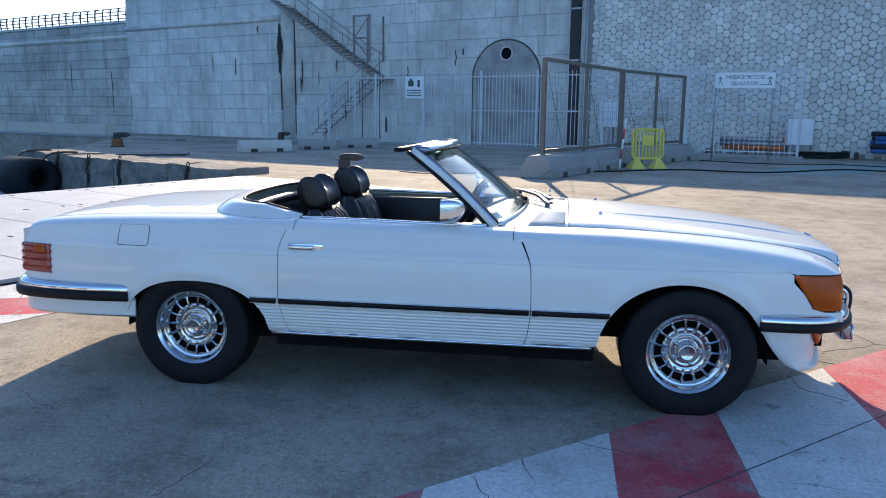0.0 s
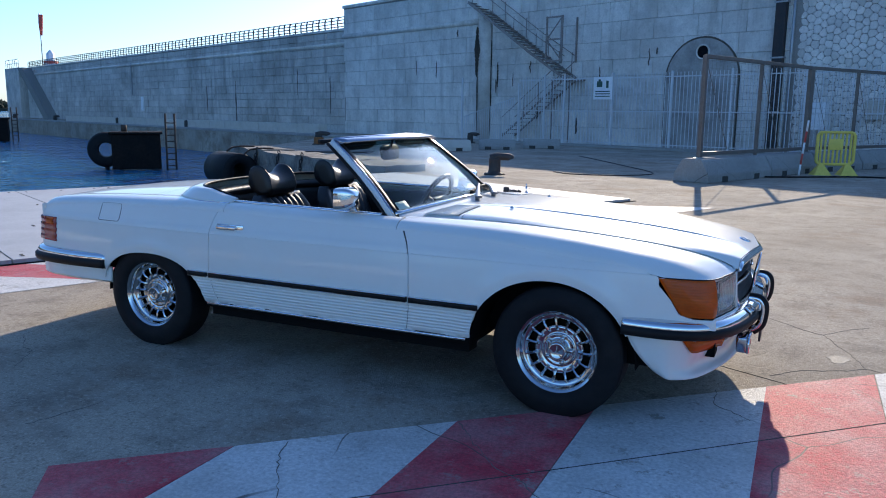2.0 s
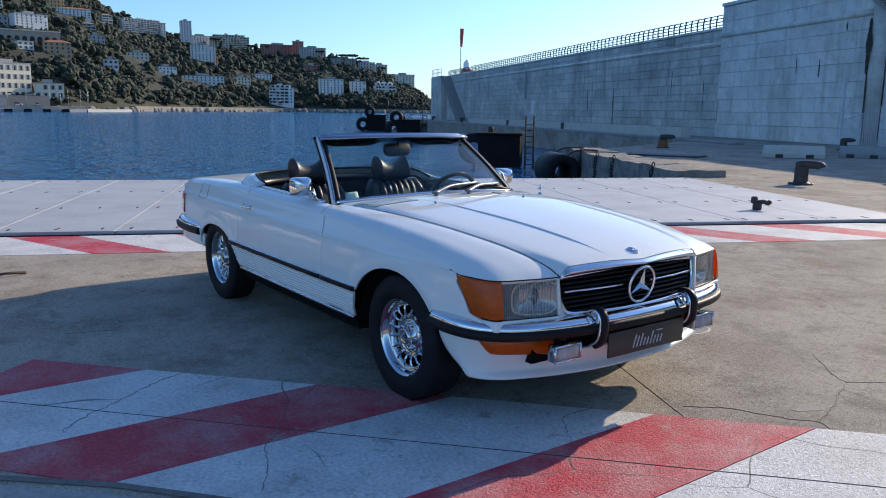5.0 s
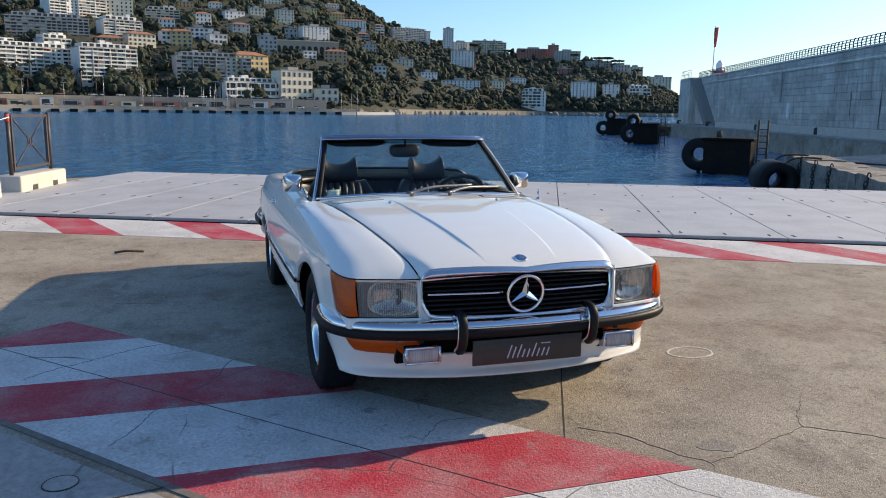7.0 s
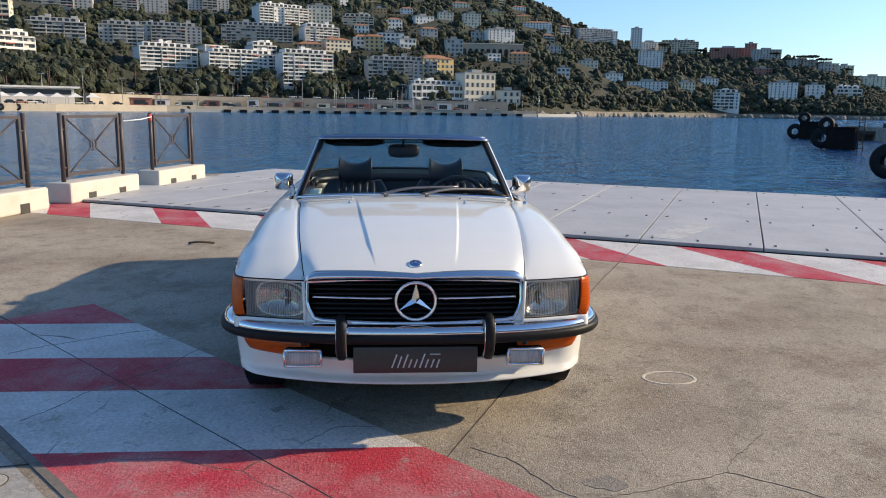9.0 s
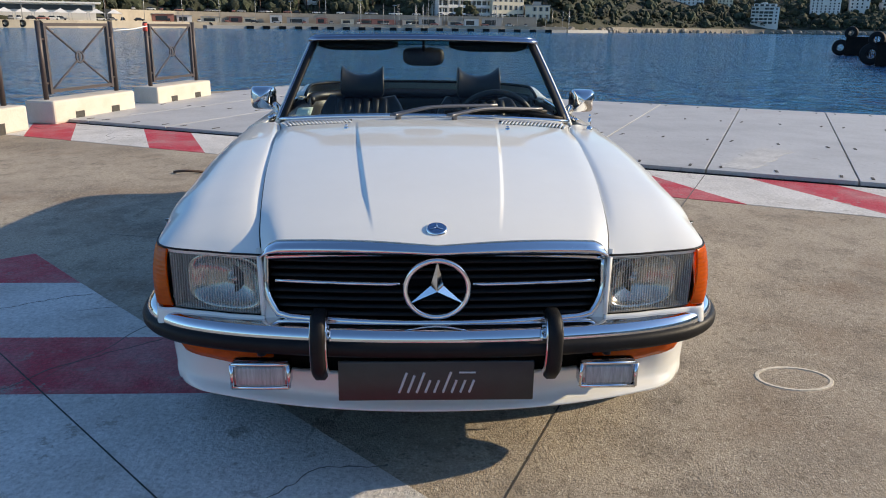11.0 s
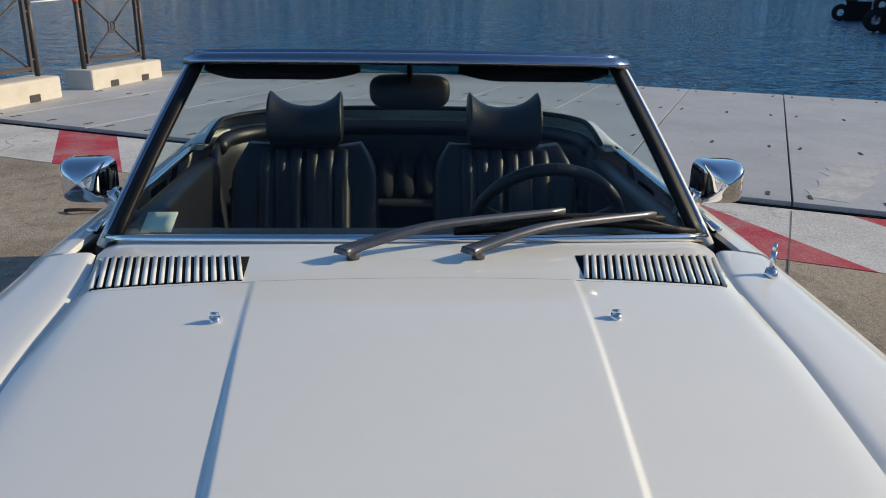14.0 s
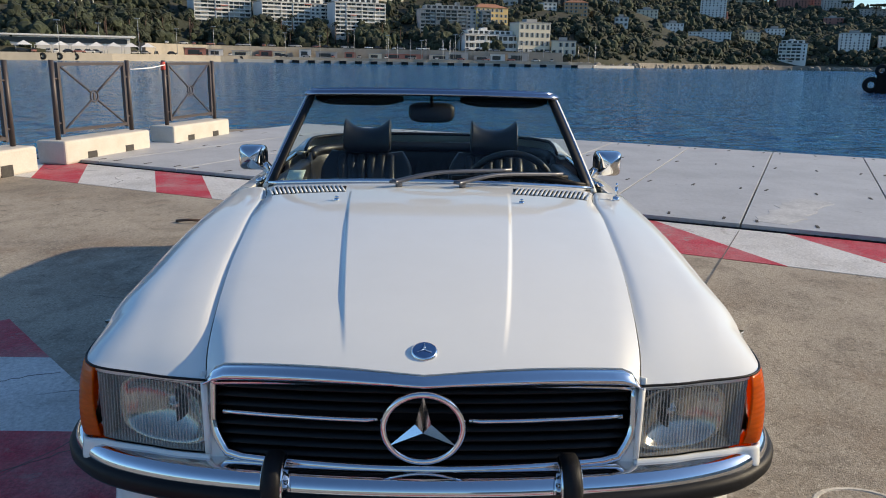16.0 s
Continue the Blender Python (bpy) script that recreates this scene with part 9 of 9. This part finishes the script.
# boulders along the headland's shore
for i in range(150):
    a = rf.uniform(9.5, 35.0)
    p = hill_at(a, shore_r(a) - rf.uniform(1, 4))
    bd_ = thing("boulder", "pale weathered shore boulder", "rock", Matrix.Translation((p.x, p.y, WATER_Z + 0.4)), "shore boulders")
    bm = bmesh.new()
    q = rf.uniform(0.9, 2.6)
    bmesh.ops.create_icosphere(bm, subdivisions=2, radius=q)
    for v in bm.verts:
        v.co *= 1 + rf.uniform(-0.16, 0.16)
        v.co.x *= 1.3
    part("stone", bm, F["rock"], bd_, smooth=False)

# sheds, vans and masts along the quay
for i in range(16):
    a = -17 + 1.55 * i + rf.uniform(-0.4, 0.4)
    p = hill_at(a, shore_r(a) - rf.uniform(2, 8))
    w, h, d = rf.uniform(4, 13), rf.uniform(2.2, 4.0), rf.uniform(2.5, 5)
    sh = thing("quay_shed", "low shed on the far quay", "shed", Matrix.Translation((p.x, p.y, 1.2)) @ Matrix.Rotation(facing(p.x, p.y), 4, "Z"), "far quay sheds")
    bm = bmesh.new()
    box(bm, -w / 2, w / 2, 0, d, 0, h)
    part("wall", bm, F[rf.choice(("white", "grey", "cream", "pink"))], sh, smooth=False)
    bm = bmesh.new()
    box(bm, -w / 2 - 0.3, w / 2 + 0.3, -0.4, d + 0.2, h, h + 0.25)
    part("roof", bm, F["flat"], sh, smooth=False)
    bm = bmesh.new()
    box(bm, -w * 0.35, w * 0.2, -0.05, 0.05, 0.4, h * 0.75)
    part("window", bm, F["glass"], sh, smooth=False)
for i in range(26):
    a = rf.uniform(-4, 12.5)
    p = hill_at(a, shore_r(a) - rf.uniform(20, 30))
    bt = thing("sailing_boat", "small white moored sailing boat with a bare mast", "boat", Matrix.Translation((p.x, p.y, WATER_Z)) @ Matrix.Rotation(facing(p.x, p.y) + rf.uniform(-0.3, 0.3) + 1.57, 4, "Z"), "moored boats")
    bm = bmesh.new()
    L_ = rf.uniform(6, 9)
    sweep(bm, [(-L_ / 2, 0, 0.6), (-L_ / 4, 0, 0.5), (L_ / 4, 0, 0.6), (L_ / 2, 0, 0.9)], lambda k: [(q[0] * (1 - k ** 3) + 0.01, q[1]) for q in ((-1.1, 0.6), (1.1, 0.6), (0.8, -0.4), (0, -0.7), (-0.8, -0.4))])
    part("hull", bm, F["white"], bt)
    bm = bmesh.new()
    rod(bm, (0.5, 0, 0.8), (0.5, 0, rf.uniform(9, 13)), 0.07, 5)
    part("mast", bm, M["galv"], bt)
for i in range(14):
    a = -25 + 2.4 * i
    p = hill_at(a, shore_r(a) - 8)
    lp = thing("light_mast", "tall grey lighting mast on the far quay", "lamp post", Matrix.Translation((p.x, p.y, 1.2)), "far lighting masts")
    bm = bmesh.new()
    H_ = rf.uniform(9, 15)
    rod(bm, (0, 0, 0), (0, 0, H_), 0.14, 6, 0.08)
    part("mast", bm, M["galv"], lp)
    bm = bmesh.new()
    box(bm, -0.3, 0.3, -1.0, 1.0, H_ - 0.15, H_ + 0.15)
    part("lamp_head", bm, M["galv"], lp, smooth=False)

def far_car(p, rz, colour):
    t = thing("parked_car", "small parked car on the far promenade", "car", Matrix.Translation(p) @ Matrix.Rotation(rz, 4, "Z"), "far parked cars")
    bm = bmesh.new()
    box(bm, -2.1, 2.1, -0.85, 0.85, 0.25, 0.85, bevel=0.18)
    part("body", bm, F[colour], t)
    bm = bmesh.new()
    vs = [bm.verts.new(q) for q in ((-1.7, -0.75, 0.85), (1.1, -0.75, 0.85), (1.1, 0.75, 0.85), (-1.7, 0.75, 0.85), (-1.2, -0.6, 1.42), (0.4, -0.6, 1.42), (0.4, 0.6, 1.42), (-1.2, 0.6, 1.42))]
    for f in ((0, 1, 5, 4), (1, 2, 6, 5), (2, 3, 7, 6), (3, 0, 4, 7), (4, 5, 6, 7)):
        bm.faces.new([vs[i] for i in f])
    part("cabin", bm, F["glass"], t, smooth=False)
    for x in (-1.3, 1.3):
        for y in (-0.8, 0.8):
            bm = bmesh.new()
            rod(bm, (x, y - 0.1, 0.32), (x, y + 0.1, 0.32), 0.32, 10)
            part("wheel", bm, M["tyre"], t)


for i in range(60):
    a = -27 + 0.6 * i + rf.uniform(-0.15, 0.15)
    upper = i % 3 > 0 and -19 < a < 8
    p = hill_at(a, shore_r(a) + (2 if upper else -rf.uniform(8, 20)))
    far_car((p.x, p.y, 6.0 if upper else 1.2), facing(p.x, p.y) + rf.choice((0, 0, 1.57)), rf.choice(("white", "white", "grey", "glass", "pink", "flat")))

# woods: many small jittered leaf clumps
balls = []
for level in (1, 2):
    ico = bmesh.new()
    bmesh.ops.create_icosphere(ico, subdivisions=level, radius=1.0)
    balls.append((np.array([v.co for v in ico.verts]), np.array([[v.index for v in f.verts] for f in ico.faces])))
    ico.free()
nr = np.random.RandomState(5)
keep_clear = [(r_[0], r_[1], r_[3]) for g_ in (SLAB_BLOCKS, WHITE_BLOCKS, VILLAS, VILLAS_UP, SHORE_HOUSES, PINK_HOUSES, GREY_HOUSES, SMALL) for r_ in g_]
tops = {(r_[0], r_[1]): r_[2] for g_ in (SLAB_BLOCKS, WHITE_BLOCKS, VILLAS, VILLAS_UP, SHORE_HOUSES, PINK_HOUSES, GREY_HOUSES, SMALL) for r_ in g_}


tall = {(r_[0], r_[1]): r_[4] for g_ in (SLAB_BLOCKS, WHITE_BLOCKS, VILLAS, VILLAS_UP, SHORE_HOUSES, PINK_HOUSES, GREY_HOUSES, SMALL) for r_ in g_}


def in_front(p, rad, low_k):
    """True where a crown would stand before a house."""
    d = math.hypot(p.x - 5, p.y)
    az = math.atan2(p.y, 5 - p.x)
    for x, y, w in keep_clear:
        dd = math.hypot(x - 5, y)
        if d < dd + 6 and d > dd - 130:
            if abs(math.atan2(y, 5 - x) - az) < (w / 2 + rad * 0.6) / dd:
                if (p.z + rad * 1.3 - 1.4) / d > (tops[(x, y)] + tall[(x, y)] * low_k - 1.4) / dd:
                    return True
    return False


def clumps(name, label, spots, m):
    V, Fc = [], []
    n = 0
    for p, r, sq in spots:
        ico_v, ico_f = balls[1 if r > 1.5 else 0]
        k = 1 + nr.uniform(-0.26, 0.24, (len(ico_v), 1))
        V.append(ico_v * k * np.array([r, r, r * sq]) + np.array(p))
        Fc.append(ico_f + n)
        n += len(ico_v)
    me = bpy.data.meshes.new(name)
    V, Fc = np.concatenate(V), np.concatenate(Fc)
    me.from_pydata(V.tolist(), [], Fc.tolist())
    me.materials.append(m)
    return tagged(new(name, me), label, "trees", kind="stuff")


leaf = mat("far_foliage", (0.036, 0.044, 0.022), 0.9, grain=0.5, gscale=0.9, stain=0.6, sscale=0.25, tint=(0.013, 0.019, 0.012), island=0.5, bump=0.25, bscale=1.2)
spots = []
for i in range(8200):
    az = rf.uniform(-34, 35.6)
    k = rf.random() ** 0.8
    off = 14 if az < 11 else 3
    r = shore_r(az) + off + (ridge_r(az) * 1.03 - shore_r(az) - off) * k
    p = hill_at(az, min(r, ridge_r(az)))
    if noise.noise((az * 0.5, r * 0.03, 0)) < -0.6:
        continue
    rad = rf.uniform(2.2, 5.0) * (0.7 + r / 1800)
    if az > 32:
        rad *= 0.6
    if in_front(p, rad, rf.choice((0.1, 0.15, 0.35))):
        continue
    if rf.random() < 0.05:
        spots.append(((p.x, p.y, p.z + rad), rad * 0.42, rf.uniform(1.9, 2.8)))
        continue
    for j in range(3):
        q = rad * rf.uniform(0.45, 0.72)
        spots.append(((p.x + rf.uniform(-0.55, 0.55) * rad, p.y + rf.uniform(-0.55, 0.55) * rad, p.z + rad * rf.uniform(0.2, 0.8)), q, rf.uniform(0.75, 1.1)))
# tall groves behind the quay
for i in range(430):
    az = rf.choice((rf.uniform(-28, -19), rf.uniform(-24, -18.5), rf.uniform(-15.5, -11), rf.uniform(-15.5, -11), rf.uniform(-9.5, -8), rf.uniform(-5.5, -3.5), rf.uniform(-0.2, 1.2), rf.uniform(3.4, 4.4)))
    p = hill_at(az, shore_r(az) + rf.uniform(8, 30))
    hh = rf.uniform(3, 8)
    for j in range(4):
        q = rf.uniform(1.3, 3.0)
        spots.append(((p.x + rf.uniform(-2, 2), p.y + rf.uniform(-2, 2), p.z + hh * rf.uniform(0.3, 1.1)), q, rf.uniform(0.8, 1.2)))
for i in range(9000):
    az = rf.uniform(-30, 35)
    k = rf.random() ** 1.2
    r = shore_r(az) + 5 + (ridge_r(az) - shore_r(az)) * 0.8 * k
    p = hill_at(az, r)
    q = rf.uniform(0.9, 1.8)
    if in_front(p, q, 0.45):
        continue
    for j in range(2):
        spots.append(((p.x + rf.uniform(-1, 1), p.y + rf.uniform(-1, 1), p.z + q * 0.4), q * rf.uniform(0.6, 1), rf.uniform(0.7, 1.3)))
clumps("hillside_woods", "dense dark green pines and shrubs on the hillside", spots, leaf)


# palms and umbrella pines that stand out
def palm(p, h):
    t = thing("palm_tree", "palm with a slender trunk and arching fronds", "tree", Matrix.Translation(p), "promenade palms")
    bm = bmesh.new()
    rod(bm, (0, 0, 0), (0.2, 0, h), 0.32, 7, 0.22)
    part("trunk", bm, M["rust"], t)
    bm = bmesh.new()
    for i in range(22):
        a, up = rf.uniform(0, 6.28), rf.uniform(-0.3, 1.2)
        L = rf.uniform(2.2, 3.2)
        prev = None
        for k in range(5):
            s = k / 4
            c = Vector((0.2 + L * s * math.cos(a) * math.cos(up * 0.5), L * s * math.sin(a) * math.cos(up * 0.5), h + L * (up * s - 1.0 * s * s)))
            sd = Vector((-math.sin(a), math.cos(a), 0)) * 0.35 * math.sin(math.pi * min(s + 0.15, 1))
            q = (bm.verts.new(c - sd), bm.verts.new(c + Vector((0, 0, 0.12))), bm.verts.new(c + sd))
            if prev:
                bm.faces.new((prev[0], prev[1], q[1], q[0]))
                bm.faces.new((prev[1], prev[2], q[2], q[1]))
            prev = q
    part("crown", bm, leaf, t, smooth=False)


for i in range(64):
    az = rf.uniform(-27, -4) if i < 54 else rf.uniform(-4, 4)
    r = shore_r(az) + rf.uniform(6, 26)
    palm(hill_at(az, r), rf.uniform(7, 12))


def pine(p, h, w):
    t = thing("umbrella_pine", "umbrella pine with a flat dark crown on the crest", "tree", Matrix.Translation(p), "crest pines")
    bm = bmesh.new()
    rod(bm, (0, 0, -2), (0.3, 0, h), 0.35, 7, 0.2)
    for i in range(5):
        a = i * 1.256
        rod(bm, (0.25, 0, h * 0.7), (w * 0.6 * math.cos(a), w * 0.6 * math.sin(a), h + 0.4), 0.14, 5, 0.06)
    part("trunk", bm, M["rust"], t)
    bm = bmesh.new()
    for i in range(26):
        a, q = rf.uniform(0, 6.28), math.sqrt(rf.random()) * w
        r = bmesh.ops.create_icosphere(bm, subdivisions=2, radius=rf.uniform(0.8, 1.5), matrix=Matrix.Translation((q * math.cos(a), q * math.sin(a), h + 0.6 + rf.uniform(-0.3, 0.7) * (1 - q / w))) @ Matrix.Diagonal((1.3, 1.3, 0.7, 1)))
        for v in r["verts"]:
            v.co += Vector((rf.uniform(-0.2, 0.2), rf.uniform(-0.2, 0.2), rf.uniform(-0.2, 0.2)))
    part("crown", bm, leaf, t)


for az, h, w in ((22.2, 9, 6), (23.2, 10, 5), (27.0, 10, 4.5), (28.6, 9, 6), (29.2, 10, 7), (29.9, 9, 6), (31.3, 7, 4), (16.2, 8, 4), (14.2, 8, 4), (19.8, 9, 5)):
    pine(hill_at(az, ridge_r(az) * 0.99), h, w)
